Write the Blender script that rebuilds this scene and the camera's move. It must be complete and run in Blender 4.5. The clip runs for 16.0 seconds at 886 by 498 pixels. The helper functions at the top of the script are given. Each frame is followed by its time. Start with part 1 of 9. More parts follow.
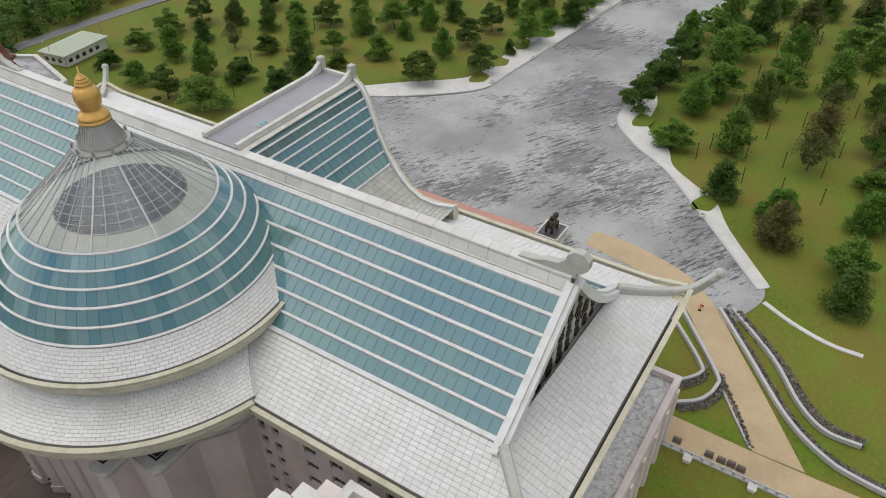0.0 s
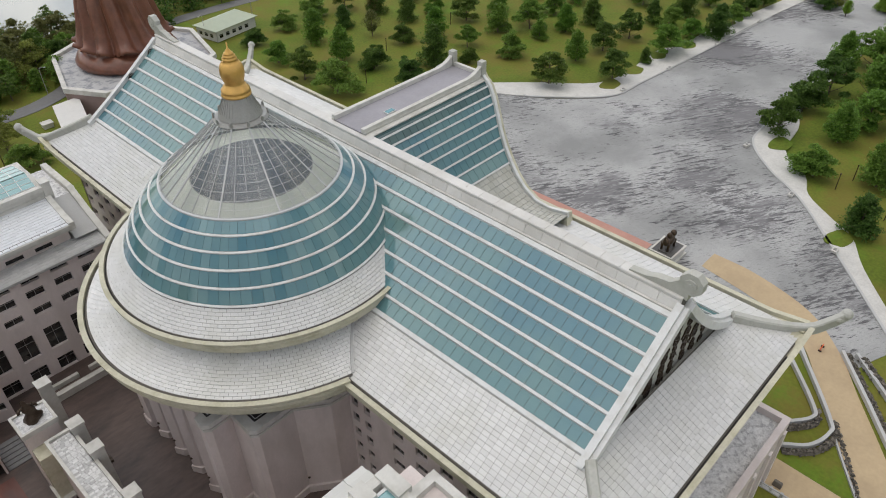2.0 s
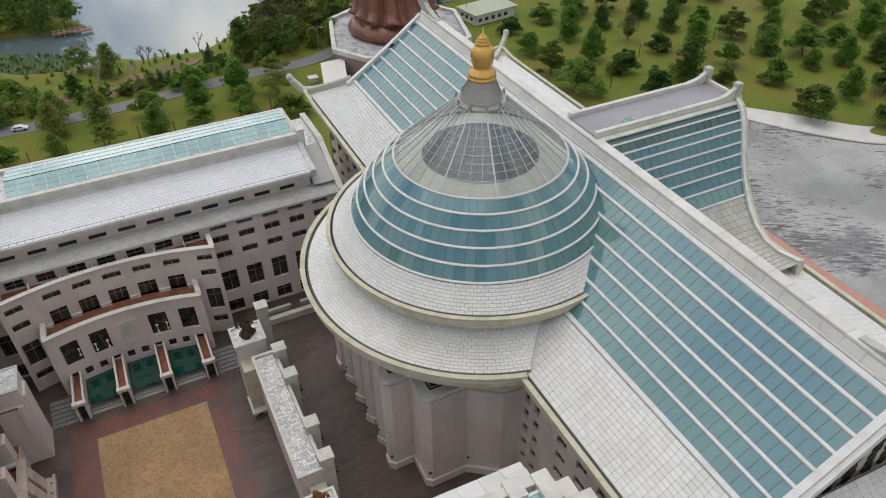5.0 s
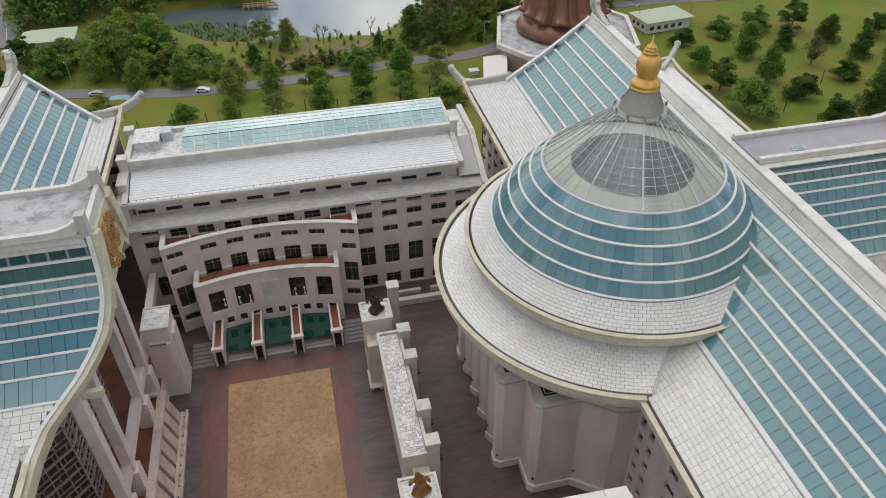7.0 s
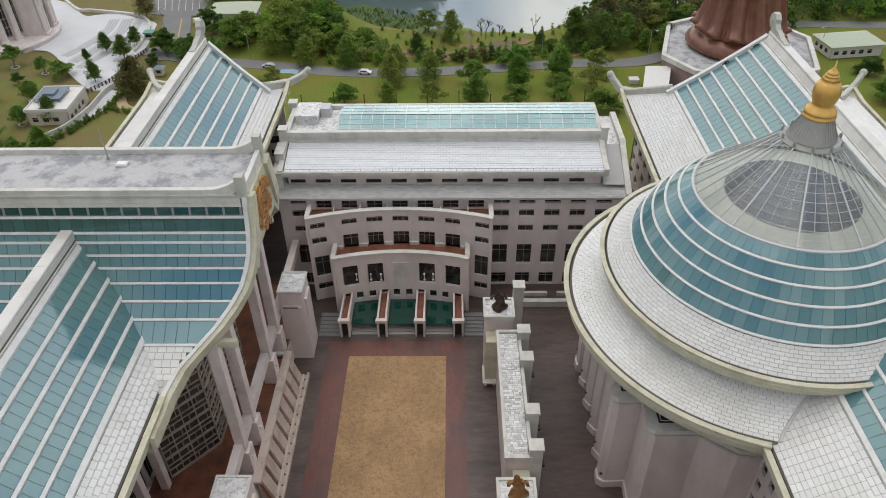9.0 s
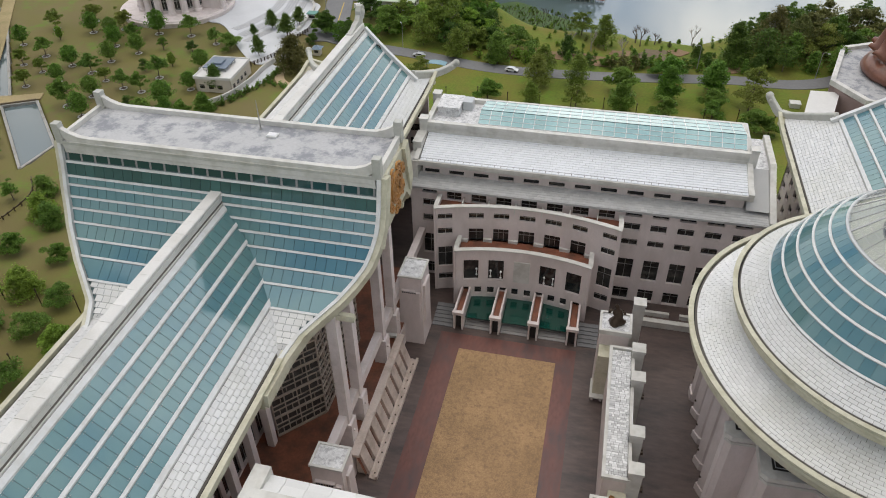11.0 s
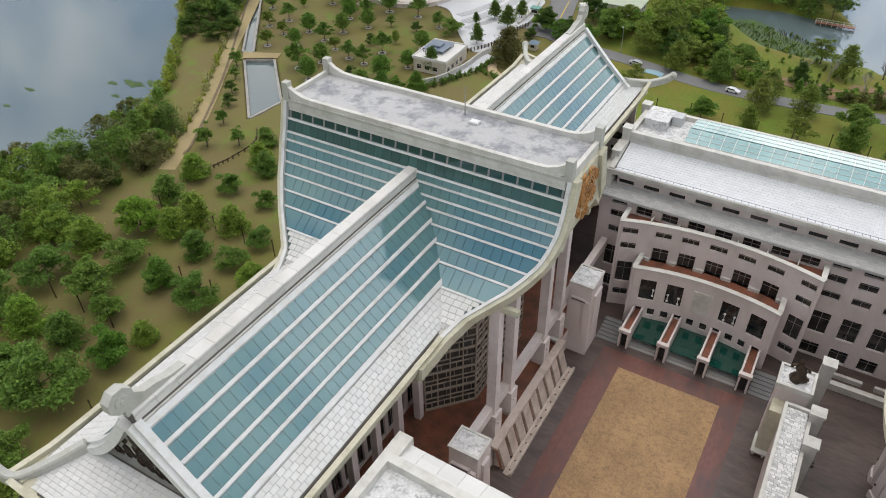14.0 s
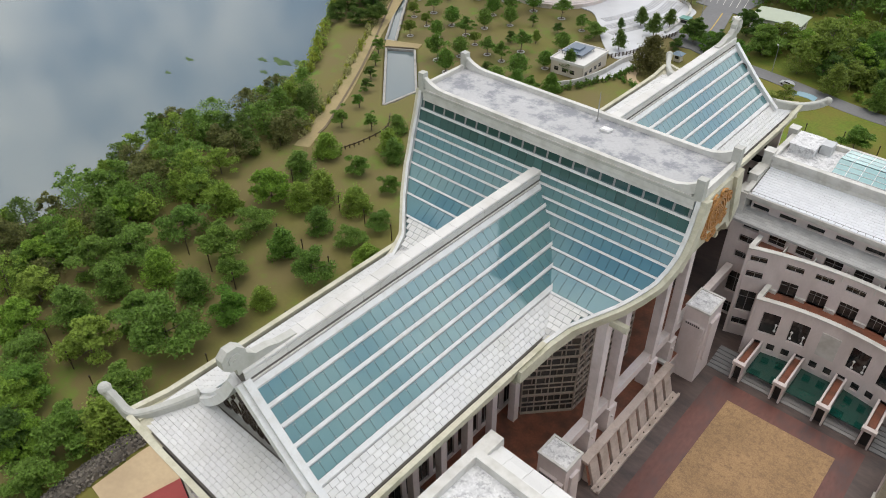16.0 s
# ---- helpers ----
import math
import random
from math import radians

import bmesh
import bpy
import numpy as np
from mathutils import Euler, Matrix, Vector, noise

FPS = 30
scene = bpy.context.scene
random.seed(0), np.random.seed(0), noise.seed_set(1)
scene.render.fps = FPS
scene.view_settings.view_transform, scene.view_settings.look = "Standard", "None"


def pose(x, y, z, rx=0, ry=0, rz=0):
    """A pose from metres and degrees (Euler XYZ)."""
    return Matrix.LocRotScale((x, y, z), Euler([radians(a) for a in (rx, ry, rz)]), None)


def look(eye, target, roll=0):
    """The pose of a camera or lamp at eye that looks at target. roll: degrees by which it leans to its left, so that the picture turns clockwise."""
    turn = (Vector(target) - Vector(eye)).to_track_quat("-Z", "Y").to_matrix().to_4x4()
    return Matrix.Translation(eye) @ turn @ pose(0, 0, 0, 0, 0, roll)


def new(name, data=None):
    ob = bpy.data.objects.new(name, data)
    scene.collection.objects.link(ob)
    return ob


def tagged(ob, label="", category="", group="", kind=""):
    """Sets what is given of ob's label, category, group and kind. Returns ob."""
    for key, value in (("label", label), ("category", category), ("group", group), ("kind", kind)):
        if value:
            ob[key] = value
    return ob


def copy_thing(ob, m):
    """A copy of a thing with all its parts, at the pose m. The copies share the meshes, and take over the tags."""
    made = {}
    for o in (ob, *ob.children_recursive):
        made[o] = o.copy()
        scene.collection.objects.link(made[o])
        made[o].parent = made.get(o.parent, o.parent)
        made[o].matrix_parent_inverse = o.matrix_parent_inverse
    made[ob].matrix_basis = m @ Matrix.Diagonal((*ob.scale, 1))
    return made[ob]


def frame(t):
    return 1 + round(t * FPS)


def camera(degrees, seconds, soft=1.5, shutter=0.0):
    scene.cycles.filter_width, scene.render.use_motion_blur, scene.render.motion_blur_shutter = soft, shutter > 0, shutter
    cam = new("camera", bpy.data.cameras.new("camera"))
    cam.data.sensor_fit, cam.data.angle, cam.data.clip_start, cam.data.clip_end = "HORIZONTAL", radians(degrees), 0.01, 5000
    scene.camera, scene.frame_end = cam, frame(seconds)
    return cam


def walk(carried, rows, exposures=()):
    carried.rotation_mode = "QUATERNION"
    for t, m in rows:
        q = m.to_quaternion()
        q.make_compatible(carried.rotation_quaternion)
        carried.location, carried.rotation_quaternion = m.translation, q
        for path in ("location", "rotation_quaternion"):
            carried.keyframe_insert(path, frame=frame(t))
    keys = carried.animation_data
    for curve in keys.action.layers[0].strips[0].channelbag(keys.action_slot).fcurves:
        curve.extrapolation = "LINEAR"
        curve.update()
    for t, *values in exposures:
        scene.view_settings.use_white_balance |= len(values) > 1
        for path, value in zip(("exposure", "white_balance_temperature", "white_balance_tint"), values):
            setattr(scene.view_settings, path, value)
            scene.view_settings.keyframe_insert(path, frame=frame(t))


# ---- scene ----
# ---------------------------------------------------------------- camera and its walk
cam = camera(62.92, 16.0, soft=1.0)
EYE = (0.0, 0.0, 100.0)
TILT, LEAN, TURN = -38.12, -0.88, 1.15
YAWS = [(0.0, -58.15), (0.5, -56.06), (1.0, -53.71), (1.5, -50.73), (2.0, -47.23), (2.5, -43.73), (3.0, -40.25),
        (3.5, -36.83), (4.0, -33.45), (4.5, -30.08), (5.0, -26.70), (5.5, -23.32), (6.0, -19.94), (6.5, -16.56),
        (7.0, -13.20), (7.5, -9.85), (8.0, -6.52), (8.5, -3.22), (9.0, 0.0), (9.5, 3.16), (10.0, 6.26), (10.5, 9.31),
        (11.0, 12.33), (11.5, 15.33), (12.0, 18.32), (12.5, 21.32), (13.0, 24.26), (13.5, 27.16), (14.0, 30.05),
        (14.5, 32.96), (15.0, 35.84), (15.5, 38.67), (16.0, 41.50)]
walk(cam, [(t, pose(*EYE, 90 + TILT, 0, a + TURN) @ pose(0, 0, 0, 0, 0, LEAN)) for t, a in YAWS],
     exposures=[(0.0, -0.15), (4.0, -0.21), (8.0, -0.08), (12.0, 0.0), (16.0, 0.19)])

# ---------------------------------------------------------------- world and sun: bright broken overcast
world = bpy.data.worlds.new("sky")
scene.world = world
world.use_nodes = True
wn, wl = world.node_tree.nodes, world.node_tree.links
wn.clear()
w_out, w_bg = wn.new("ShaderNodeOutputWorld"), wn.new("ShaderNodeBackground")
w_sky = wn.new("ShaderNodeTexSky")
w_sky.sky_type, w_sky.sun_disc = "NISHITA", False
w_sky.sun_elevation, w_sky.sun_rotation = radians(78), radians(-50)
w_sky.air_density, w_sky.dust_density = 1.0, 2.0
w_co, w_no, w_ra, w_mx = (wn.new("ShaderNodeTexCoord"), wn.new("ShaderNodeTexNoise"),
                          wn.new("ShaderNodeValToRGB"), wn.new("ShaderNodeMixRGB"))
w_no.inputs["Scale"].default_value, w_no.inputs["Detail"].default_value = 3.2, 5.0
w_no.inputs["Roughness"].default_value = 0.58
w_ra.color_ramp.elements[0].position, w_ra.color_ramp.elements[1].position = 0.40, 0.60
w_mx.inputs["Color2"].default_value = (11.6, 11.2, 10.6, 1)      # lit cloud, on the sky's own scale
w_mp = wn.new("ShaderNodeMapping")
w_mp.inputs["Scale"].default_value = (-1, 1, 1)
w_mp.inputs["Location"].default_value = (0.0, 0.0, 0.45)
wl.new(w_co.outputs["Generated"], w_mp.inputs["Vector"])
wl.new(w_mp.outputs["Vector"], w_no.inputs["Vector"])
wl.new(w_no.outputs["Fac"], w_ra.inputs["Fac"])
wl.new(w_ra.outputs["Color"], w_mx.inputs["Fac"])
wl.new(w_sky.outputs["Color"], w_mx.inputs["Color1"])
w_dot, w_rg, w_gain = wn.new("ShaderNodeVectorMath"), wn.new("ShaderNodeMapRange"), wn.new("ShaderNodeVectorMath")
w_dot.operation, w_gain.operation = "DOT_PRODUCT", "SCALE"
w_dot.inputs[1].default_value = (0.36, 0.86, 0.36)               # added sky gain peaks this way, brightening reflections in lake and left hall glass
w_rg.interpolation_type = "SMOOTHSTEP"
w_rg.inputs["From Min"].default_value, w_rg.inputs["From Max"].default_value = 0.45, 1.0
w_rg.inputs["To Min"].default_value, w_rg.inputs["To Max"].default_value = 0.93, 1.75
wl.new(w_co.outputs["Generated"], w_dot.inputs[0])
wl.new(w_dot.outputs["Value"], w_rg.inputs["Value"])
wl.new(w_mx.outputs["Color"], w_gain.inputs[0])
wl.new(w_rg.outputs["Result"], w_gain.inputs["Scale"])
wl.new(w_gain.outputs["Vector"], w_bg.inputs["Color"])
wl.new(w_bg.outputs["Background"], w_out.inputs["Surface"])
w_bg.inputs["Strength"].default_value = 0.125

sun_data = bpy.data.lights.new("sun", "SUN")
sun_data.energy, sun_data.angle, sun_data.color = 0.9, radians(70), (1.0, 0.96, 0.9)
sun = new("sun", sun_data)
sun.matrix_world = look((-30, 25, 180), (0, 0, 0))


# ---------------------------------------------------------------- materials
def material(name, base, rough=0.7, var=0.12, scale=0.6, fine=6.0, bump=0.1, metal=0.0, rnd=0.0, island=0.0,
             stain=None, stain_amount=0.0, stain_scale=0.15, coat=0.0, stretch=(1, 1, 1), stain_edge=(0.46, 0.66), stain_rough=0.62):
    """A procedural surface: base colour with variation at two scales, optional stains, per-piece variation and relief."""
    m = bpy.data.materials.new(name)
    m.use_nodes = True
    n, l = m.node_tree.nodes, m.node_tree.links
    b = n["Principled BSDF"]
    b.inputs["Roughness"].default_value, b.inputs["Metallic"].default_value = rough, metal
    b.inputs["Coat Weight"].default_value = coat
    geo = n.new("ShaderNodeNewGeometry")
    mp = n.new("ShaderNodeMapping")
    mp.inputs["Scale"].default_value = stretch
    l.new(geo.outputs["Position"], mp.inputs["Vector"])
    big, small = n.new("ShaderNodeTexNoise"), n.new("ShaderNodeTexNoise")
    big.inputs["Scale"].default_value, big.inputs["Detail"].default_value = scale, 4
    small.inputs["Scale"].default_value, small.inputs["Detail"].default_value = fine, 3
    l.new(mp.outputs["Vector"], big.inputs["Vector"])
    l.new(mp.outputs["Vector"], small.inputs["Vector"])
    add = n.new("ShaderNodeMath")
    add.operation = "ADD"
    l.new(big.outputs["Fac"], add.inputs[0])
    l.new(small.outputs["Fac"], add.inputs[1])
    last = add.outputs[0]
    ran = n.new("ShaderNodeMapRange")
    ran.inputs["From Min"].default_value, ran.inputs["From Max"].default_value = 0.55, 1.45
    ran.inputs["To Min"].default_value, ran.inputs["To Max"].default_value = 1 - var, 1 + var
    ran.clamp = False
    l.new(last, ran.inputs["Value"])
    factor = ran.outputs["Result"]
    for amount, node, out in ((rnd, "ShaderNodeObjectInfo", "Random"), (island, "ShaderNodeNewGeometry", "Random Per Island")):
        if amount:
            src = n.new(node)
            r2 = n.new("ShaderNodeMapRange")
            r2.inputs["To Min"].default_value, r2.inputs["To Max"].default_value = 1 - amount, 1 + amount
            mul = n.new("ShaderNodeMath")
            mul.operation = "MULTIPLY"
            l.new(src.outputs[out], r2.inputs["Value"])
            l.new(r2.outputs["Result"], mul.inputs[0])
            l.new(factor, mul.inputs[1])
            factor = mul.outputs[0]
    mixc = n.new("ShaderNodeVectorMath")
    mixc.operation = "SCALE"
    mixc.inputs[0].default_value = base
    l.new(factor, mixc.inputs["Scale"])
    colour = mixc.outputs["Vector"]
    if stain:
        sn, sr, sm = n.new("ShaderNodeTexNoise"), n.new("ShaderNodeValToRGB"), n.new("ShaderNodeMixRGB")
        sn.inputs["Scale"].default_value, sn.inputs["Detail"].default_value = stain_scale, 8
        sn.inputs["Roughness"].default_value = stain_rough
        sr.color_ramp.elements[0].position, sr.color_ramp.elements[1].position = stain_edge
        sr.color_ramp.elements[1].color = (stain_amount, stain_amount, stain_amount, 1)
        sm.inputs["Color2"].default_value = (*stain, 1)
        l.new(mp.outputs["Vector"], sn.inputs["Vector"])
        l.new(sn.outputs["Fac"], sr.inputs["Fac"])
        l.new(sr.outputs["Color"], sm.inputs["Fac"])
        l.new(colour, sm.inputs["Color1"])
        colour = sm.outputs["Color"]
    l.new(colour, b.inputs["Base Color"])
    if bump:
        bp = n.new("ShaderNodeBump")
        bp.inputs["Strength"].default_value, bp.inputs["Distance"].default_value = bump, 0.05
        l.new(small.outputs["Fac"], bp.inputs["Height"])
        l.new(bp.outputs["Normal"], b.inputs["Normal"])
    return m


TILE = material("stone_tile", (0.625, 0.625, 0.61), 0.38, 0.05, 0.12, 5, 0.05, rnd=0.06, island=0.06, stain=(0.50, 0.50, 0.44), stain_amount=0.45, stain_scale=0.12)
TILE_GREY = material("grey_slab", (0.42, 0.42, 0.41), 0.6, 0.08, 0.2, 5, 0.08, rnd=0.08, island=0.10)
WINGTILE = material("weathered_wing_tile", (0.44, 0.44, 0.40), 0.55, 0.10, 0.2, 5, 0.08, island=0.10, stain=(0.32, 0.31, 0.25), stain_amount=0.5, stain_scale=0.2)
RIDGE = material("ridge_slab", (0.60, 0.59, 0.56), 0.5, 0.08, 0.2, 6, 0.05, island=0.06, rnd=0.06, stain=(0.40, 0.38, 0.33), stain_amount=0.4)
JOINT = material("dark_joint", (0.115, 0.105, 0.092), 0.9, 0.1)
CORNICE = material("stained_cornice", (0.52, 0.50, 0.385), 0.7, 0.15, 0.3, 3, 0.1, stain=(0.30, 0.28, 0.17), stain_amount=0.5, stain_scale=0.4)
STONE = material("pale_carved_stone", (0.45, 0.45, 0.41), 0.7, 0.14, 0.5, 4, 0.12, stain=(0.25, 0.25, 0.20), stain_amount=0.5, stain_scale=0.5)
PARAPET = material("parapet_coping", (0.58, 0.57, 0.53), 0.65, 0.10, 0.4, 4, 0.1, stain=(0.34, 0.33, 0.28), stain_amount=0.5, stain_scale=0.5)
WALL = material("pinkish_granite", (0.66, 0.59, 0.565), 0.7, 0.09, 0.15, 4, 0.06, stain=(0.40, 0.35, 0.31), stain_amount=0.35, stain_scale=0.25, stretch=(1, 1, 0.45))
BAND = material("white_steel_band", (0.62, 0.63, 0.62), 0.35, 0.07, 0.5, 5, 0.03, stain=(0.42, 0.40, 0.35), stain_amount=0.4, stain_scale=0.6)
GLAZEBED = material("teal_glazing_bed", (0.075, 0.115, 0.116), 0.5, 0.1)
MULLION = material("dark_mullion", (0.06, 0.09, 0.10), 0.5, 0.1)
DARK = material("dark_interior", (0.025, 0.022, 0.02), 0.7, 0.2)
WINDOW = material("window_glass", (0.022, 0.022, 0.021), 0.08, 0.5, 0.35, 1.2, 0.0, rnd=0.5, stain=(0.075, 0.068, 0.058), stain_amount=0.7, stain_scale=0.55, stain_edge=(0.50, 0.62))
GRAVEL = material("roof_gravel", (0.64, 0.64, 0.635), 0.9, 0.30, 0.6, 3.0, 0.5, stain=(0.27, 0.27, 0.28), stain_amount=0.7, stain_scale=1.3, stain_edge=(0.50, 0.62), stain_rough=0.7)
ROOFING = material("grey_roofing", (0.42, 0.42, 0.42), 0.7, 0.14, 0.2, 2.5, 0.1, stain=(0.20, 0.21, 0.23), stain_amount=0.9, stain_scale=0.28, stain_edge=(0.47, 0.60), stain_rough=0.68)
LEADGREY = material("lilac_grey_roofing", (0.30, 0.29, 0.315), 0.6, 0.10, 0.15, 2.0, 0.08, stain=(0.24, 0.235, 0.25), stain_amount=0.6, stain_scale=0.2)
PAVING = material("dark_paving", (0.098, 0.069, 0.060), 0.5, 0.35, 0.12, 1.4, 0.15, stain=(0.036, 0.030, 0.030), stain_amount=0.85, stain_scale=0.22, stain_rough=0.74, stretch=(0.35, 1, 1))
REDPAVE = material("red_brown_paving", (0.150, 0.056, 0.042), 0.45, 0.35, 0.15, 2.0, 0.15, stain=(0.055, 0.042, 0.043), stain_amount=0.85, stain_scale=0.25, stain_rough=0.72, stretch=(1, 0.4, 1))
PINKSTONE = material("pale_pink_stone", (0.68, 0.61, 0.585), 0.7, 0.08, 0.3, 4, 0.06, stain=(0.42, 0.37, 0.33), stain_amount=0.4, stain_scale=0.4)
POSTGREY = material("grey_post", (0.20, 0.20, 0.20), 0.6, 0.1)
DECK = material("red_timber_deck", (0.235, 0.088, 0.050), 0.5, 0.3, 0.4, 3.0, 0.1, stain=(0.075, 0.045, 0.034), stain_amount=0.7, stain_scale=0.35)
MATTING = material("tan_matting", (0.37, 0.235, 0.118), 0.85, 0.45, 0.12, 6.0, 0.5, stain=(0.20, 0.125, 0.072), stain_amount=0.8, stain_scale=0.9, stain_rough=0.82, stain_edge=(0.47, 0.64))
BRONZE = material("dark_bronze", (0.07, 0.05, 0.035), 0.45, 0.3, 1.5, 6, 0.1, metal=0.6)
GOLDBRONZE = material("gilt_bronze", (0.30, 0.16, 0.06), 0.4, 0.3, 1.5, 6, 0.1, metal=0.7)
GOLD = material("gold_leaf", (0.66, 0.40, 0.12), 0.36, 0.10, 1.2, 5, 0.03, metal=0.75)
TERRA = material("brown_statue", (0.190, 0.078, 0.048), 0.33, 0.2, 0.4, 3, 0.08, stain=(0.08, 0.032, 0.02), stain_amount=0.5, stain_scale=0.3)
GREENGLASS = material("green_canopy_glass", (0.006, 0.055, 0.040), 0.06, 0.2, 0.5, 3, 0.0)
GREENGLASS.node_tree.nodes["Principled BSDF"].inputs["IOR"].default_value = 1.8
LAYLIGHT = material("dark_laylight", (0.065, 0.075, 0.09), 0.3, 0.12, 0.5, 3, 0.0, rnd=0.1, island=0.1)
FLOORRING = material("pale_dome_floor", (0.66, 0.68, 0.60), 0.7, 0.08)
GREYMETAL = material("grey_metal", (0.33, 0.33, 0.31), 0.45, 0.12, 1.0, 5, 0.05, metal=0.4)
STEEL = material("pale_steel", (0.48, 0.49, 0.49), 0.4, 0.08, 1.0, 5, 0.02)
ROOFMETAL = material("white_metal_roof", (0.68, 0.68, 0.68), 0.45, 0.06, 0.2, 4, 0.03, stain=(0.5, 0.5, 0.49), stain_amount=0.5)


def glass_pane(name, base, tint, amount=0.25, rough=0.05, ior=2.0):
    """Fritted roof glass with blinds behind it: glossy, tinted, patchy from pane to pane and over wide areas."""
    m = bpy.data.materials.new(name)
    m.use_nodes = True
    n, l = m.node_tree.nodes, m.node_tree.links
    b = n["Principled BSDF"]
    b.inputs["Roughness"].default_value = rough
    b.inputs["IOR"].default_value = ior
    b.inputs["Specular Tint"].default_value = (0.82, 0.95, 1.0, 1)
    geo, inf = n.new("ShaderNodeNewGeometry"), n.new("ShaderNodeObjectInfo")
    no, ra, mx = n.new("ShaderNodeTexNoise"), n.new("ShaderNodeValToRGB"), n.new("ShaderNodeMixRGB")
    no.inputs["Scale"].default_value, no.inputs["Detail"].default_value = 0.06, 4
    ra.color_ramp.elements[0].position, ra.color_ramp.elements[1].position = 0.44, 0.64
    mx.inputs["Color1"].default_value, mx.inputs["Color2"].default_value = (*base, 1), (*tint, 1)
    ad, mr, sc = n.new("ShaderNodeMath"), n.new("ShaderNodeMapRange"), n.new("ShaderNodeVectorMath")
    sc.operation, ad.operation = "SCALE", "ADD"
    mr.inputs["From Max"].default_value = 2.0
    mr.inputs["To Min"].default_value, mr.inputs["To Max"].default_value = 1 - amount, 1 + amount
    l.new(geo.outputs["Position"], no.inputs["Vector"])
    l.new(no.outputs["Fac"], ra.inputs["Fac"])
    l.new(ra.outputs["Color"], mx.inputs["Fac"])
    l.new(inf.outputs["Random"], ad.inputs[0])
    l.new(geo.outputs["Random Per Island"], ad.inputs[1])
    l.new(ad.outputs[0], mr.inputs["Value"])
    l.new(mx.outputs["Color"], sc.inputs[0])
    l.new(mr.outputs["Result"], sc.inputs["Scale"])
    l.new(sc.outputs["Vector"], b.inputs["Base Color"])
    return m


ROOFGLASS = glass_pane("teal_roof_glass", (0.104, 0.206, 0.208), (0.070, 0.170, 0.208), 0.08, 0.07, 1.8)
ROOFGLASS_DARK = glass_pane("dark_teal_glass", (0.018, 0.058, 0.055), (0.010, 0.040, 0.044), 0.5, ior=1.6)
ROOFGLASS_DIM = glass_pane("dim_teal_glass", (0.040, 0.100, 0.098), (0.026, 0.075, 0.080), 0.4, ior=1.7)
SKYLIGHT = glass_pane("pale_skylight_glass", (0.12, 0.27, 0.28), (0.22, 0.37, 0.37), 0.25, ior=2.0)

CLEAR = bpy.data.materials.new("clear_cone_glass")
CLEAR.use_nodes = True
cn, cl = CLEAR.node_tree.nodes, CLEAR.node_tree.links
cn.clear()
c_out, c_mix, c_tr, c_gl, c_fr = (cn.new("ShaderNodeOutputMaterial"), cn.new("ShaderNodeMixShader"),
                                  cn.new("ShaderNodeBsdfTransparent"), cn.new("ShaderNodeBsdfGlossy"), cn.new("ShaderNodeFresnel"))
c_tr.inputs["Color"].default_value = (0.93, 0.96, 0.95, 1)
c_gl.inputs["Roughness"].default_value = 0.05
c_fr.inputs["IOR"].default_value = 1.75
cl.new(c_fr.outputs["Fac"], c_mix.inputs["Fac"])
cl.new(c_tr.outputs["BSDF"], c_mix.inputs[1])
cl.new(c_gl.outputs["BSDF"], c_mix.inputs[2])
c_haze, c_haze_mix = cn.new("ShaderNodeBsdfDiffuse"), cn.new("ShaderNodeMixShader")      # pale haze mixed in, standing for sky reflected on the cone
c_haze.inputs["Color"].default_value, c_haze_mix.inputs["Fac"].default_value = (0.75, 0.80, 0.78, 1), 0.10
cl.new(c_mix.outputs["Shader"], c_haze_mix.inputs[1])
cl.new(c_haze.outputs["BSDF"], c_haze_mix.inputs[2])
cl.new(c_haze_mix.outputs["Shader"], c_out.inputs["Surface"])


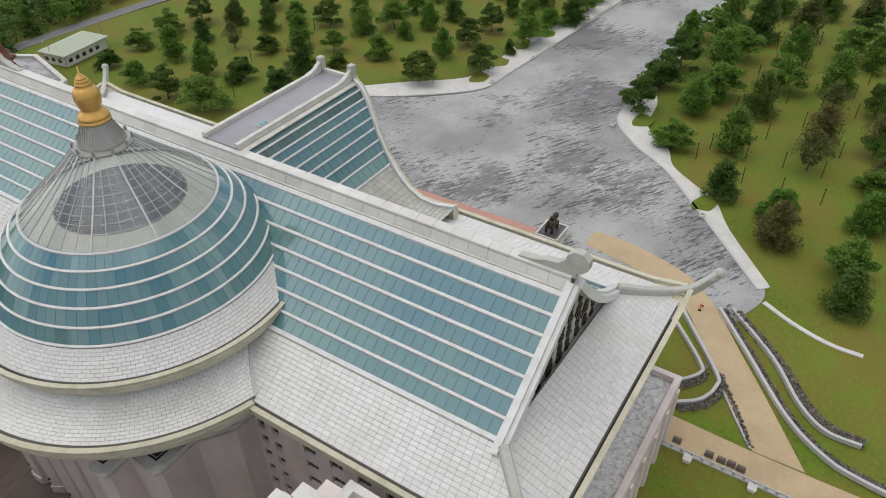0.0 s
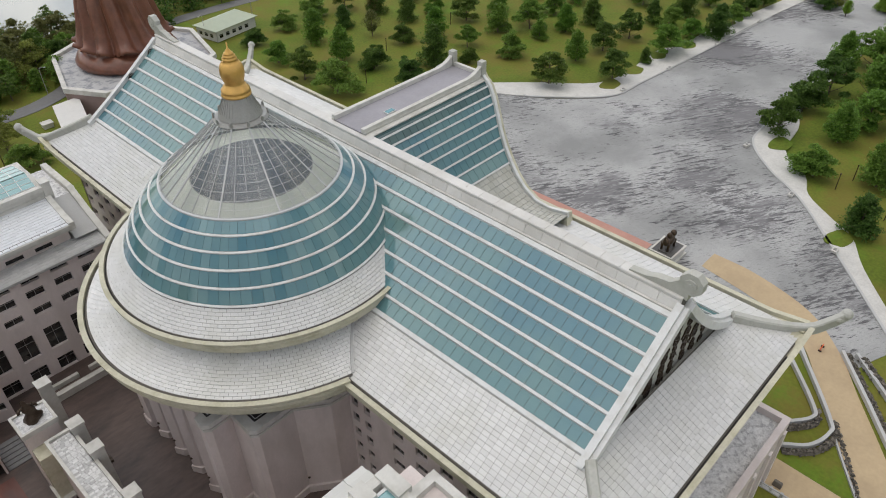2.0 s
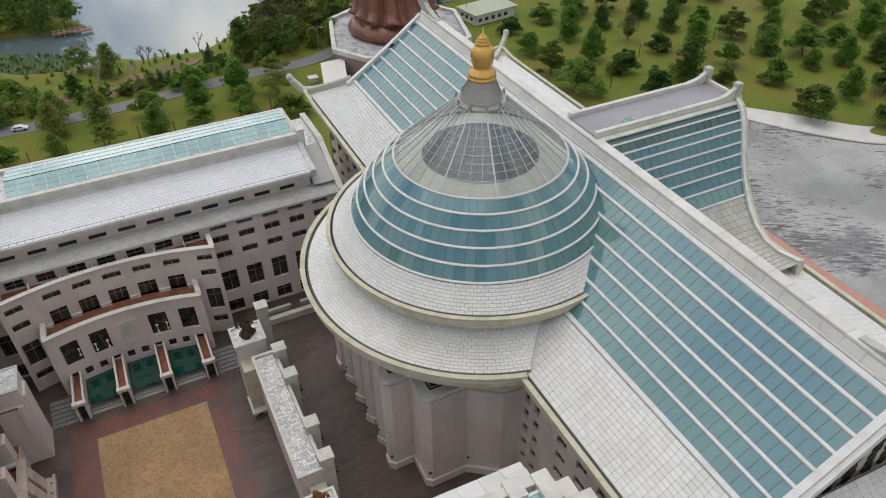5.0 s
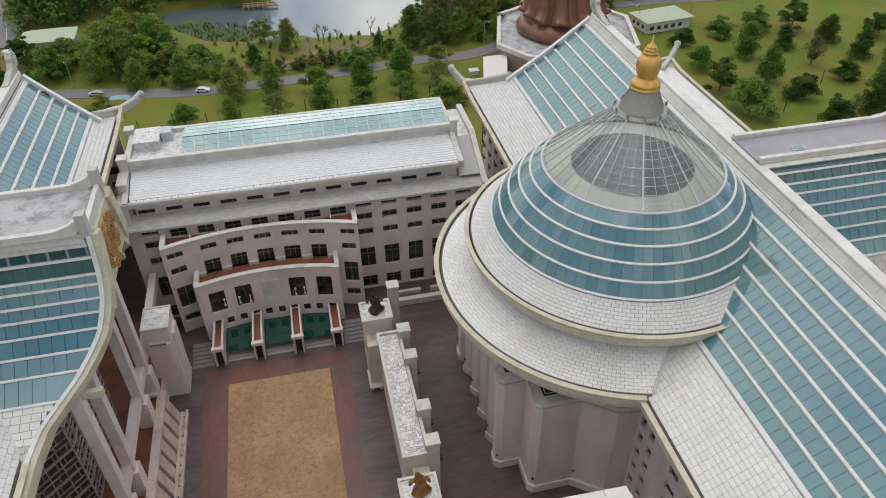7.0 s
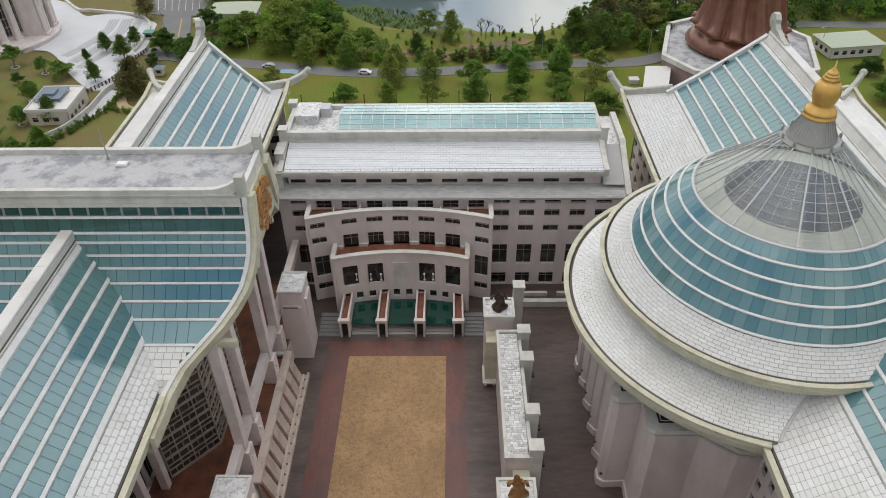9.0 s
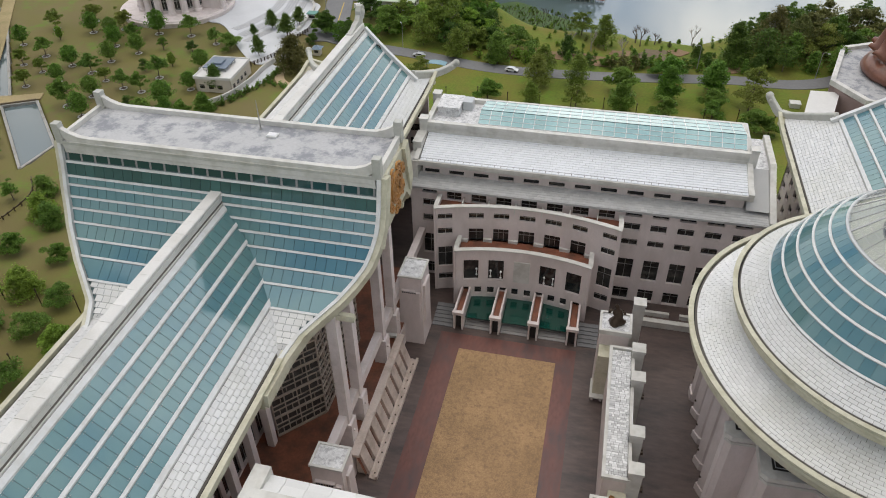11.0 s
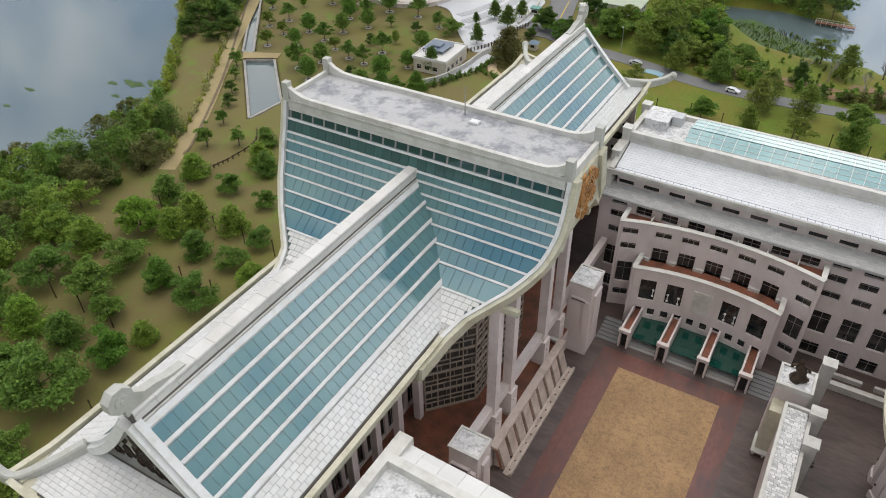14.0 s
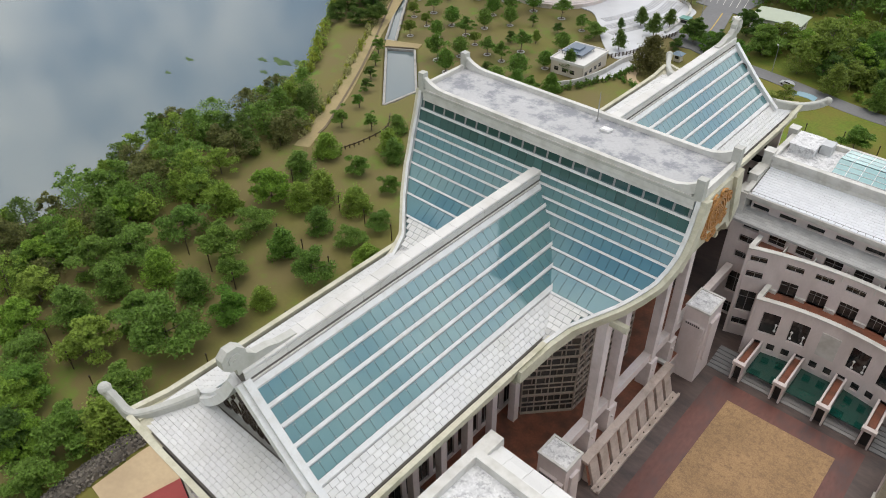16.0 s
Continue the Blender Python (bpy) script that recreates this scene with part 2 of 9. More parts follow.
# ---------------------------------------------------------------- mesh tools
class Geo:
    """Vertices and faces in the making."""

    def __init__(self):
        self.v, self.f = [], []

    def add(self, verts, faces):
        k = len(self.v)
        self.v += [tuple(p) for p in verts]
        self.f += [tuple(i + k for i in q) for q in faces]
        return self

    def box(self, x0, y0, z0, x1, y1, z1):
        x0, x1, y0, y1, z0, z1 = min(x0, x1), max(x0, x1), min(y0, y1), max(y0, y1), min(z0, z1), max(z0, z1)
        return self.add([(x0, y0, z0), (x1, y0, z0), (x1, y1, z0), (x0, y1, z0), (x0, y0, z1), (x1, y0, z1), (x1, y1, z1), (x0, y1, z1)],
                        [(0, 3, 2, 1), (4, 5, 6, 7), (0, 1, 5, 4), (1, 2, 6, 5), (2, 3, 7, 6), (3, 0, 4, 7)])

    def prism(self, outline, z0, z1):
        """A flat outline (anticlockwise) raised from z0 to z1."""
        n = len(outline)
        vs = [(x, y, z0) for x, y in outline] + [(x, y, z1) for x, y in outline]
        return self.add(vs, [tuple(range(n - 1, -1, -1)), tuple(range(n, 2 * n))] +
                        [(i, (i + 1) % n, n + (i + 1) % n, n + i) for i in range(n)])

    def grid(self, rows, closed=False):
        """A sheet over rows of points."""
        n = len(rows[0])
        vs = [p for r in rows for p in r]
        m = n if closed else n - 1
        return self.add(vs, [(j * n + i, j * n + (i + 1) % n, (j + 1) * n + (i + 1) % n, (j + 1) * n + i)
                             for j in range(len(rows) - 1) for i in range(m)])

    def loft(self, sections):
        """Closed sections joined along their way, ends shut."""
        n = len(sections[0])
        k = len(self.v)
        self.grid(sections, True)
        self.f += [tuple(k + i for i in range(n - 1, -1, -1)), tuple(k + (len(sections) - 1) * n + i for i in range(n))]
        return self

    def sweep(self, way, outline, up=(0, 0, 1), closed=False):
        """An outline of (across, up) points swept along a way; across lies to the way's right."""
        pts = [Vector(p) for p in way]
        n = len(pts)
        secs = []
        for i, p in enumerate(pts):
            if closed:
                d = (pts[(i + 1) % n] - pts[i - 1]).normalized()
            else:
                d = (pts[min(i + 1, n - 1)] - pts[max(i - 1, 0)]).normalized()
            a = d.cross(Vector(up)).normalized()
            b = a.cross(d).normalized() if abs(d.dot(Vector(up))) > 0.02 else Vector(up)
            secs.append([tuple(p + a * s + b * h) for s, h in outline])
        if closed:
            return self.grid(secs + secs[:1], True)
        return self.loft(secs)

    def lathe(self, outline, centre, steps=48, a0=0.0, a1=360.0):
        """An outline of (radius, z) turned about an upright axis."""
        cx, cy = centre
        full = abs(a1 - a0) >= 360
        k = steps if full else steps + 1
        rows = [[(cx + r * math.cos(radians(a0 + (a1 - a0) * i / steps)), cy + r * math.sin(radians(a0 + (a1 - a0) * i / steps)), z)
                 for i in range(k)] for r, z in outline]
        return self.grid(rows, full)

    def ball(self, c, r, squash=(1, 1, 1), rings=6, segs=10):
        rows = [[(c[0] + r * squash[0] * math.sin(math.pi * j / rings) * math.cos(2 * math.pi * i / segs),
                  c[1] + r * squash[1] * math.sin(math.pi * j / rings) * math.sin(2 * math.pi * i / segs),
                  c[2] - r * squash[2] * math.cos(math.pi * j / rings)) for i in range(segs)] for j in range(rings + 1)]
        return self.grid(rows, True)


def mesh_of(geo, mat, name="mesh", smooth=False):
    me = bpy.data.meshes.new(name)
    me.from_pydata(geo.v, [], geo.f)
    me.materials.append(mat)
    if smooth:
        me.polygons.foreach_set("use_smooth", [True] * len(me.polygons))
    me.update()
    return me


def part(name, geo, mat, parent=None, label="", smooth=False, kind=""):
    """One mesh object, under a thing or a part."""
    ob = new(name, geo if isinstance(geo, bpy.types.Mesh) else mesh_of(geo, mat, name, smooth))
    ob.parent = parent
    if label or kind:
        tagged(ob, label, kind=kind)
    return ob


def thing(name, label, category, at=(0, 0, 0), group="", kind=""):
    ob = new(name)
    ob.location = at
    ob.empty_display_size = 0.5
    return tagged(ob, label, category, group, kind)


def spline(points, steps=8):
    """A smooth way through the points (Catmull-Rom)."""
    p = [Vector(q) for q in points]
    p = [2 * p[0] - p[1]] + p + [2 * p[-1] - p[-2]]
    out = []
    for i in range(1, len(p) - 2):
        for j in range(steps):
            t = j / steps
            out.append(0.5 * (2 * p[i] + (p[i + 1] - p[i - 1]) * t + (2 * p[i - 1] - 5 * p[i] + 4 * p[i + 1] - p[i + 2]) * t * t
                              + (3 * p[i] - p[i - 1] - 3 * p[i + 1] + p[i + 2]) * t ** 3))
    return [tuple(q) for q in out] + [tuple(p[-2])]


# ---------------------------------------------------------------- ground, water, roads
GZ = -2.0          # level of the park round the halls
WATER_Z = -5.0
GRASS = material("park_grass", (0.118, 0.160, 0.010), 0.95, 0.40, 0.05, 1.4, 0.5, stain=(0.165, 0.116, 0.024), stain_amount=0.65, stain_scale=0.05, stain_edge=(0.42, 0.62), stain_rough=0.66)
g_n, g_l = GRASS.node_tree.nodes, GRASS.node_tree.links
g_geo, g_sep, g_rng, g_noi, g_mul, g_mix = (g_n.new("ShaderNodeNewGeometry"), g_n.new("ShaderNodeSeparateXYZ"), g_n.new("ShaderNodeMapRange"),
                                            g_n.new("ShaderNodeTexNoise"), g_n.new("ShaderNodeMath"), g_n.new("ShaderNodeMixRGB"))
g_rng.inputs["From Min"].default_value, g_rng.inputs["From Max"].default_value = -75, -105
g_noi.inputs["Scale"].default_value, g_noi.inputs["Detail"].default_value = 0.06, 5
g_mul.operation, g_mul.use_clamp = "MULTIPLY", True
g_rng.inputs["To Max"].default_value = 1.7
g_mix.inputs["Color2"].default_value = (0.148, 0.122, 0.042, 1)
g_l.new(g_geo.outputs["Position"], g_sep.inputs[0])
g_l.new(g_sep.outputs["X"], g_rng.inputs["Value"])
g_l.new(g_geo.outputs["Position"], g_noi.inputs["Vector"])
g_l.new(g_rng.outputs["Result"], g_mul.inputs[0])
g_l.new(g_noi.outputs["Fac"], g_mul.inputs[1])
g_bsdf = g_n["Principled BSDF"]
g_l.new(g_mul.outputs[0], g_mix.inputs["Fac"])
g_l.new(g_bsdf.inputs["Base Color"].links[0].from_socket, g_mix.inputs["Color1"])
g_l.new(g_mix.outputs["Color"], g_bsdf.inputs["Base Color"])
g_vn, g_vr, g_vm = g_n.new("ShaderNodeTexNoise"), g_n.new("ShaderNodeValToRGB"), g_n.new("ShaderNodeMixRGB")
g_vn.inputs["Scale"].default_value, g_vn.inputs["Detail"].default_value, g_vn.inputs["Roughness"].default_value = 0.09, 7, 0.7
g_vr.color_ramp.elements[0].position, g_vr.color_ramp.elements[1].position = 0.54, 0.76
g_vm.inputs["Color2"].default_value = (0.098, 0.205, 0.009, 1)          # lush patches
g_l.new(g_geo.outputs["Position"], g_vn.inputs["Vector"])
g_l.new(g_vn.outputs["Fac"], g_vr.inputs["Fac"])
g_l.new(g_vr.outputs["Color"], g_vm.inputs["Fac"])
g_l.new(g_mix.outputs["Color"], g_vm.inputs["Color1"])
g_l.new(g_vm.outputs["Color"], g_bsdf.inputs["Base Color"])
ASPHALT = material("patchy_asphalt", (0.395, 0.397, 0.390), 0.8, 0.22, 0.035, 4.0, 0.2, stain=(0.20, 0.205, 0.200), stain_amount=0.8, stain_scale=0.03, stain_edge=(0.42, 0.62), stain_rough=0.6)
a_n, a_l = ASPHALT.node_tree.nodes, ASPHALT.node_tree.links
a_bsdf = a_n["Principled BSDF"]
a_geo = a_n.new("ShaderNodeNewGeometry")
a_dens = a_n.new("ShaderNodeTexNoise")                   # where the worn streaks gather
a_dens.inputs["Scale"].default_value, a_dens.inputs["Detail"].default_value = 0.035, 4
a_l.new(a_geo.outputs["Position"], a_dens.inputs["Vector"])
a_last = a_bsdf.inputs["Base Color"].links[0].from_socket
for a_scale, a_long, a_lo, a_hi, a_dark, a_amount in ((1.1, 5.5, 0.555, 0.585, (0.058, 0.056, 0.062), 0.9), (3.0, 4.0, 0.515, 0.63, (0.13, 0.127, 0.13), 0.85), (0.16, 2.2, 0.54, 0.64, (0.19, 0.187, 0.192), 0.75)):
    a_map, a_noi, a_sum, a_rng2, a_mix = (a_n.new("ShaderNodeMapping"), a_n.new("ShaderNodeTexNoise"), a_n.new("ShaderNodeMath"),
                                          a_n.new("ShaderNodeMapRange"), a_n.new("ShaderNodeMixRGB"))
    a_map.vector_type = "TEXTURE"                        # streaks run slanting across the avenue
    a_map.inputs["Rotation"].default_value, a_map.inputs["Scale"].default_value = (0, 0, radians(-30)), (a_long, 1, 1)
    a_noi.inputs["Scale"].default_value, a_noi.inputs["Detail"].default_value, a_noi.inputs["Roughness"].default_value = a_scale, 8, 0.72
    a_sum.operation = "MULTIPLY_ADD"
    a_sum.inputs[1].default_value, a_sum.inputs[2].default_value = 0.60, -0.30
    a_add = a_n.new("ShaderNodeMath")
    a_add.operation = "ADD"
    a_rng2.inputs["From Min"].default_value, a_rng2.inputs["From Max"].default_value, a_rng2.inputs["To Max"].default_value = a_lo, a_hi, a_amount
    a_mix.inputs["Color2"].default_value = (*a_dark, 1)
    a_l.new(a_geo.outputs["Position"], a_map.inputs["Vector"])
    a_l.new(a_map.outputs["Vector"], a_noi.inputs["Vector"])
    a_l.new(a_dens.outputs["Fac"], a_sum.inputs[0])
    a_l.new(a_sum.outputs[0], a_add.inputs[0])
    a_l.new(a_noi.outputs["Fac"], a_add.inputs[1])
    a_l.new(a_add.outputs[0], a_rng2.inputs["Value"])
    a_l.new(a_rng2.outputs["Result"], a_mix.inputs["Fac"])
    a_l.new(a_last, a_mix.inputs["Color1"])
    a_last = a_mix.outputs["Color"]
a_l.new(a_last, a_bsdf.inputs["Base Color"])
ROADGREY = material("road_grey", (0.17, 0.17, 0.17), 0.85, 0.15, 0.1, 1.0, 0.1)
KERB = material("white_kerb_gravel", (0.55, 0.54, 0.51), 0.9, 0.18, 0.3, 2.5, 0.3)
SANDPATH = material("sand_path", (0.47, 0.36, 0.22), 0.85, 0.10, 0.1, 1.5, 0.1, stain=(0.36, 0.27, 0.17), stain_amount=0.5, stain_scale=0.12)
EARTHPATH = material("earth_path", (0.33, 0.26, 0.13), 0.9, 0.2, 0.1, 1.5, 0.2, stain=(0.22, 0.20, 0.08), stain_amount=0.6, stain_scale=0.15)
BRICKPINK = material("pink_brick", (0.45, 0.24, 0.19), 0.8, 0.12, 0.3, 3, 0.1, island=0.18)
PALEPAVE = material("pale_plaza_paving", (0.54, 0.55, 0.56), 0.8, 0.10, 0.2, 2, 0.1)
ROCK = material("dark_rubble", (0.13, 0.115, 0.095), 0.9, 0.3, 0.6, 3, 0.3, island=0.65)
MUD = material("bank_soil", (0.15, 0.115, 0.07), 0.95, 0.3, 0.1, 1, 0.4)

WATERM = bpy.data.materials.new("lake_water")
WATERM.use_nodes = True
b_ = WATERM.node_tree.nodes["Principled BSDF"]
b_.inputs["Base Color"].default_value = (0.105, 0.140, 0.145, 1)
b_.inputs["Roughness"].default_value = 0.06
b_.inputs["IOR"].default_value = 1.95
w_ns, w_bp = WATERM.node_tree.nodes.new("ShaderNodeTexNoise"), WATERM.node_tree.nodes.new("ShaderNodeBump")
w_gp = WATERM.node_tree.nodes.new("ShaderNodeNewGeometry")
w_ns.inputs["Scale"].default_value, w_ns.inputs["Detail"].default_value = 0.5, 3
w_bp.inputs["Strength"].default_value, w_bp.inputs["Distance"].default_value = 0.06, 0.1
WATERM.node_tree.links.new(w_gp.outputs["Position"], w_ns.inputs["Vector"])
WATERM.node_tree.links.new(w_ns.outputs["Fac"], w_bp.inputs["Height"])
WATERM.node_tree.links.new(w_bp.outputs["Normal"], b_.inputs["Normal"])

# shores of the lakes, the canal and the pond, anticlockwise or clockwise alike
LAKE_WEST = [(-600, 700), (-330, 300), (-247, 199), (-232, 186), (-211, 161), (-192, 139), (-186, 126), (-180, 110), (-182, 99), (-192, 82), (-180, 66),
             (-174, 46), (-177, 33), (-190, 8), (-215, -12), (-300, -70), (-700, -80)]
LAKE_NORTH = [(43, 275), (45, 282), (53, 283), (66, 290), (86, 294), (160, 330), (260, 700), (-40, 700), (-12, 330), (0, 302), (4, 279), (9, 268), (16, 267), (22, 268), (29, 265), (36, 269)]
POND = [(-27, 271), (-15, 268), (6, 271), (4, 290), (-4, 306), (-30, 312), (-62, 306), (-47, 294), (-36, 280)]
CANAL = [(-180.6, 168.0), (-171.6, 173.2), (-148.6, 150.0), (-149.8, 136.8)]
CHANNEL = [(-241.6, 242.6), (-238.6, 243.6), (-182.6, 174.6), (-186.4, 173.4)]


def shore_distance(px, py, poly):
    """Distance to a closed outline, negative inside."""
    q = np.array(poly, float)
    best, inside = np.full(px.shape, 1e9), np.zeros(px.shape, bool)
    for (ax, ay), (bx, by) in zip(q, np.roll(q, -1, 0)):
        dx, dy = bx - ax, by - ay
        t = np.clip(((px - ax) * dx + (py - ay) * dy) / (dx * dx + dy * dy), 0, 1)
        best = np.minimum(best, np.hypot(px - ax - t * dx, py - ay - t * dy))
        if ay != by:
            inside ^= ((ay > py) != (by > py)) & (px < ax + (py - ay) * dx / dy)
    return np.where(inside, -best, best)


def ground_height(px, py):
    z = np.full(px.shape, GZ)
    for poly, bank in ((LAKE_WEST, 7.0), (LAKE_NORTH, 7.0), (POND, 5.0), (CANAL, 0.4), (CHANNEL, 0.4)):
        d = shore_distance(px, py, poly)
        z = np.minimum(z, np.clip(WATER_Z + d * (GZ - WATER_Z) / bank, -8.0, GZ))
    lump = 0.2 * (np.sin(px * 0.07 + 1.3 * np.sin(py * 0.05)) * np.cos(py * 0.06) - 1)
    far = np.clip((np.hypot(px, py - 80) - 130) / 60, 0, 1)
    return z + lump * far


def axis(edges):
    return np.unique(np.concatenate([np.arange(a, b, s) for a, b, s in edges] + [[edges[-1][1]]]))


gx = axis([(-2500, -700, 150), (-700, -280, 30), (-280, -245, 2.5), (-245, -190, 1.6), (-190, -146, 0.8), (-146, -130, 2.5), (-130, 330, 5), (330, 700, 37), (700, 2500, 150)])
gy = axis([(-2500, -300, 150), (-300, -60, 30), (-60, 130, 4), (130, 176, 0.8), (176, 246, 1.6), (246, 330, 2.5), (330, 700, 20), (700, 2500, 150)])
GX, GY = np.meshgrid(gx, gy)
GH = ground_height(GX, GY)
ground_geo = Geo().grid([[(float(GX[j, i]), float(GY[j, i]), float(GH[j, i])) for i in range(len(gx))] for j in range(len(gy))])
ground = part("ground", ground_geo, GRASS, smooth=True)
tagged(ground, "olive green park lawn with bare earthy patches", "ground", kind="structure")
water = part("water", Geo().add([(-2400, -2400, WATER_Z), (2400, -2400, WATER_Z), (2400, 2400, WATER_Z), (-2400, 2400, WATER_Z)], [(0, 1, 2, 3)]), WATERM)
tagged(water, "still grey-green lake water mirroring the clouds", "water", kind="structure")


def slab(name, outline, z, mat, label, category="", depth=0.3, kind="structure"):
    area = sum(a[0] * b[1] - b[0] * a[1] for a, b in zip(outline, outline[1:] + outline[:1]))
    g = Geo().prism(outline if area > 0 else outline[::-1], z - depth, z)
    return tagged(part(name, g, mat), label, category or name, kind=kind)


def ribbon(name, way, width, z, mat, label, category="", depth=0.3, steps=8):
    pts = spline([(x, y, z) for x, y in way], steps)
    g = Geo().sweep(pts, [(-width / 2, -depth), (width / 2, -depth), (width / 2, 0), (-width / 2, 0)])
    return tagged(part(name, g, mat), label, category or name, kind="structure")


def smooth2(points, steps=6):
    return [(p[0], p[1]) for p in spline([(x, y, 0) for x, y in points], steps)]


# forecourt and the avenue that leaves it
plaza_edge_a = smooth2([(122, 143), (150, 142), (163, 135), (168, 121), (184, 104), (201, 103), (240, 100), (282, 97), (420, 80)])
plaza_edge_b = smooth2([(420, 57), (276, 60), (235, 60), (197, 59), (187, 57), (177, 48.5), (169.5, 37.5), (158.5, 27), (149.5, 19), (133, 5.4), (120, 8)])
slab("road", plaza_edge_a + plaza_edge_b + [(121, 45), (122, 90)], GZ + 0.08, ASPHALT, "worn grey asphalt forecourt with dark streaks", "road")
slab("kerb", smooth2([(160, 136), (168, 122.5), (184, 105), (201, 102.6), (240, 99.4), (282, 96.6), (420, 80)], 4) + smooth2([(420, 86), (282, 103), (262, 107), (240, 108), (222, 112), (203, 110), (189, 113), (177, 127), (166, 139)], 4),
     GZ + 0.26, KERB, "pale gravel strip edging the forecourt", "kerb", 0.5)
slab("kerb", smooth2([(420, 59), (276, 62), (235, 62), (197, 61), (186, 59), (176, 50), (168, 39), (157, 28.6), (148, 20.5), (132, 6.5)], 4) + smooth2([(134, 4.6), (150, 17.5), (160, 23.5), (164.6, 30), (171, 38), (179, 42), (188, 51), (203, 53.5), (215, 57.5), (240, 58.5), (276, 58.4), (420, 55)], 4),
     GZ + 0.26, KERB, "pale gravel strip edging the forecourt", "kerb", 0.5)
ribbon("kerb", [(128.5, 4.6), (125, -2), (122.8, -9), (122.7, -15)], 1.0, GZ + 0.28, KERB, "pale concrete kerb strip on the lawn", "kerb", 0.5)
ribbon("kerb", [(167, 125), (168.5, 121.5), (184, 104.7), (201, 102.3), (240, 99.1), (282, 96.3)], 0.6, GZ + 0.34, TILE_GREY, "dark grey kerb stone line", "kerb", 0.5)
ribbon("kerb", [(276, 62.2), (235, 62.2), (197, 61.2), (186, 59.2), (176, 50.2), (168, 39.2), (157, 28.8), (148, 20.7), (132, 6.7)], 0.6, GZ + 0.34, TILE_GREY, "dark grey kerb stone line", "kerb", 0.5)
for i, (ix, iy, ir) in enumerate(((190.5, 53.4, 4.0), (157.5, 25.6, 3.6), (264.8, 105.5, 3.2), (235.8, 106.5, 3.4), (221.3, 109.5, 3.2), (205.6, 109.0, 3.6), (191.2, 109.0, 4.0))):
    slab("ground", [(ix + ir * (1 + 0.15 * math.sin(3 * a + i)) * math.cos(a), iy + ir * (0.8 + 0.12 * math.cos(2 * a + i)) * math.sin(a)) for a in [math.tau * k / 20 for k in range(20)]],
         GZ + 0.34, GRASS, "small grass island round a tree at the kerb", "grass island", 0.3)
slab("pavement", [(122.6, 90), (126.5, 90), (127, 56), (123.6, 56)], GZ + 0.16, BRICKPINK, "pink brick paving strip beside the hall", "pavement")
path_a = smooth2([(133.5, 44), (133, 34), (129, 21), (121.4, 12.2), (112, 5.2), (102.9, -1.7), (90.0, -11)])
path_b = smooth2([(89.8, -2.6), (96.5, 2.1), (103, 6.7), (110, 11.8), (118.6, 18.0), (123.5, 26), (125.4, 32.2), (127.6, 44)])
sand_path = slab("path", path_a + path_b, GZ + 0.12, SANDPATH, "sandy beige footpath curving past the hall", "path")
slab("path", [(90.2, 13.5), (83.6, 13.2), (83.4, -2.7), (84.2, -9), (84.6, -34), (90.2, -34), (89.7, -14), (89.7, -2.6)], GZ + 0.10, SANDPATH, "sandy beige footpath ramp by the hall", "path")
slab("path", [(-88.9, 11.8), (-89.3, 20), (-88.9, 29.5), (-86, 34), (-79, 37), (-74, 31), (-73, 9), (-84.5, 11.6)], GZ + 0.10, SANDPATH, "sandy beige forecourt path by the gabled hall", "path")
slab("pavement", [(-79.6, 22.2), (-72.9, 23.4), (-72.4, 13.0), (-80.9, 16.2)], GZ + 0.17, material("red_pad", (0.25, 0.035, 0.03), 0.7, 0.15), "dark red painted pad by the hall", "pavement")
ribbon("road", [(-135, 262), (-100, 240), (-62, 231), (-34, 225), (0, 226), (38, 231), (67, 234), (110, 262), (170, 262), (260, 250), (420, 235)], 6.5, GZ + 0.07, ROADGREY, "narrow grey park road between trees", "road")
YELLOW = material("yellow_road_paint", (0.55, 0.38, 0.06), 0.7, 0.15)
ribbon("road", [(-105.5, 275.2), (-103, 264), (-101.3, 256.2)], 0.35, GZ + 0.13, YELLOW, "worn yellow road line", "road line", 0.03, 4)
for i in range(7):
    ribbon("road", [(-122 + 2.9 * i, 298), (-117.5 + 2.7 * i, 284)], 0.2, GZ + 0.13, KERB, "white parking bay line", "road line", 0.03, 2)
slab("road", [(-126, 306), (-98, 306), (-100, 278), (-119, 280)], GZ + 0.095, ROADGREY, "grey parking area beside the square", "road", 0.2)
ribbon("road", [(-100, 236), (-102.5, 256), (-108, 278), (-112, 300), (-118, 340), (-120, 420)], 10.5, GZ + 0.09, ROADGREY, "grey road forking towards the round square", "road")
slab("pavement", smooth2([(-172, 300), (-158.7, 294.2), (-145.4, 279.5), (-140.4, 279.9), (-132.9, 281.1), (-123.2, 276.2), (-114.4, 271), (-112.6, 263.3), (-110.2, 247.1), (-111.6, 232.3), (-112.4, 215.6), (-116.2, 213.0), (-126.7, 223.1), (-141.9, 242.4), (-152, 246), (-180, 252)], 4),
     GZ + 0.13, PALEPAVE, "pale round paved square before the columned hall", "pavement")
ribbon("path", [(-149, 104), (-157.5, 120), (-166, 135), (-187, 165.8), (-221.5, 219), (-290, 320)], 4.6, GZ + 0.07, EARTHPATH, "olive-brown earth embankment path along the lake", "path")
ribbon("kerb", [(-151, 112), (-154.6, 119.5), (-175, 151), (-196.5, 180.6), (-217, 208.4), (-224, 219)], 0.7, GZ + 0.25, MUD, "dark stone ditch wall beside the embankment path", "kerb", 0.6)

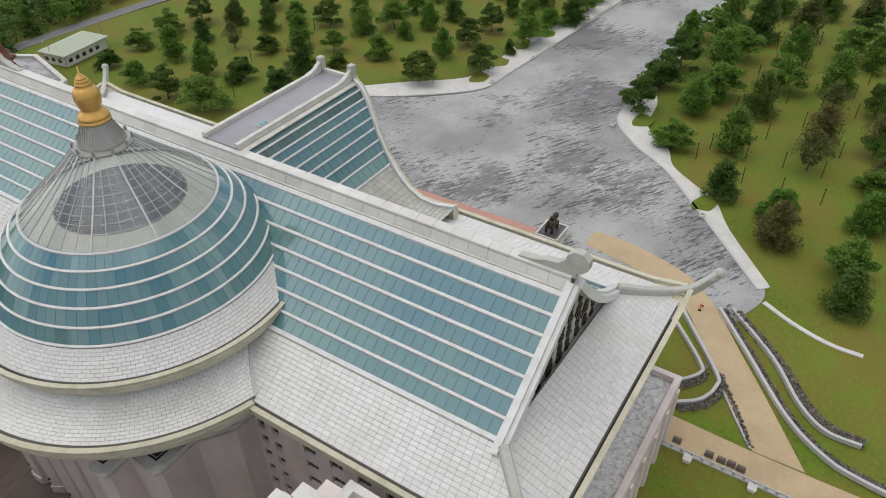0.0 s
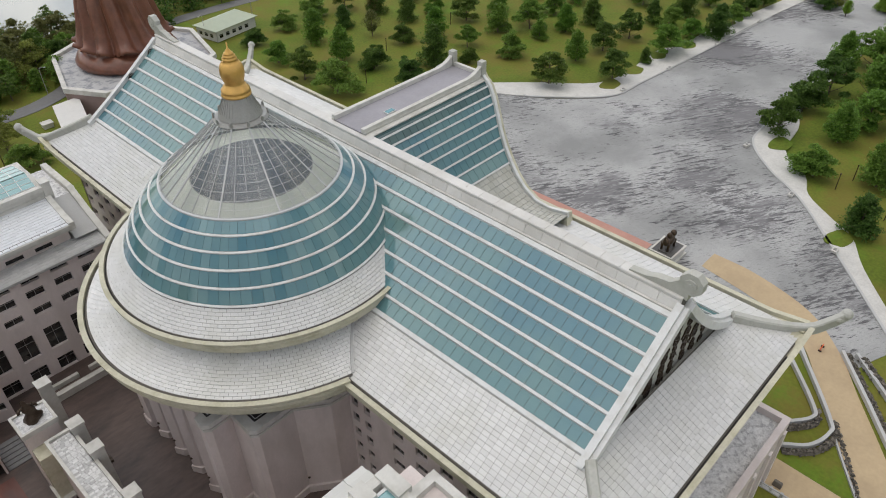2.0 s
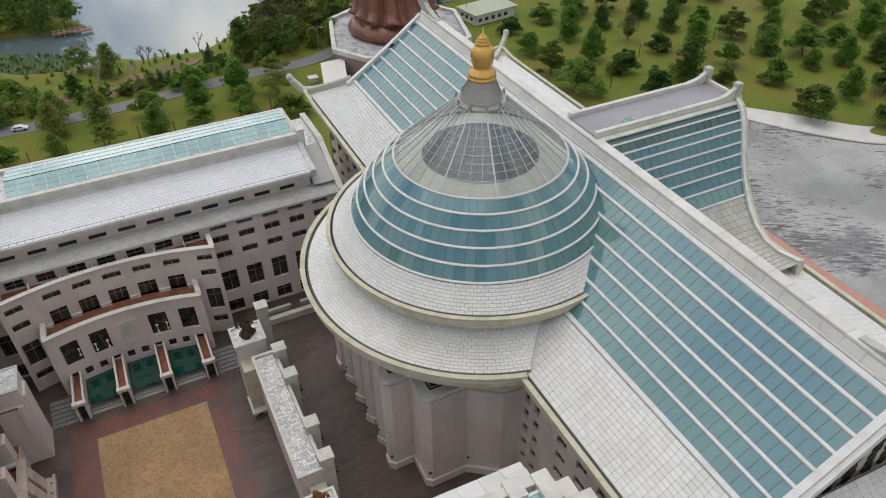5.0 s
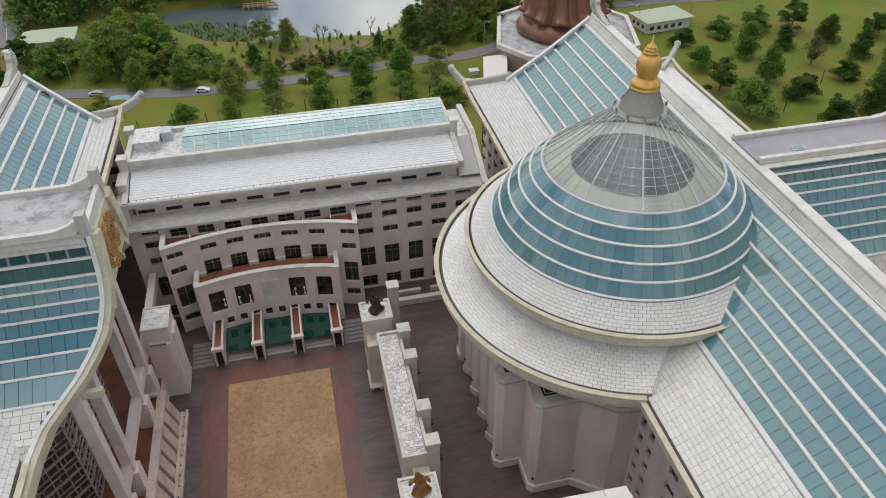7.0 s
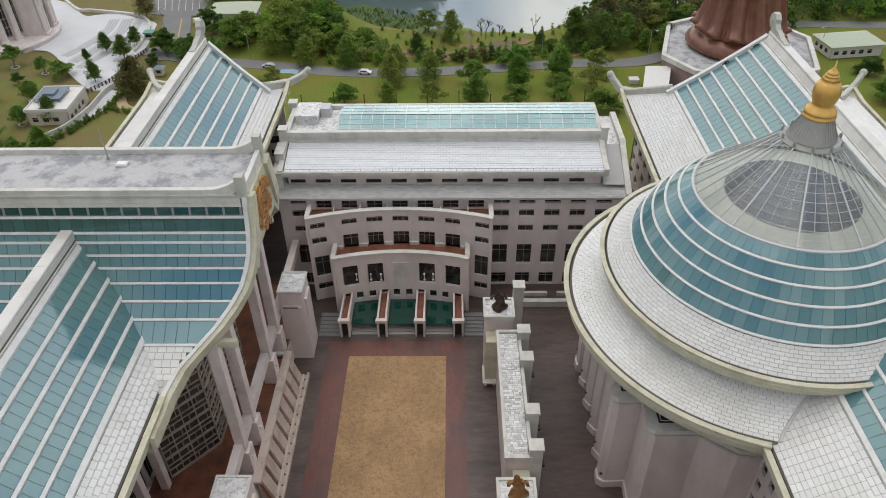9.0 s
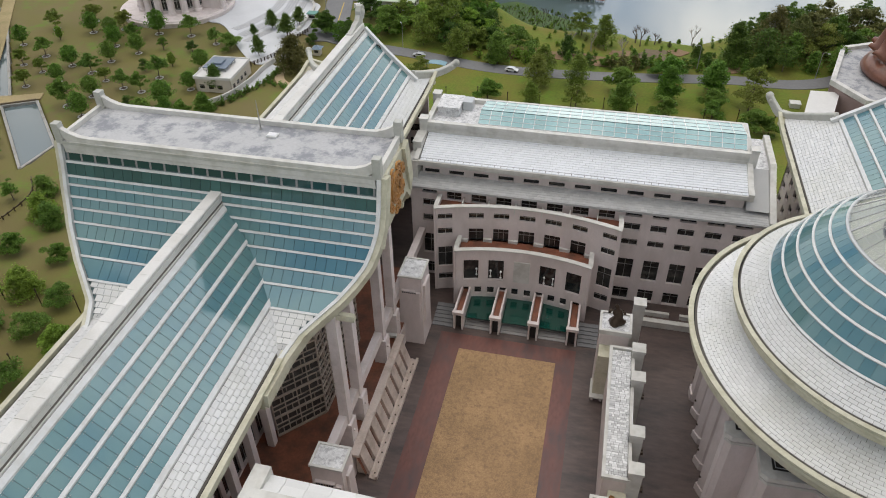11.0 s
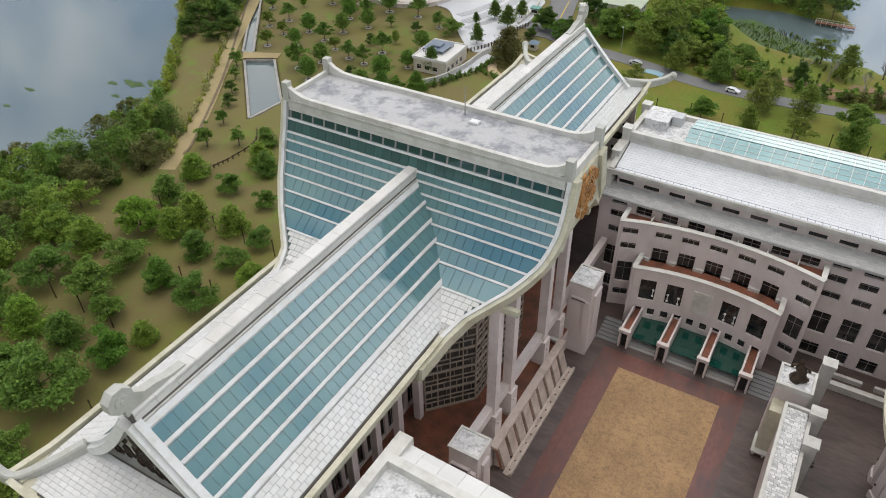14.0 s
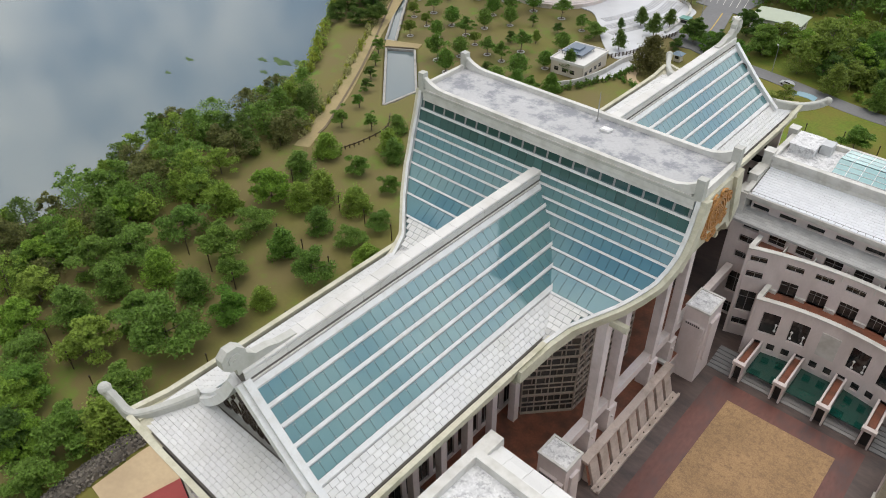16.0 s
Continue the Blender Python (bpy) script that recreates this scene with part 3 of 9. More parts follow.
CONCRETE = material("weathered_concrete", (0.34, 0.33, 0.30), 0.85, 0.2, 0.3, 2, 0.2, stain=(0.16, 0.15, 0.13), stain_amount=0.7, stain_scale=0.3)
for poly_ in (CANAL, CHANNEL):
    for p_, q_ in zip(poly_, poly_[1:] + poly_[:1]):
        ribbon("kerb", [p_, q_], 0.8, GZ + 0.06, CONCRETE, "weathered concrete edge of the canal", "kerb", 4.0, 2)
for poly_ in (CANAL, CHANNEL):
    slab("water", poly_, GZ - 0.75, WATERM, "still dark canal water below its concrete edge", "water", 0.2)
slab("path", [(-185.6, 173.0), (-173.0, 178.4), (-171.4, 174.6), (-182.0, 168.6)], GZ + 0.12, EARTHPATH, "earth causeway between canal and channel", "path", 2.5)
ribbon("kerb", [(-180.9, 168.4), (-172.0, 173.5)], 0.5, GZ + 0.5, MUD, "dark weir beam across the canal", "kerb", 1.2, 2)

SOIL = material("bare_brown_soil", (0.21, 0.135, 0.075), 0.95, 0.3, 0.3, 2.0, 0.4)
for i, (ix, iy, rx, ry) in enumerate(((24.6, 250.5, 3.4, 2.6), (-12, 240.5, 11, 3.4), (6, 246, 5, 2.6), (17, 247, 6, 5), (-34, 237, 5, 3), (-4, 236, 8, 2.0), (40, 240, 6, 3))):
    slab("ground", [(ix + rx * (1 + 0.22 * math.sin(3 * a + i)) * math.cos(a), iy + ry * (1 + 0.2 * math.cos(4 * a + i)) * math.sin(a)) for a in [math.tau * k / 22 for k in range(22)]],
         GZ + 0.04, SOIL if i != 3 else MUD, "patch of bare brown soil on the bank", "bare soil", 0.5)

# the court
slab("floor", [(-46, 40), (40, 40), (40, 146), (-46, 146)], 0.0, PAVING, "dark brown-grey worn court paving", "floor", 2.2)
slab("pavement", [(-24.2, 44), (1.9, 44), (1.9, 98.6), (-24.2, 98.6)], 0.03, REDPAVE, "red-brown paving border in the court", "pavement", 0.1)
slab("matting", [(-19.9, 44.5), (-1.6, 44.5), (-1.6, 94.7), (-19.9, 94.7)], 0.075, MATTING, "worn tan matting covering the middle of the court", "matting", 0.1, kind="")


# ---------------------------------------------------------------- the two long halls
class Hall:
    """Measures of a long hipped and gabled roof that runs along y."""

    def __init__(self, x, z, halves, drop, gable, eave, glass, rows, end, tips):
        self.x, self.z, self.halves, self.drop, self.gable, self.eave = x, z, halves, drop, gable, eave
        self.glass, self.rows, self.end, self.tips = glass, rows, end, tips

    def wide(self, side):
        return self.halves[0] if side < 0 else self.halves[1]

    def height(self, w):
        s = abs(w) / self.wide(w)
        k = 0.15 if (w < 0) == (self.x > 0) else 0.85      # the slopes away from the court start steeper
        return self.z - self.drop * ((1 + k) * s - k * s * s)

    def hip_height(self, y_in, w):
        """Roof height on the end slope: level lines between its two hips."""
        a, b = self.hip(y_in, -1), self.hip(y_in, 1)
        t = (w + a) / (a + b)
        return self.height(-a) * (1 - t) + self.height(b) * t

    def at(self, w, y, lift=0.0):
        return (self.x + w, y, self.height(w) + lift)

    def hip(self, y_in, side):
        """Half width of the roof on the hip line, this far outside the gable."""
        g = self.glass[1]
        return g + min(max(y_in, 0) / self.end, 1) * (self.wide(side) - g)


RIGHT = Hall(62.1, 45.0, (24.9, 24.0), 16.5, (22.2, 137.4), (13.5, 146.1), (2.0, 16.9), 7, 8.7, ((27.6, 10.1, 31.4), (27.6, 149.6, 31.4)))
LEFT = Hall(-49.7, 44.5, (15.0, 13.4), 13.0, (23.0, 137.6), (16.0, 144.6), (1.4, 10.1), 5, 7.0, ((18.6, 15.0, 35.0), (17.5, 149.6, 32.8)))
DOME = (44.2, 79.5)

hall_r = thing("domed_hall", "long pale hall with teal glazed roof and a round glass dome", "building")
hall_l = thing("gabled_hall", "long pale hall with teal glazed roof and a crossing gabled wing", "building")


def eave_profile():
    """Cornice section: across is outward, up is up."""
    return [(-1.2, -2.5), (0.0, -2.5), (0.15, -1.8), (0.5, -1.72), (0.58, -1.15), (0.44, -1.08), (0.44, -0.94), (0.78, -0.88), (0.84, -0.32), (0.66, -0.26), (0.66, -0.12), (0.98, -0.06), (1.05, 0.34), (0.3, 0.34), (0.26, -0.30), (-0.25, -0.30), (-1.2, -0.2)]


def roof_shell(h, owner, inner_gaps=()):
    """Decks, glazing beds, ridge, gables, barges, hips, eaves, horns and scrolls of a hall."""
    g0, g1 = h.gable
    e0, e1 = h.eave
    wt, wb = h.glass
    steps = [i / 10 for i in range(11)]
    for sx in (-1, 1):
        bed = Geo().grid([[h.at(sx * (wt + (wb - wt) * s), y, 0.015) for s in steps] for y in (g0, g1)])
        part("glazing_bed", bed, GLAZEBED, owner)
        hs = h.wide(sx)
        deck = Geo().grid([[h.at(sx * (wb + (hs - wb) * s), g0 - h.end * s, -0.04) for s in steps],
                           [h.at(sx * (wb + (hs - wb) * s), g1 + h.end * s, -0.04) for s in steps]])
        part("roof_deck", deck, JOINT, owner)
    for gy_, sy in ((g0, -1), (g1, 1)):
        skirt = Geo().grid([[(h.x + k * h.hip(h.end * s, k), gy_ + sy * h.end * s, h.height(k * h.hip(h.end * s, k)) - 0.05) for k in (-1, 1)] for s in steps])
        part("hip_deck", skirt, JOINT, owner)
        # gable wall, set back under the barges
        zb = min(h.height(wb), h.height(-wb))
        prof = [h.at(-wb + 2 * wb * i / 16, gy_ - sy * 0.7, -0.15) for i in range(17)]
        wall = Geo()
        back = [(x, y - sy * 0.6, z) for x, y, z in prof]
        wall.add([(p[0], p[1], zb - 0.2) for p in prof] + prof + [(p[0], p[1], zb - 0.2) for p in back] + back,
                 [(i, i + 1, 18 + i, 17 + i) for i in range(16)] + [(34 + i, 51 + i, 52 + i, 35 + i) for i in range(16)])
        part("gable_wall", wall, STONE, owner)
        part("gable_ledge", Geo().box(h.x - wb, gy_ - sy * 0.75, zb - 0.6, h.x + wb, gy_ + sy * 0.35, zb + 0.06), STONE, owner)
        # carved scrollwork in the gable
        rng = random.Random(int(h.x) + sy)
        for k in range(-4, 5):
            w = k * wb / 6.2 + rng.uniform(-0.5, 0.5)
            top = h.height(w) - zb
            if top < 2.0:
                continue
            for q in range(max(2, int(top / 1.25))):
                cz, r = zb + 0.8 + q * 1.25 + rng.uniform(-0.3, 0.3), 0.62 + 0.3 * rng.random()
                spin, turn = rng.choice((-1, 1)), rng.uniform(0, 6.28)
                curl = [(h.x + w + spin * r * (1 - a / 27) * math.cos(a * 0.48 + turn), gy_ + sy * -0.60, cz + r * (1 - a / 27) * math.sin(a * 0.48 + turn)) for a in range(24)]
                tail = Vector(curl[0])
                curl = [tuple(tail + Vector((spin * 0.5, 0, -0.75))), tuple(tail + Vector((spin * 0.12, 0, -0.3)))] + curl
                part("scroll", Geo().sweep(curl, [(-0.07, -0.1), (0.07, -0.1), (0.07, 0.1), (-0.07, 0.1)], up=(0, 1, 0)), BRONZE, owner, "dark openwork scroll ornament")
        for sx in (-1, 1):
            way = [h.at(sx * (0.6 + (wb + 0.6) * i / 14), gy_, 0.0) for i in range(15)]
            board = Geo()
            for off, wid, hi in ((0.0, 0.45, 0.75), (0.75 * sy, 0.3, 0.35)):
                board.sweep([(x, y + off, z) for x, y, z in way], [(-wid, -0.7), (wid, -0.7), (wid, hi), (-wid, hi)])
            part("barge_board", board, BAND, owner)
            # hip beam that ends in an upturned horn
            hs = h.wide(sx)
            tdx, ty, tz = h.tips[0 if sy < 0 else 1]
            corner = Vector(h.at(sx * hs, gy_ + sy * h.end, 0.6))
            tip_at = Vector((h.x + sx * tdx, ty, tz))
            horn_way = spline([h.at(sx * (wb + 0.4), gy_ + sy * 0.6, 0.5), h.at(sx * (wb + hs) / 2, gy_ + sy * h.end * 0.5, 0.4),
                               tuple(corner), tuple(corner.lerp(tip_at, 0.62) - Vector((0, 0, 0.35))), tuple(tip_at)], 5)
            n = len(horn_way)
            secs = []
            for i, p in enumerate(horn_way):
                p = Vector(p)
                d = (Vector(horn_way[min(i + 1, n - 1)]) - Vector(horn_way[max(i - 1, 0)])).normalized()
                a = d.cross(Vector((0, 0, 1))).normalized()
                u = a.cross(d)
                wid, hi = 0.60 - 0.16 * i / n, 0.80 - 0.20 * i / n
                secs.append([tuple(p + a * s * wid + u * t * hi) for s, t in ((-1, -1.2), (1, -1.2), (1, 0.7), (0.7, 1), (-0.7, 1), (-1, 0.7))])
            horn = Geo().loft(secs)
            tip = horn_way[-1]
            horn.ball(tip, 0.82, rings=7, segs=12)
            horn.ball(horn_way[-4], 0.72, (1, 1, 0.9), 6, 10)
            part("roof_horn", horn, STONE, owner, "upturned pale stone horn")
        # ridge scroll
        zs = h.z + 1.0
        scroll = Geo()
        ring = [(math.cos(radians(a + 22.5)), math.sin(radians(a + 22.5))) for a in range(0, 360, 45)]
        cy_ = gy_ + sy * 0.4
        sec = lambda r, xx: [(h.x + xx, cy_ + r * c, zs + 1.75 + r * s) for c, s in ring]
        scroll.loft([sec(1.5, -0.55), sec(1.5, 0.55)])
        scroll.loft([sec(0.75, 0.5), sec(0.75, 0.68)]).loft([sec(0.75, -0.5), sec(0.75, -0.68)])
        scroll.loft([sec(0.25, 0.6), sec(0.25, 0.8)]).loft([sec(0.25, -0.6), sec(0.25, -0.8)])
        tail = [(0, -0.6), (0, 1.3), (1.5, 1.6), (2.4, 0.8), (4.0, 0.6), (5.2, 0.15), (7.5, -0.1), (7.5, -0.6)]
        outl = [(cy_ - sy * t, zs + z_) for t, z_ in tail]
        scroll.loft([[(h.x - 0.5, a, b) for a, b in outl], [(h.x + 0.5, a, b) for a, b in outl]])
        part("ridge_scroll", scroll, STONE, owner, "pale carved scroll finial")
    # ridge core under its slabs
    dl, dr = h.height(-wt) - h.z, h.height(wt) - h.z
    core = Geo().loft([[(h.x + a, y, h.z + b) for a, b in ((-wt, dl - 0.8), (wt, dr - 0.8), (wt, dr - 0.12), (0.9, -0.5), (0.7, 0.5), (-0.7, 0.5), (-0.9, -0.5), (-wt, dl - 0.12))] for y in (g0, g1)])
    part("ridge_core", core, JOINT, owner)
    # eaves
    prof = eave_profile()
    ez = h.height(h.halves[1])
    for sx in (-1, 1):
        x = h.x + sx * h.wide(sx)
        runs = [(e0, e1)]
        if sx == -1 and inner_gaps:
            runs = [(e0, inner_gaps[0]), (inner_gaps[1], e1)]
        for a, b in runs:
            way = [(x, y, ez + 0.9 * max(0, 1 - min(y - e0, e1 - y) / 7.0) ** 2) for y in np.linspace(a, b, 28).tolist()]
            part("eave_cornice", Geo().sweep(way, [(s * sx, t) for s, t in prof]), CORNICE, owner)
    for y, sy in ((e0, -1), (e1, 1)):
        way = [(x, y, ez + 0.9 * max(0, 1 - (h.wide(x - h.x) - abs(x - h.x)) / 7.0) ** 2) for x in np.linspace(h.x - h.halves[0], h.x + h.halves[1], 28).tolist()]
        part("eave_cornice", Geo().sweep(way, [(-s * sy, t) for s, t in prof]), CORNICE, owner)
    for sx in (-1, 1):
        for a, b in ([(e0, inner_gaps[0]), (inner_gaps[1], e1)] if sx == -1 and inner_gaps else [(e0, e1)]):
            xg = h.x + sx * (h.wide(sx) + 0.05)
            part("gutter", Geo().box(xg - 0.24, a + 0.3, ez - 0.5, xg + 0.24, b - 0.3, ez - 0.27), DARK, owner)
    for y, sy in ((e0, -1), (e1, 1)):
        part("gutter", Geo().box(h.x - h.halves[0] + 0.4, y - 0.24 + sy * 0.05, ez - 0.5, h.x + h.halves[1] - 0.4, y + 0.24 + sy * 0.05, ez - 0.27), DARK, owner)
    soffit = Geo().box(h.x - h.halves[0] + 0.9, e0 + 0.9, ez - 1.65, h.x + h.halves[1] - 0.9, e1 - 0.9, ez - 1.45)
    part("soffit", soffit, WALL, owner)


roof_shell(RIGHT, hall_r, (53.4, 105.6))
roof_shell(LEFT, hall_l)


def glass_rows(h, owner, side, y0, y1, pane=1.42, near=None):
    """Pane rows and the white bands between them on one slope."""
    wt, wb = h.glass
    n = int((y1 - y0) / pane)
    step = (y1 - y0) / n
    edges = [wt + (wb - wt) * i / h.rows for i in range(h.rows + 1)]
    for k, w in enumerate(edges):
        lo, hi = (-0.05, 0.27) if 0 < k < h.rows else (-0.1, 0.34)
        hw = 0.145 if 0 < k < h.rows else 0.24
        sec = [(h.x + side * (w + a), y0 - 0.05, h.height(side * (w + a)) + b) for a, b in ((-hw, lo), (hw, lo), (hw, hi), (-hw, hi))]
        part("glazing_band", Geo().loft([sec, [(x, y1 + 0.05, z) for x, y, z in sec]]), BAND, owner)
    rest = Geo()
    for k in range(h.rows):
        a, b = edges[k] + 0.2, edges[k + 1] - 0.2
        p = [h.at(side * a, 0.03, 0.05), h.at(side * b, 0.03, 0.05), h.at(side * b, step - 0.03, 0.05), h.at(side * a, step - 0.03, 0.05)]
        low = [(x, y, z - 0.05) for x, y, z in p]
        vs, fs = p + low, [(0, 1, 2, 3) if side > 0 else (3, 2, 1, 0), (0, 4, 5, 1), (1, 5, 6, 2), (2, 6, 7, 3), (3, 7, 4, 0)]
        me = mesh_of(Geo().add(vs, fs), ROOFGLASS, "pane")
        for i in range(n):
            y = y0 + i * step
            if near and near[0] <= y <= near[1]:
                ob = part("pane", me, None, owner)
                ob.location.y = y
            else:
                rest.add([(x, yy + y, z) for x, yy, z in vs], fs)
    if rest.v:
        part("panes", rest, ROOFGLASS, owner, "teal roof glass panes", kind="stuff")


glass_rows(RIGHT, hall_r, -1, 22.6, 137.0, 1.45, (22, 54))
glass_rows(LEFT, hall_l, 1, 23.4, 137.2, 1.45, (23, 68))
for h_, own_, s_ in ((RIGHT, hall_r, 1), (LEFT, hall_l, -1)):
    glass_rows(h_, own_, s_, h_.gable[0] + 0.4, h_.gable[1] - 0.4, 2.9)


# crossing wings: half depth, height and half length down one side of the roof
WING_L = [(5.0, 49.6, 23.2), (5.5, 47.6, 23.2), (6.2, 45.2, 23.2), (7.2, 42.6, 23.1), (8.4, 40.4, 22.6), (10.0, 38.4, 21.9), (12.0, 36.7, 20.5),
          (14.0, 35.3, 19.0), (16.0, 34.1, 17.2), (18.5, 32.6, 15.0), (22.0, 31.3, 13.8), (25.0, 30.8, 13.5), (28.2, 31.1, 13.6)]
WING_R = [(3.4, 45.9, 27.6), (4.2, 45.6, 27.0), (5.6, 45.2, 26.6), (7.2, 43.3, 26.0), (8.8, 41.0, 25.2), (10.4, 38.7, 24.3), (12.2, 36.4, 23.6),
          (14.0, 34.6, 23.0), (15.8, 33.1, 22.4), (18.0, 31.6, 21.9), (21.0, 30.4, 21.5), (24.0, 30.2, 21.5), (27.6, 30.8, 21.7)]


def wing_at(prof, d):
    ds = [p[0] for p in prof]
    return float(np.interp(d, ds, [p[1] for p in prof])), float(np.interp(d, ds, [p[2] for p in prof]))


def wing(owner, cx, cy, prof, ends, edges, dark_rows, top_z, top_half, mat_top, foot_mats):
    """A crossing wing: flat top with parapets and corner finials, clerestory, glazed concave slopes, tiled feet and barges."""
    fine = np.linspace(prof[0][0], prof[-1][0], 40).tolist()
    for sy in (-1, 1):
        sheet = Geo().grid([[(cx + (k * wing_at(prof, d)[1] if k in ends else 0.0), cy + sy * d, wing_at(prof, d)[0] - 0.08) for k in (-1, 1)] for d in fine])
        part("wing_deck", sheet, GLAZEBED, owner)
        # bands and panes
        rows, glass, gb = len(edges) - 1, (edges[0], edges[-1]), edges[-1]
        for k, d in enumerate(edges):
            z, L = wing_at(prof, d)
            z2 = wing_at(prof, d + 0.1)[0]
            t = Vector((0, 0.1, z2 - z)).normalized()
            nrm = Vector((0, -t.z, t.y))
            xa, xb = cx - (L if -1 in ends else 0), cx + (L if 1 in ends else 0)
            sec = [(d + t.y * a + nrm.y * b, z + t.z * a + nrm.z * b) for a, b in ((-0.16, -0.1), (0.16, -0.1), (0.16, 0.22), (-0.16, 0.22))]
            part("glazing_band", Geo().loft([[(xx, cy + sy * q, zz) for q, zz in sec] for xx in (xa, xb)]), BAND, owner)
        for k in range(rows):
            a, b = edges[k], edges[k + 1]
            za, la = wing_at(prof, a)
            zb, lb = wing_at(prof, b)
            L = min(la, lb)
            xa, xb = cx - (L if -1 in ends else 0), cx + (L if 1 in ends else 0)
            n = max(3, int((xb - xa) / 1.45))
            st = (xb - xa) / n
            t = Vector((0, b - a, zb - za)).normalized()
            nrm = Vector((0, -t.z, t.y)) * 0.05
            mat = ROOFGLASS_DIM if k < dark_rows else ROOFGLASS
            lo = 0.06
            quad = [(0.03, sy * (a + t.y * 0.2 + nrm.y), za + t.z * 0.2 + nrm.z), (st - 0.03, sy * (a + t.y * 0.2 + nrm.y), za + t.z * 0.2 + nrm.z),
                    (st - 0.03, sy * (b - t.y * 0.2 + nrm.y), zb - t.z * 0.2 + nrm.z), (0.03, sy * (b - t.y * 0.2 + nrm.y), zb - t.z * 0.2 + nrm.z)]
            back = [(x, y - sy * nrm.y, z - lo) for x, y, z in quad]
            fs = [(0, 1, 2, 3) if sy > 0 else (3, 2, 1, 0), (0, 4, 5, 1), (1, 5, 6, 2), (2, 6, 7, 3), (3, 7, 4, 0)]
            me = mesh_of(Geo().add(quad + back, fs), mat, "wing_pane")
            for e_ in ends:
                edge = [(cx + e_ * (L - 0.05), a + 0.15), (cx + e_ * (la - 0.1), a + 0.15), (cx + e_ * (lb - 0.1), b - 0.15), (cx + e_ * (L - 0.05), b - 0.15)]
                if max(la, lb) - L > 0.25:
                    part("edge_pane", Geo().loft([[(x, cy + sy * d, float(np.interp(d, (a, b), (za, zb))) + lift) for x, d in edge] for lift in (0.0, 0.06)]), mat, owner)
            if sy == -1:
                for i in range(n):
                    ob = part("wing_pane", me, None, owner)
                    ob.location = (xa + i * st, cy, 0)
            else:
                rest = Geo()
                for i in range(n):
                    rest.add([(x + xa + i * st, y + cy, z) for x, y, z in quad + back], fs)
                part("wing_panes", rest, mat, owner, kind="stuff")
        # tiled foot
        foot = [d for d in np.linspace(gb, prof[-1][0], 16).tolist()]
        for d0, d1 in zip(foot, foot[1:]):
            z0, l0 = wing_at(prof, d0)
            z1, l1 = wing_at(prof, d1)
            L = min(l0, l1)
            xa, xb = cx - (L if -1 in ends else 0), cx + (L if 1 in ends else 0)
            n = max(4, int((xb - xa) / 1.1))
            row = Geo()
            off = 0.5 if foot.index(d0) % 2 else 0.0
            for i in range(n + 1):
                p, q = xa + (xb - xa) * max(0, i - off) / n, xa + (xb - xa) * min(n, i + 1 - off) / n
                if q - p < 0.1:
                    continue
                row.add([(p + 0.025, cy + sy * d0, z0 + 0.03), (q - 0.025, cy + sy * d0, z0 + 0.03), (q - 0.025, cy + sy * (d1 - 0.02), z1 + 0.10), (p + 0.025, cy + sy * (d1 - 0.02), z1 + 0.10),
                         (q - 0.025, cy + sy * (d1 - 0.02), z1 - 0.05), (p + 0.025, cy + sy * (d1 - 0.02), z1 - 0.05)], [(0, 1, 2, 3) if sy > 0 else (3, 2, 1, 0), (3, 2, 4, 5)])
            part("tile_course", row, foot_mats[0] if d0 < gb + 3.4 else foot_mats[1], owner, kind="stuff")
        # barge boards
        for k in ends:
            way = [(cx + k * wing_at(prof, d)[1], cy + sy * d, wing_at(prof, d)[0]) for d in fine]
            for off, wid, lo_, hi_, mat in ((0.25, 0.28, -0.4, 0.55, BAND), (0.85, 0.4, -1.6, 0.30, CORNICE), (0.2, 0.5, -2.1, -0.4, CORNICE)):
                g = Geo()
                secs = []
                for i, p in enumerate(way):
                    d = (Vector(way[min(i + 1, len(way) - 1)]) - Vector(way[max(i - 1, 0)]))
                    d.x = 0
                    d.normalize()
                    u = Vector((0, -d.z * sy, d.y * sy))
                    if u.z < 0:
                        u = -u
                    a = Vector((k, 0, 0))
                    secs.append([tuple(Vector(p) + a * (off + s * wid) + u * t) for s, t in ((-1, lo_), (1, lo_), (1, hi_), (-1, hi_))])
                part("barge_board", g.loft(secs), mat, owner)
    # flat top, parapets and finials
    d0 = prof[0][0]
    xa, xb = cx - (prof[0][2] if -1 in ends else 0), cx + (prof[0][2] if 1 in ends else 0)
    part("flat_roof", Geo().box(xa, cy - d0, top_z - 1.1, xb, cy + d0, top_z - 0.35), mat_top, owner)
    for sy in (-1, 1):
        span = xb - xa
        way = [(xa + span * i / 30, cy + sy * d0, top_z + sum(1.6 * max(0, 1 - abs((cx + k * prof[0][2]) - (xa + span * i / 30)) / 4.2) ** 2 for k in ends)) for i in range(31)]
        for off, wid, lo, hi, mat in ((0, 0.35, -1.2, 0.35, PARAPET), (0.42, 0.14, -0.75, -0.35, STONE)):
            secs = [[(x, y + sy * (off + s * wid), (z if off == 0 else top_z) + t) for s, t in ((-1, lo), (1, lo), (1, hi), (-1, hi))] for x, y, z in way]
            part("parapet", Geo().loft(secs), mat, owner)
        for k in ends:
            fx = cx + k * prof[0][2]
            f = Geo().box(fx - 0.55, cy + sy * d0 - 0.55, top_z - 0.8, fx + 0.55, cy + sy * d0 + 0.55, top_z + 2.3)
            part("corner_finial", f, STONE, owner)
        # clerestory openings under the cornice
        z2, _ = wing_at(prof, glass[0])
        out, deep = glass[0] - d0, top_z - z2
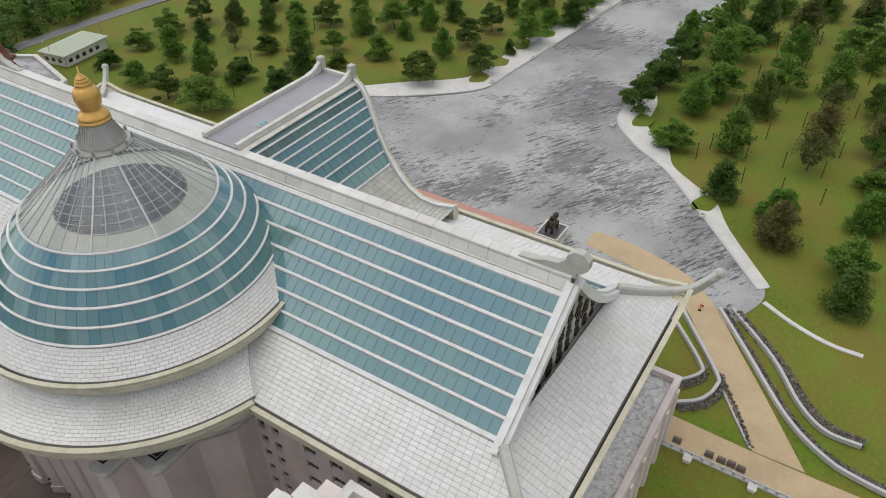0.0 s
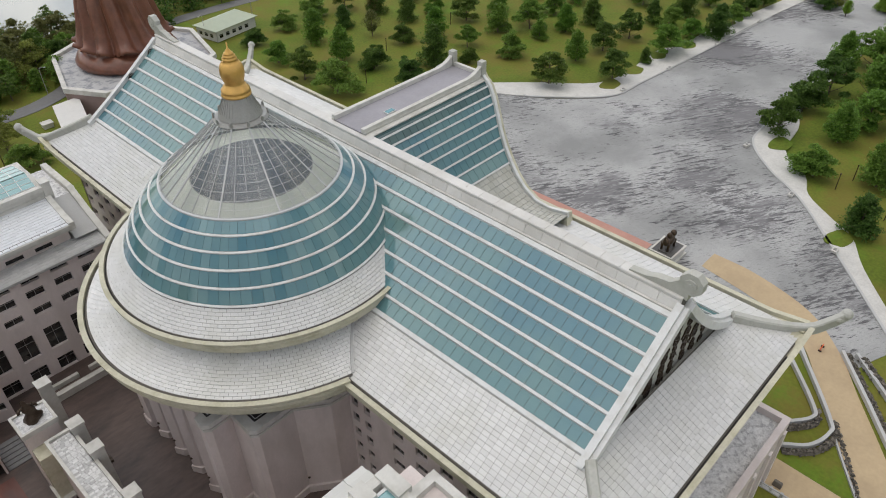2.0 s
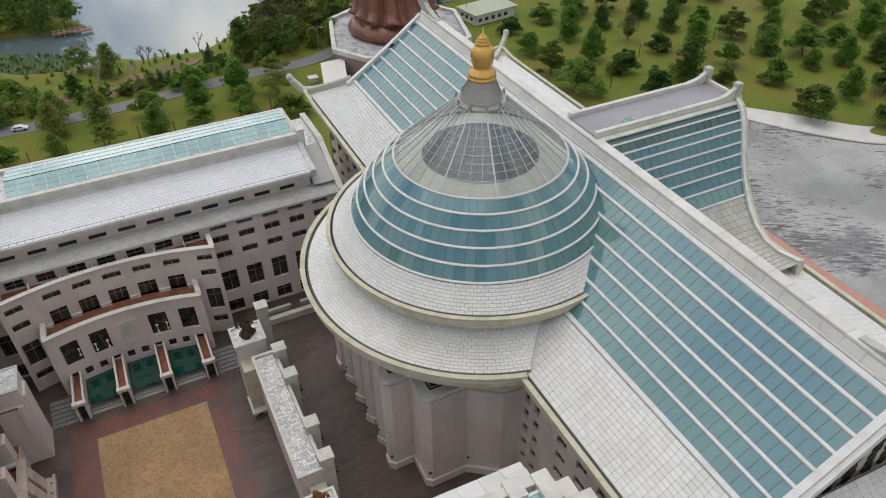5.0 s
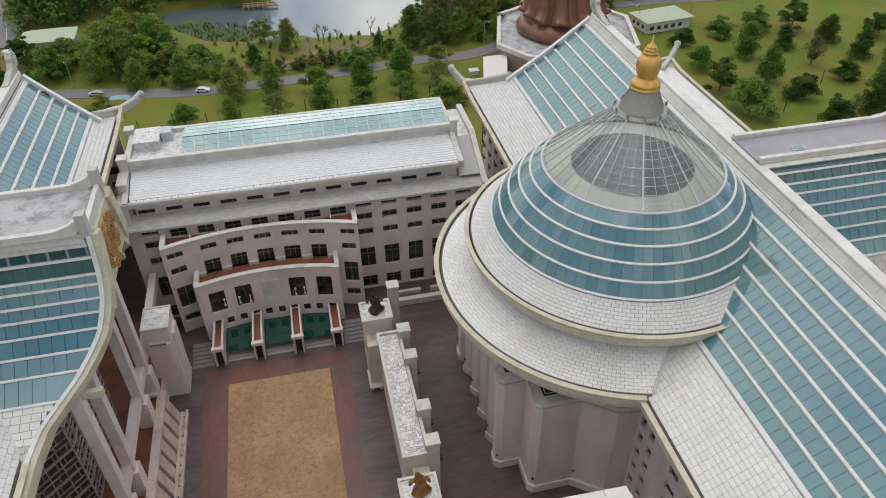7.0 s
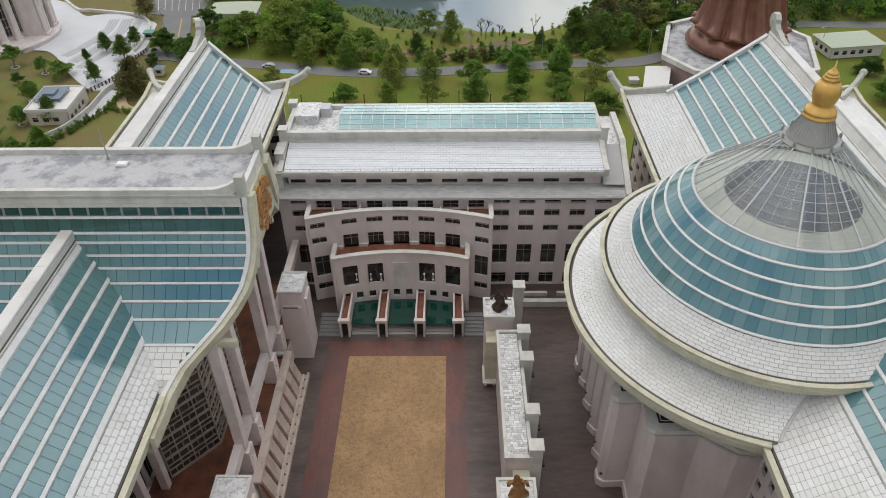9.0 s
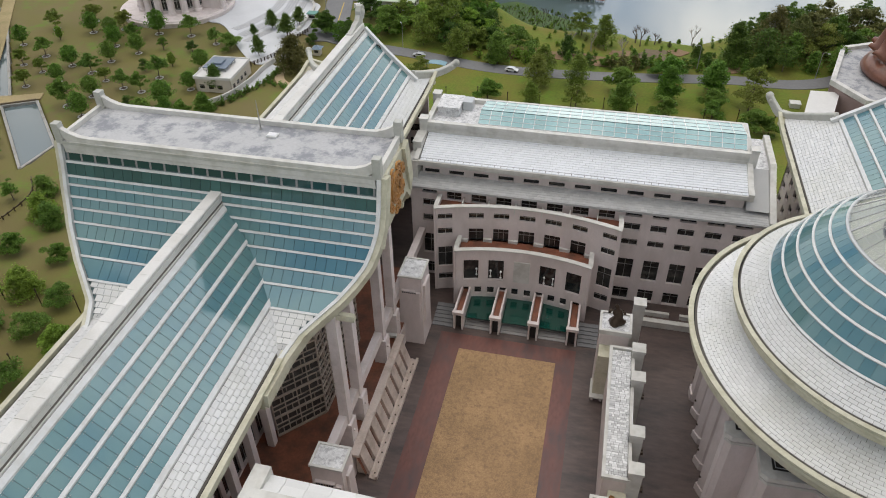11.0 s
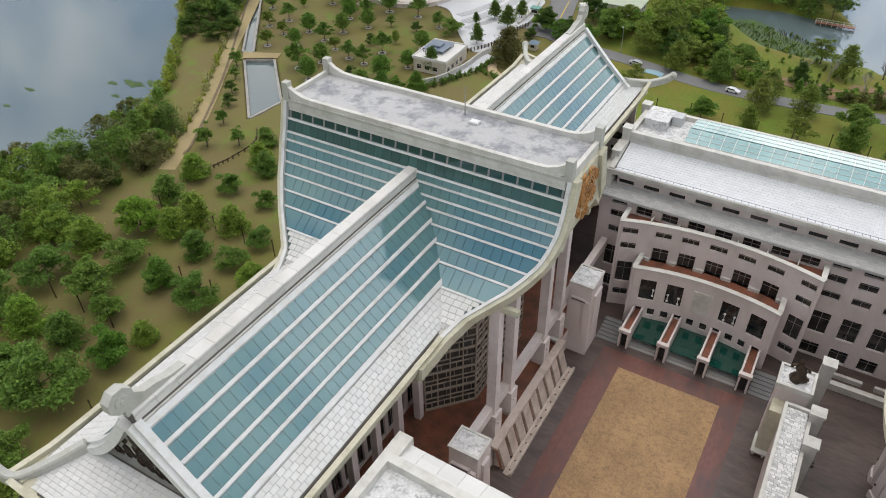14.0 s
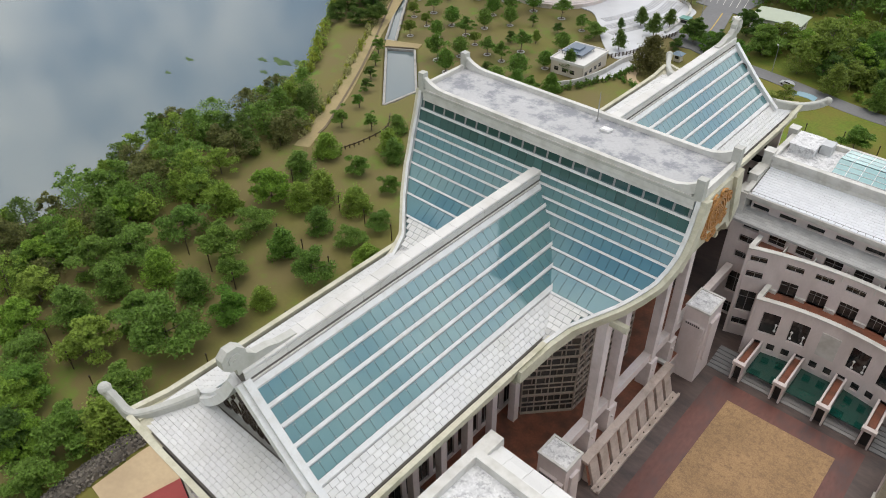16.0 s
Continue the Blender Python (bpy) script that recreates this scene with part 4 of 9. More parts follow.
        sec = [(-0.3, -0.3), (0.36, -0.3), (0.4, -0.55), (0.5, -0.6), (0.5, -0.42 * deep), (0.62 * out, -0.46 * deep), (0.62 * out, -0.62 * deep), (-0.3, -0.62 * deep)]
        part("wing_cornice", Geo().loft([[(xx, cy + sy * (d0 + a), top_z + b) for a, b in sec] for xx in (xa + 0.3, xb - 0.3)]), PARAPET, owner)
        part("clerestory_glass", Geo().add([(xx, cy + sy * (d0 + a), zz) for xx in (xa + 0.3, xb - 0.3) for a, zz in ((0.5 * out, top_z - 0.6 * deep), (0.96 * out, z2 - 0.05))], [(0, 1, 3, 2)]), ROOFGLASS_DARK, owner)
        n = int(span / 2.2)
        for i in range(n + 1 if len(ends) == 2 else 0):
            px = xa + 0.5 + (span - 1.0) * i / n
            part("clerestory_post", Geo().add([(px + q, cy + sy * (d0 + a), zz) for q in (-0.16, 0.16) for a, zz in ((0.5 * out, top_z - 0.6 * deep + 0.1), (0.96 * out, z2 + 0.05))], [(0, 1, 3, 2)]), POSTGREY, owner)
    for k in ends:
        fx = cx + k * prof[0][2]
        part("end_parapet", Geo().box(fx - 0.3, cy - d0, top_z - 1.2, fx + 0.3, cy + d0, top_z + 0.3), PARAPET, owner)


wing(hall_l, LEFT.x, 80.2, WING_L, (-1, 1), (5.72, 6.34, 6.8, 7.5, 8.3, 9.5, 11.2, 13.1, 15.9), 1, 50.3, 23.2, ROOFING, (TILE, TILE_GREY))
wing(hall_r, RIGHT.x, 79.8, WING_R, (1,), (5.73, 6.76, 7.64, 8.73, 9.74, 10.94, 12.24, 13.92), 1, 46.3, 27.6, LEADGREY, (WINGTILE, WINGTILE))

for own_, (hx, hy, hz, hw, hd), m_ in ((hall_r, (69.5, 78.2, 45.96, 1.8, 1.1), SKYLIGHT), (hall_l, (-44.0, 82.0, 49.96, 1.5, 1.2), ROOFMETAL)):
    hatch = part("roof_hatch", Geo().box(hx - hw / 2, hy - hd / 2, hz - 0.2, hx + hw / 2, hy + hd / 2, hz + 0.3), BAND, own_, "small pale roof hatch")
    part("hatch_lid", Geo().box(hx - hw / 2 + 0.15, hy - hd / 2 + 0.15, hz + 0.3, hx + hw / 2 - 0.15, hy + hd / 2 - 0.15, hz + 0.38), m_, hatch)
part("lightning_rod", Geo().loft([[(-46.5 + r * c, 83.6 + r * q, z) for c, q in ((1, 0), (0, 1), (-1, 0), (0, -1))] for z, r in ((49.9, 0.3), (50.3, 0.12), (54.5, 0.05))]), GREYMETAL, hall_l, "thin grey lightning rod")


# ---------------------------------------------------------------- the dome
dome = part("dome", Geo().lathe([(27.1, 28.95), (25.6, 29.5), (23.6, 30.4), (21.8, 31.4), (20.4, 32.3), (20.4, 34.4)], DOME, 96), JOINT, hall_r, "round stepped dome")
part("upper_deck", Geo().lathe([(22.5, 35.1), (21.4, 36.0), (20.3, 37.0), (19.3, 38.1)], DOME, 96), JOINT, dome)
ring_way = lambda r, z, n=120: [(DOME[0] + r * math.cos(-math.tau * i / n), DOME[1] + r * math.sin(-math.tau * i / n), z) for i in range(n)]
part("gutter", Geo().lathe([(26.75, 28.72), (27.3, 28.72)], DOME, 120), DARK, dome)
part("gutter", Geo().lathe([(22.3, 34.88), (22.74, 34.88)], DOME, 120), DARK, dome)
arc_way = [(DOME[0] + 27.0 * math.cos(radians(a)), DOME[1] + 27.0 * math.sin(radians(a)), 29.0) for a in np.linspace(255.0, 105.0, 76).tolist()]
part("lower_eave", Geo().sweep(arc_way, [(-s, t) for s, t in eave_profile()]), CORNICE, dome)
for sy in (-1, 1):                                       # lead strip in the valley between the ring roof and the hall's slope
    valley = []
    for r_, z_ in ((26.9, 29.05), (25.6, 29.5), (23.6, 30.4), (21.8, 31.4), (20.4, 32.3)):
        w_ = min((abs(RIGHT.height(-w) - z_), w) for w in np.linspace(16.9, 24.9, 161).tolist())[1]
        x_ = RIGHT.x - w_ - DOME[0]
        valley.append((DOME[0] + x_, DOME[1] + sy * math.sqrt(max(1.0, r_ * r_ - x_ * x_)), z_ + 0.12))
    part("valley_strip", Geo().sweep(valley, [(-0.22, 0), (0.22, 0), (0.14, 0.12), (-0.14, 0.12)]), TILE_GREY, dome)
part("upper_eave", Geo().sweep(ring_way(22.5, 35.1), [(-s * 0.85, t * 0.8) for s, t in eave_profile()], closed=True), CORNICE, dome)
part("upper_soffit", Geo().lathe([(22.2, 33.9), (20.0, 33.9)], DOME, 96), CORNICE, dome)
GLASS_RINGS = [(19.3, 38.15), (18.2, 40.15), (16.95, 42.1), (15.55, 43.85), (14.05, 45.4), (12.45, 46.8)]
part("glazing_bed", Geo().lathe([(r - 0.01, z) for r, z in GLASS_RINGS], DOME, 168), GLAZEBED, dome)
dome_rest = Geo()
for k, ((r0, z0), (r1, z1)) in enumerate(zip(GLASS_RINGS, GLASS_RINGS[1:])):
    n_ = 84
    t_ = Vector((r1 - r0, z1 - z0)).normalized()
    o_ = Vector((t_.y, -t_.x)) * 0.05
    half_ = math.pi / n_ - 0.0010
    ring_ = []
    for r_, z_, s_ in ((r0 + t_.x * 0.18, z0 + t_.y * 0.18, 0), (r1 - t_.x * 0.18, z1 - t_.y * 0.18, 0)):
        for a_ in (-half_, half_):
            ring_.append(((r_ + o_.x) * math.cos(a_), (r_ + o_.x) * math.sin(a_), z_ + o_.y))
    vs_ = [ring_[0], ring_[1], ring_[3], ring_[2]]
    vs_ = vs_ + [(x * 0.996, y * 0.996, z - 0.03) for x, y, z in vs_]
    fs_ = [(0, 1, 2, 3), (0, 4, 5, 1), (1, 5, 6, 2), (2, 6, 7, 3), (3, 7, 4, 0)]
    me_ = mesh_of(Geo().add(vs_, fs_), ROOFGLASS, "dome_pane")
    for i in range(n_):
        ang = math.tau * (i + 0.5) / n_
        if math.radians(165) < ang < math.radians(288):
            ob = part("dome_pane", me_, None, dome)
            ob.location, ob.rotation_euler = (*DOME, 0), (0, 0, ang)
        else:
            c_, s_ = math.cos(ang), math.sin(ang)
            dome_rest.add([(DOME[0] + x * c_ - y * s_, DOME[1] + x * s_ + y * c_, z) for x, y, z in vs_], fs_)
    part("ring_band", Geo().lathe([(r0 + 0.20, z0 - 0.12), (r0 + 0.24, z0 + 0.06), (r0 + 0.03, z0 + 0.20), (r0 - 0.10, z0 + 0.13)], DOME, 120), BAND, dome)
part("dome_panes", dome_rest, ROOFGLASS, dome, kind="stuff")
part("ring_band", Geo().lathe([(12.7, 46.6), (12.72, 46.85), (12.5, 46.98), (12.2, 46.85)], DOME, 120), STEEL, dome)
# clear cone with a dark laylight below it
CONE = [(12.4, 46.9), (10.9, 48.1), (8.8, 49.85), (6.4, 51.95), (3.4, 54.8)]
part("dome_floor", Geo().lathe([(12.4, 46.3), (8.5, 46.5)], DOME, 72), FLOORRING, dome)
part("laylight", Geo().lathe([(8.5, 46.45), (8.5, 46.6), (8.3, 46.62)], DOME, 72), GREYMETAL, dome)
for k_, (ra_, rb_) in enumerate(((0.5, 2.6), (2.6, 4.6), (4.6, 6.6), (6.6, 8.45))):
    m_n = (8, 16, 24, 32)[k_]
    for i in range(m_n):
        a0_, a1_ = math.tau * i / m_n + 0.06 / rb_, math.tau * (i + 1) / m_n - 0.06 / rb_
        arc_ = [a0_ + (a1_ - a0_) * q / 3 for q in range(4)]
        part("laylight_pane", Geo().prism([(DOME[0] + (rb_ - 0.06) * math.cos(a), DOME[1] + (rb_ - 0.06) * math.sin(a)) for a in arc_]
                                          + [(DOME[0] + (ra_ + 0.06) * math.cos(a), DOME[1] + (ra_ + 0.06) * math.sin(a)) for a in reversed(arc_)], 46.56, 46.66), LAYLIGHT, dome)
part("laylight_bed", Geo().lathe([(8.45, 46.58), (0.01, 46.58)], DOME, 72), MULLION, dome)
cone = part("cone_glass", Geo().lathe(CONE, DOME, 72), CLEAR, dome, "clear glass cone")
cone.visible_shadow = False
for i in range(40):
    a_ = math.tau * i / 40
    thick = 0.022 if i % 4 else 0.10
    way_ = [(DOME[0] + r * math.cos(a_), DOME[1] + r * math.sin(a_), z + 0.05) for r, z in CONE]
    part("rib", Geo().sweep(way_, [(-thick, -0.08), (thick, -0.08), (thick, 0.06), (-thick, 0.06)]), STEEL, dome)
for s_ in (0.09, 0.19, 0.29, 0.39, 0.49, 0.59, 0.69, 0.79, 0.89):
    r_ = 12.4 + (3.4 - 12.4) * s_
    z_ = float(np.interp(-r_, [-p[0] for p in CONE], [p[1] for p in CONE]))
    part("hoop", Geo().lathe([(r_ - 0.02, z_ - 0.04), (r_ + 0.035, z_), (r_ - 0.02, z_ + 0.035)], DOME, 72), STEEL, dome)
part("crown_ring", Geo().lathe([(2.6, 54.4), (3.5, 54.5), (3.65, 54.8), (3.4, 55.1), (2.8, 55.15)], DOME, 48), GREYMETAL, dome)
for i in range(10):
    a_ = math.tau * i / 10
    part("crown_knob", Geo().box(-0.12, -0.16, 0, 0.12, 0.16, 0.5).ball((0, 0, 0.58), 0.17, rings=4, segs=8), GREYMETAL, dome).matrix_local = pose(DOME[0] + 3.55 * math.cos(a_), DOME[1] + 3.55 * math.sin(a_), 54.9, 0, 0, math.degrees(a_))
part("crown_cone", Geo().lathe([(2.95, 55.2), (2.75, 55.7), (2.2, 56.9), (1.75, 58.0)], DOME, 40), GREYMETAL, dome)
for i in range(40):
    a_ = math.tau * i / 40
    way_ = [(DOME[0] + (r + 0.03) * math.cos(a_), DOME[1] + (r + 0.03) * math.sin(a_), z) for r, z in ((2.75, 55.7), (2.2, 56.9), (1.75, 58.0))]
    part("crown_seam", Geo().sweep(way_, [(-0.03, -0.03), (0.03, -0.03), (0.03, 0.03), (-0.03, 0.03)]), GREYMETAL, dome)
GOLD_OUTLINE = [(1.75, 57.9), (1.95, 58.0), (1.95, 58.25), (1.72, 58.4), (1.85, 58.55), (1.85, 58.8), (1.6, 59.0), (1.5, 59.25), (1.22, 59.45),
                (1.22, 59.65), (1.36, 60.0), (1.5, 60.5), (1.58, 61.0), (1.55, 61.5), (1.42, 62.0), (1.18, 62.4), (0.85, 62.65), (0.95, 62.75), (0.95, 62.95),
                (0.72, 63.05), (0.82, 63.15), (0.8, 63.3), (0.56, 63.4), (0.64, 63.5), (0.62, 63.62), (0.38, 63.75), (0.34, 63.95), (0.12, 64.15), (0.07, 65.0), (0.0, 65.05)]
part("gold_finial", Geo().lathe(GOLD_OUTLINE, DOME, 40), GOLD, dome, "gilded gourd-shaped finial", smooth=True)


# ---------------------------------------------------------------- walls of the halls
def windowed_wall(owner, origin, along, length, z0, z1, cols, rows, thick=0.7, mat=WALL, deep=0.45, skip=(), frames=True, bend=None, name="wall"):
    """A wall with real openings: cols are (a, b) along it, rows are (low, high). along is a unit vector; outward is to its right."""
    ax, ay = along
    ox, oy = ay, -ax
    cuts_a = sorted({0.0, length} | {v for c in cols for v in c})
    if bend:
        cuts_a = sorted(set(cuts_a) | {length * i / 24 for i in range(25)})
    else:
        bend = lambda a: 0.0
    cuts_z = sorted({z0, z1} | {v for r in rows for v in r})
    put = lambda a, o, z: (origin[0] + ax * a + ox * (o + bend(a)), origin[1] + ay * a + oy * (o + bend(a)), z)
    g = Geo()
    holes = {(c, r) for c in range(len(cols)) for r in range(len(rows)) if (c, r) not in skip}
    for i, (a, b) in enumerate(zip(cuts_a, cuts_a[1:])):
        solid = []
        for lo, hi in zip(cuts_z, cuts_z[1:]):
            hit = any(cols[c][0] <= a + 1e-6 and cols[c][1] >= b - 1e-6 and rows[r][0] <= lo + 1e-6 and rows[r][1] >= hi - 1e-6 for c, r in holes)
            if hit:
                continue
            if solid and abs(solid[-1][1] - lo) < 1e-6:
                solid[-1][1] = hi
            else:
                solid.append([lo, hi])
        for lo, hi in solid:
            vs = [put(p, o, z) for o in (0, -thick) for z in (lo, hi) for p in (a, b)]
            g.add(vs, [(0, 1, 3, 2), (5, 4, 6, 7), (2, 3, 7, 6), (1, 0, 4, 5), (0, 2, 6, 4), (3, 1, 5, 7)])
    wall = part(name, g, mat, owner)
    for c, r in sorted(holes):
        (a, b), (lo, hi) = cols[c], rows[r]
        win = part("window", Geo().add([put(a - 0.05, -deep, lo - 0.05), put(b + 0.05, -deep, lo - 0.05), put(b + 0.05, -deep, hi + 0.05), put(a - 0.05, -deep, hi + 0.05)], [(0, 1, 2, 3)]), WINDOW, owner)
        if frames:
            fr = Geo()
            n = max(1, round((b - a) / 1.2))
            for q in range(n + 1):
                m = a + (b - a) * q / n
                fr.add([put(m + s * 0.04, -deep + o, z) for o in (0.02, 0.09) for z in (lo, hi) for s in (-1, 1)],
                       [(4, 5, 7, 6), (0, 4, 6, 2), (5, 1, 3, 7)])
            fr.add([put(p, -deep + o, hi - 0.35 * (hi - lo) + s * 0.04) for o in (0.02, 0.09) for s in (-1, 1) for p in (a, b)], [(4, 5, 7, 6), (0, 1, 5, 4), (6, 7, 3, 2)])
            part("window_frame", fr, GREYMETAL, win)
    return wall


# right hall: court wall each side of the drum, end walls, outer walls
rows_r = [(1.2 + 3.35 * i, 2.9 + 3.35 * i) for i in range(8)]
windowed_wall(hall_r, (40.2, 58.0), (0, -1), 42.0, GZ, 27.0, [(0.6, 1.9), (3.2, 4.5)] + [(9 + 4.6 * i, 11.2 + 4.6 * i) for i in range(7)], rows_r)
windowed_wall(hall_r, (40.2, 143.0), (0, -1), 41.0, GZ, 27.0, [(1 + 4.6 * i, 3.2 + 4.6 * i) for i in range(7)], rows_r)
windowed_wall(hall_r, (40.2, 16.0), (1, 0), 44.0, GZ, 27.0, [(2 + 5.2 * i, 4.6 + 5.2 * i) for i in range(8)], rows_r)
windowed_wall(hall_r, (84.2, 143.0), (-1, 0), 44.0, GZ, 27.0, [(2 + 5.2 * i, 4.6 + 5.2 * i) for i in range(8)], rows_r[4:])
windowed_wall(hall_r, (84.2, 16.0), (0, 1), 127.0, GZ, 27.0, [(2 + 6 * i, 5 + 6 * i) for i in range(20)], rows_r[4:], frames=False)
# drum: saw-toothed piers along a flat front, with folded corner bastions
part("drum", Geo().lathe([(18.0, GZ), (18.0, 34.0)], DOME, 72), WALL, hall_r)
DY = 80.1
near_half = [(40.6, 57.9), (37.2, 58.4), (33.0, 61.5), (27.1, 61.4), (26.3, 62.1), (26.4, 67.0), (23.2, 66.9), (22.4, 67.6), (22.5, 69.4), (26.2, 70.6)]
body = near_half + [(x, 2 * DY - y) for x, y in reversed(near_half)]
part("bastion", Geo().prism(body[::-1], 0.0, 20.4), WALL, hall_r, "folded granite bastion below the dome")
grow = lambda k: [(x - k if x < 40 else x, y + (-k if y < DY else k)) for x, y in body][::-1]
part("plinth_course", Geo().prism(grow(0.28), 0.0, 1.5), WALL, hall_r)
part("bastion_cap", Geo().prism(grow(0.22), 19.5, 19.9), PARAPET, hall_r)
part("bastion_cap", Geo().prism(grow(0.38), 20.4, 21.2), PARAPET, hall_r)
well_half = [(40.2, 59.3), (37.8, 59.5), (33.5, 62.4), (27.4, 62.4), (27.4, 67.9), (23.4, 67.9), (23.4, 71.0)]
# flat dark sheets on the cap stand for the shade inside the wells
for k_, z_, m_ in ((0.0, 21.23, DARK), (0.32, 21.26, BAND), (0.42, 21.29, DARK)):
    well = [(x + k_, y + k_) for x, y in well_half]
    part("roof_well", Geo().prism((well + [(x, 2 * DY - y) for x, y in reversed(well)])[::-1], 21.15, z_), m_, hall_r)
for i in range(5):
    y_ = 72.7 + 5.1 * i
    fin_ = [(27.0, y_ - 2.4), (23.3, y_ - 1.0), (22.5, y_ + 0.2), (27.0, y_ + 2.1)]
    pier_ = part("pier", Geo().prism(fin_[::-1], 0.0, 20.4), WALL, hall_r)
    part("pier_plinth", Geo().prism([(x - 0.25, y + (0.2 if y > y_ else -0.2)) for x, y in fin_][::-1], 0.0, 1.5), WALL, pier_)
    part("pier_cap", Geo().prism([(x - 0.3, y + (0.25 if y > y_ else -0.25)) for x, y in fin_][::-1], 20.4, 21.3), PARAPET, pier_)
    part("wall_light", Geo().ball((22.6, y_ + 0.1, 3.4), 0.24, rings=4, segs=8), BRONZE, pier_)
for x_, y_ in ((26.6, 61.4), (22.5, 66.8), (33.2, 61.4), (22.5, 93.4)):
    part("wall_light", Geo().ball((x_, y_, 3.4), 0.24, rings=4, segs=8), BRONZE, hall_r)
part("front_wall", Geo().box(26.2, 68, 0, 27.4, 92.2, 27.5), WALL, hall_r)

# left hall walls
rows_l = [(1.2 + 3.5 * i, 3.0 + 3.5 * i) for i in range(8)]
windowed_wall(hall_l, (-62.6, 17.5), (1, 0), 25.6, GZ, 30.0, [(2 + 4 * i, 4.4 + 4 * i) for i in range(6)], rows_l)
windowed_wall(hall_l, (-62.6, 143.0), (0, -1), 125.5, GZ, 30.0, [(2 + 6 * i, 5 + 6 * i) for i in range(20)], rows_l[3:], frames=False)
windowed_wall(hall_l, (-37.0, 143.0), (-1, 0), 25.6, GZ, 30.0, [(2 + 4 * i, 4.4 + 4 * i) for i in range(6)], rows_l[4:])
windowed_wall(hall_l, (-46.0, 17.5), (0, 1), 125.5, 4.8, 30.0, [(1.0 + 5.7 * i, 5.8 + 5.7 * i) for i in range(21)], [(5.2, 12.0), (13.0, 20.0), (21.0, 29.0)], 0.5, deep=0.4)
part("rear_gable_wall", Geo().box(-69.5, 73.4, GZ, -62.5, 87.0, 37.0), WALL, hall_l)
part("outer_gable_wall", Geo().box(80.0, 66.0, GZ, 86.5, 93.6, 30.0).box(80.0, 72.0, 30, 86.5, 87.6, 40), WALL, hall_r)


# ---------------------------------------------------------------- court building at the far end
court_b = thing("court_building", "pale granite office block with curved stepped terraces and white roof", "building")
NY, NX0, NX1 = 115.4, -34.0, 33.5
n_cols = [(-31.7 + 4.92 * i, -28.7 + 4.92 * i) for i in range(13)]
n_cols = [(a - NX0, b - NX0) for a, b in n_cols if b < NX1 - 1]
windowed_wall(court_b, (NX0, NY), (1, 0), NX1 - NX0, 0.0, 22.0, n_cols, [(0.2, 3.2), (5.6, 10.6), (13.8, 15.4), (17.4, 19.1), (19.4, 20.6), (20.6, 21.75)], 0.8, deep=0.6,
              skip={(c, 4) for c in (0, 8, 9, 10, 11, 12)})
part("side_wall", Geo().box(NX1 - 0.6, NY + 0.9, 0, NX1, 140, 22).box(NX0, NY + 0.9, 0, NX0 + 0.6, 140, 22), WALL, court_b)
part("rear_wall", Geo().box(NX0, 139.4, 0, NX1, 140, 22), WALL, court_b)
part("lower_cornice", Geo().box(NX0 - 0.6, NY - 0.7, 21.8, NX1 + 0.6, 140.6, 22.3), TILE_GREY, court_b)
part("lower_roof", Geo().add([(NX0 - 0.5, NY - 0.6, 22.3), (NX1 + 0.5, NY - 0.6, 22.3), (NX1 + 0.5, 119.0, 23.15), (NX0 - 0.5, 119.0, 23.15)], [(0, 1, 2, 3)]), TILE_GREY, court_b)
windowed_wall(court_b, (-32.2, 118.6), (1, 0), 60.5, 22.3, 25.6, [(0.3 + 4.92 * i, 3.3 + 4.92 * i) for i in range(12)], [(23.25, 24.2)], 0.5, deep=0.4, frames=False)
up_ = Geo()
up_.add([(-32.4, 117.3, 26.55), (28.3, 117.3, 26.55), (28.9, 125.4, 28.45), (-33.2, 125.4, 28.45)], [(0, 1, 2, 3)])
part("upper_roof", up_, JOINT, court_b)
part("upper_eave", Geo().sweep([(-32.9, 117.3, 25.5), (28.8, 117.3, 25.5)], [(-0.5, 0.15), (0.0, 0), (0.0, 0.45), (0.15, 0.5), (0.15, 1.05), (-0.2, 1.15), (-0.5, 1.1)]), PARAPET, court_b)
part("upper_soffit", Geo().box(-32.6, 117.5, 25.5, 28.5, 126, 25.7), WALL, court_b)
for x_ in (-33.3, 28.9):
    part("upper_verge", Geo().loft([[(x_ + a, y_, z_ + b) for a, b in ((-0.5, -1.0), (0.5, -1.0), (0.5, 0.45), (-0.5, 0.45))] for y_, z_ in ((117.2, 26.5), (120.0, 26.9), (123, 27.7), (125.3, 28.6))]), PARAPET, court_b)
part("attic", Geo().box(-33.2, 125.8, 25.6, 28.9, 138.0, 29.3), WALL, court_b)
for bx_ in ((-33.6, 125.3, 28.3, 29.3, 126.1, 29.1), (-33.5, 125.42, 29.1, 29.2, 126.1, 29.7), (-33.6, 125.35, 29.7, 29.3, 126.1, 30.1), (-33.8, 125.1, 30.1, 29.5, 126.1, 30.85), (-33.6, 137.3, 28.6, 29.3, 138.2, 30.4), (-33.6, 126.1, 28.6, -32.6, 137.3, 30.4), (28.3, 126.1, 28.6, 29.3, 137.3, 30.4)):
    part("attic_parapet", Geo().box(*bx_), PARAPET, court_b)
part("roof_gravel", Geo().box(-32.6, 126.1, 29.2, 28.3, 137.3, 29.45), GRAVEL, court_b)
SK = ((126.9, 30.55), (130.2, 31.95), (137.0, 30.6))        # eaves and ridge of the long skylight
sky_l = part("skylight", Geo().box(-23.0, 126.6, 29.4, 28.2, 127.0, 30.5).box(-23.0, 136.9, 29.4, 28.2, 137.3, 30.5).prism([(-23.0, 127), (-22.7, 127), (-22.7, 137), (-23.0, 137)], 29.4, 30.5), BAND, court_b, "long gabled glass skylight")
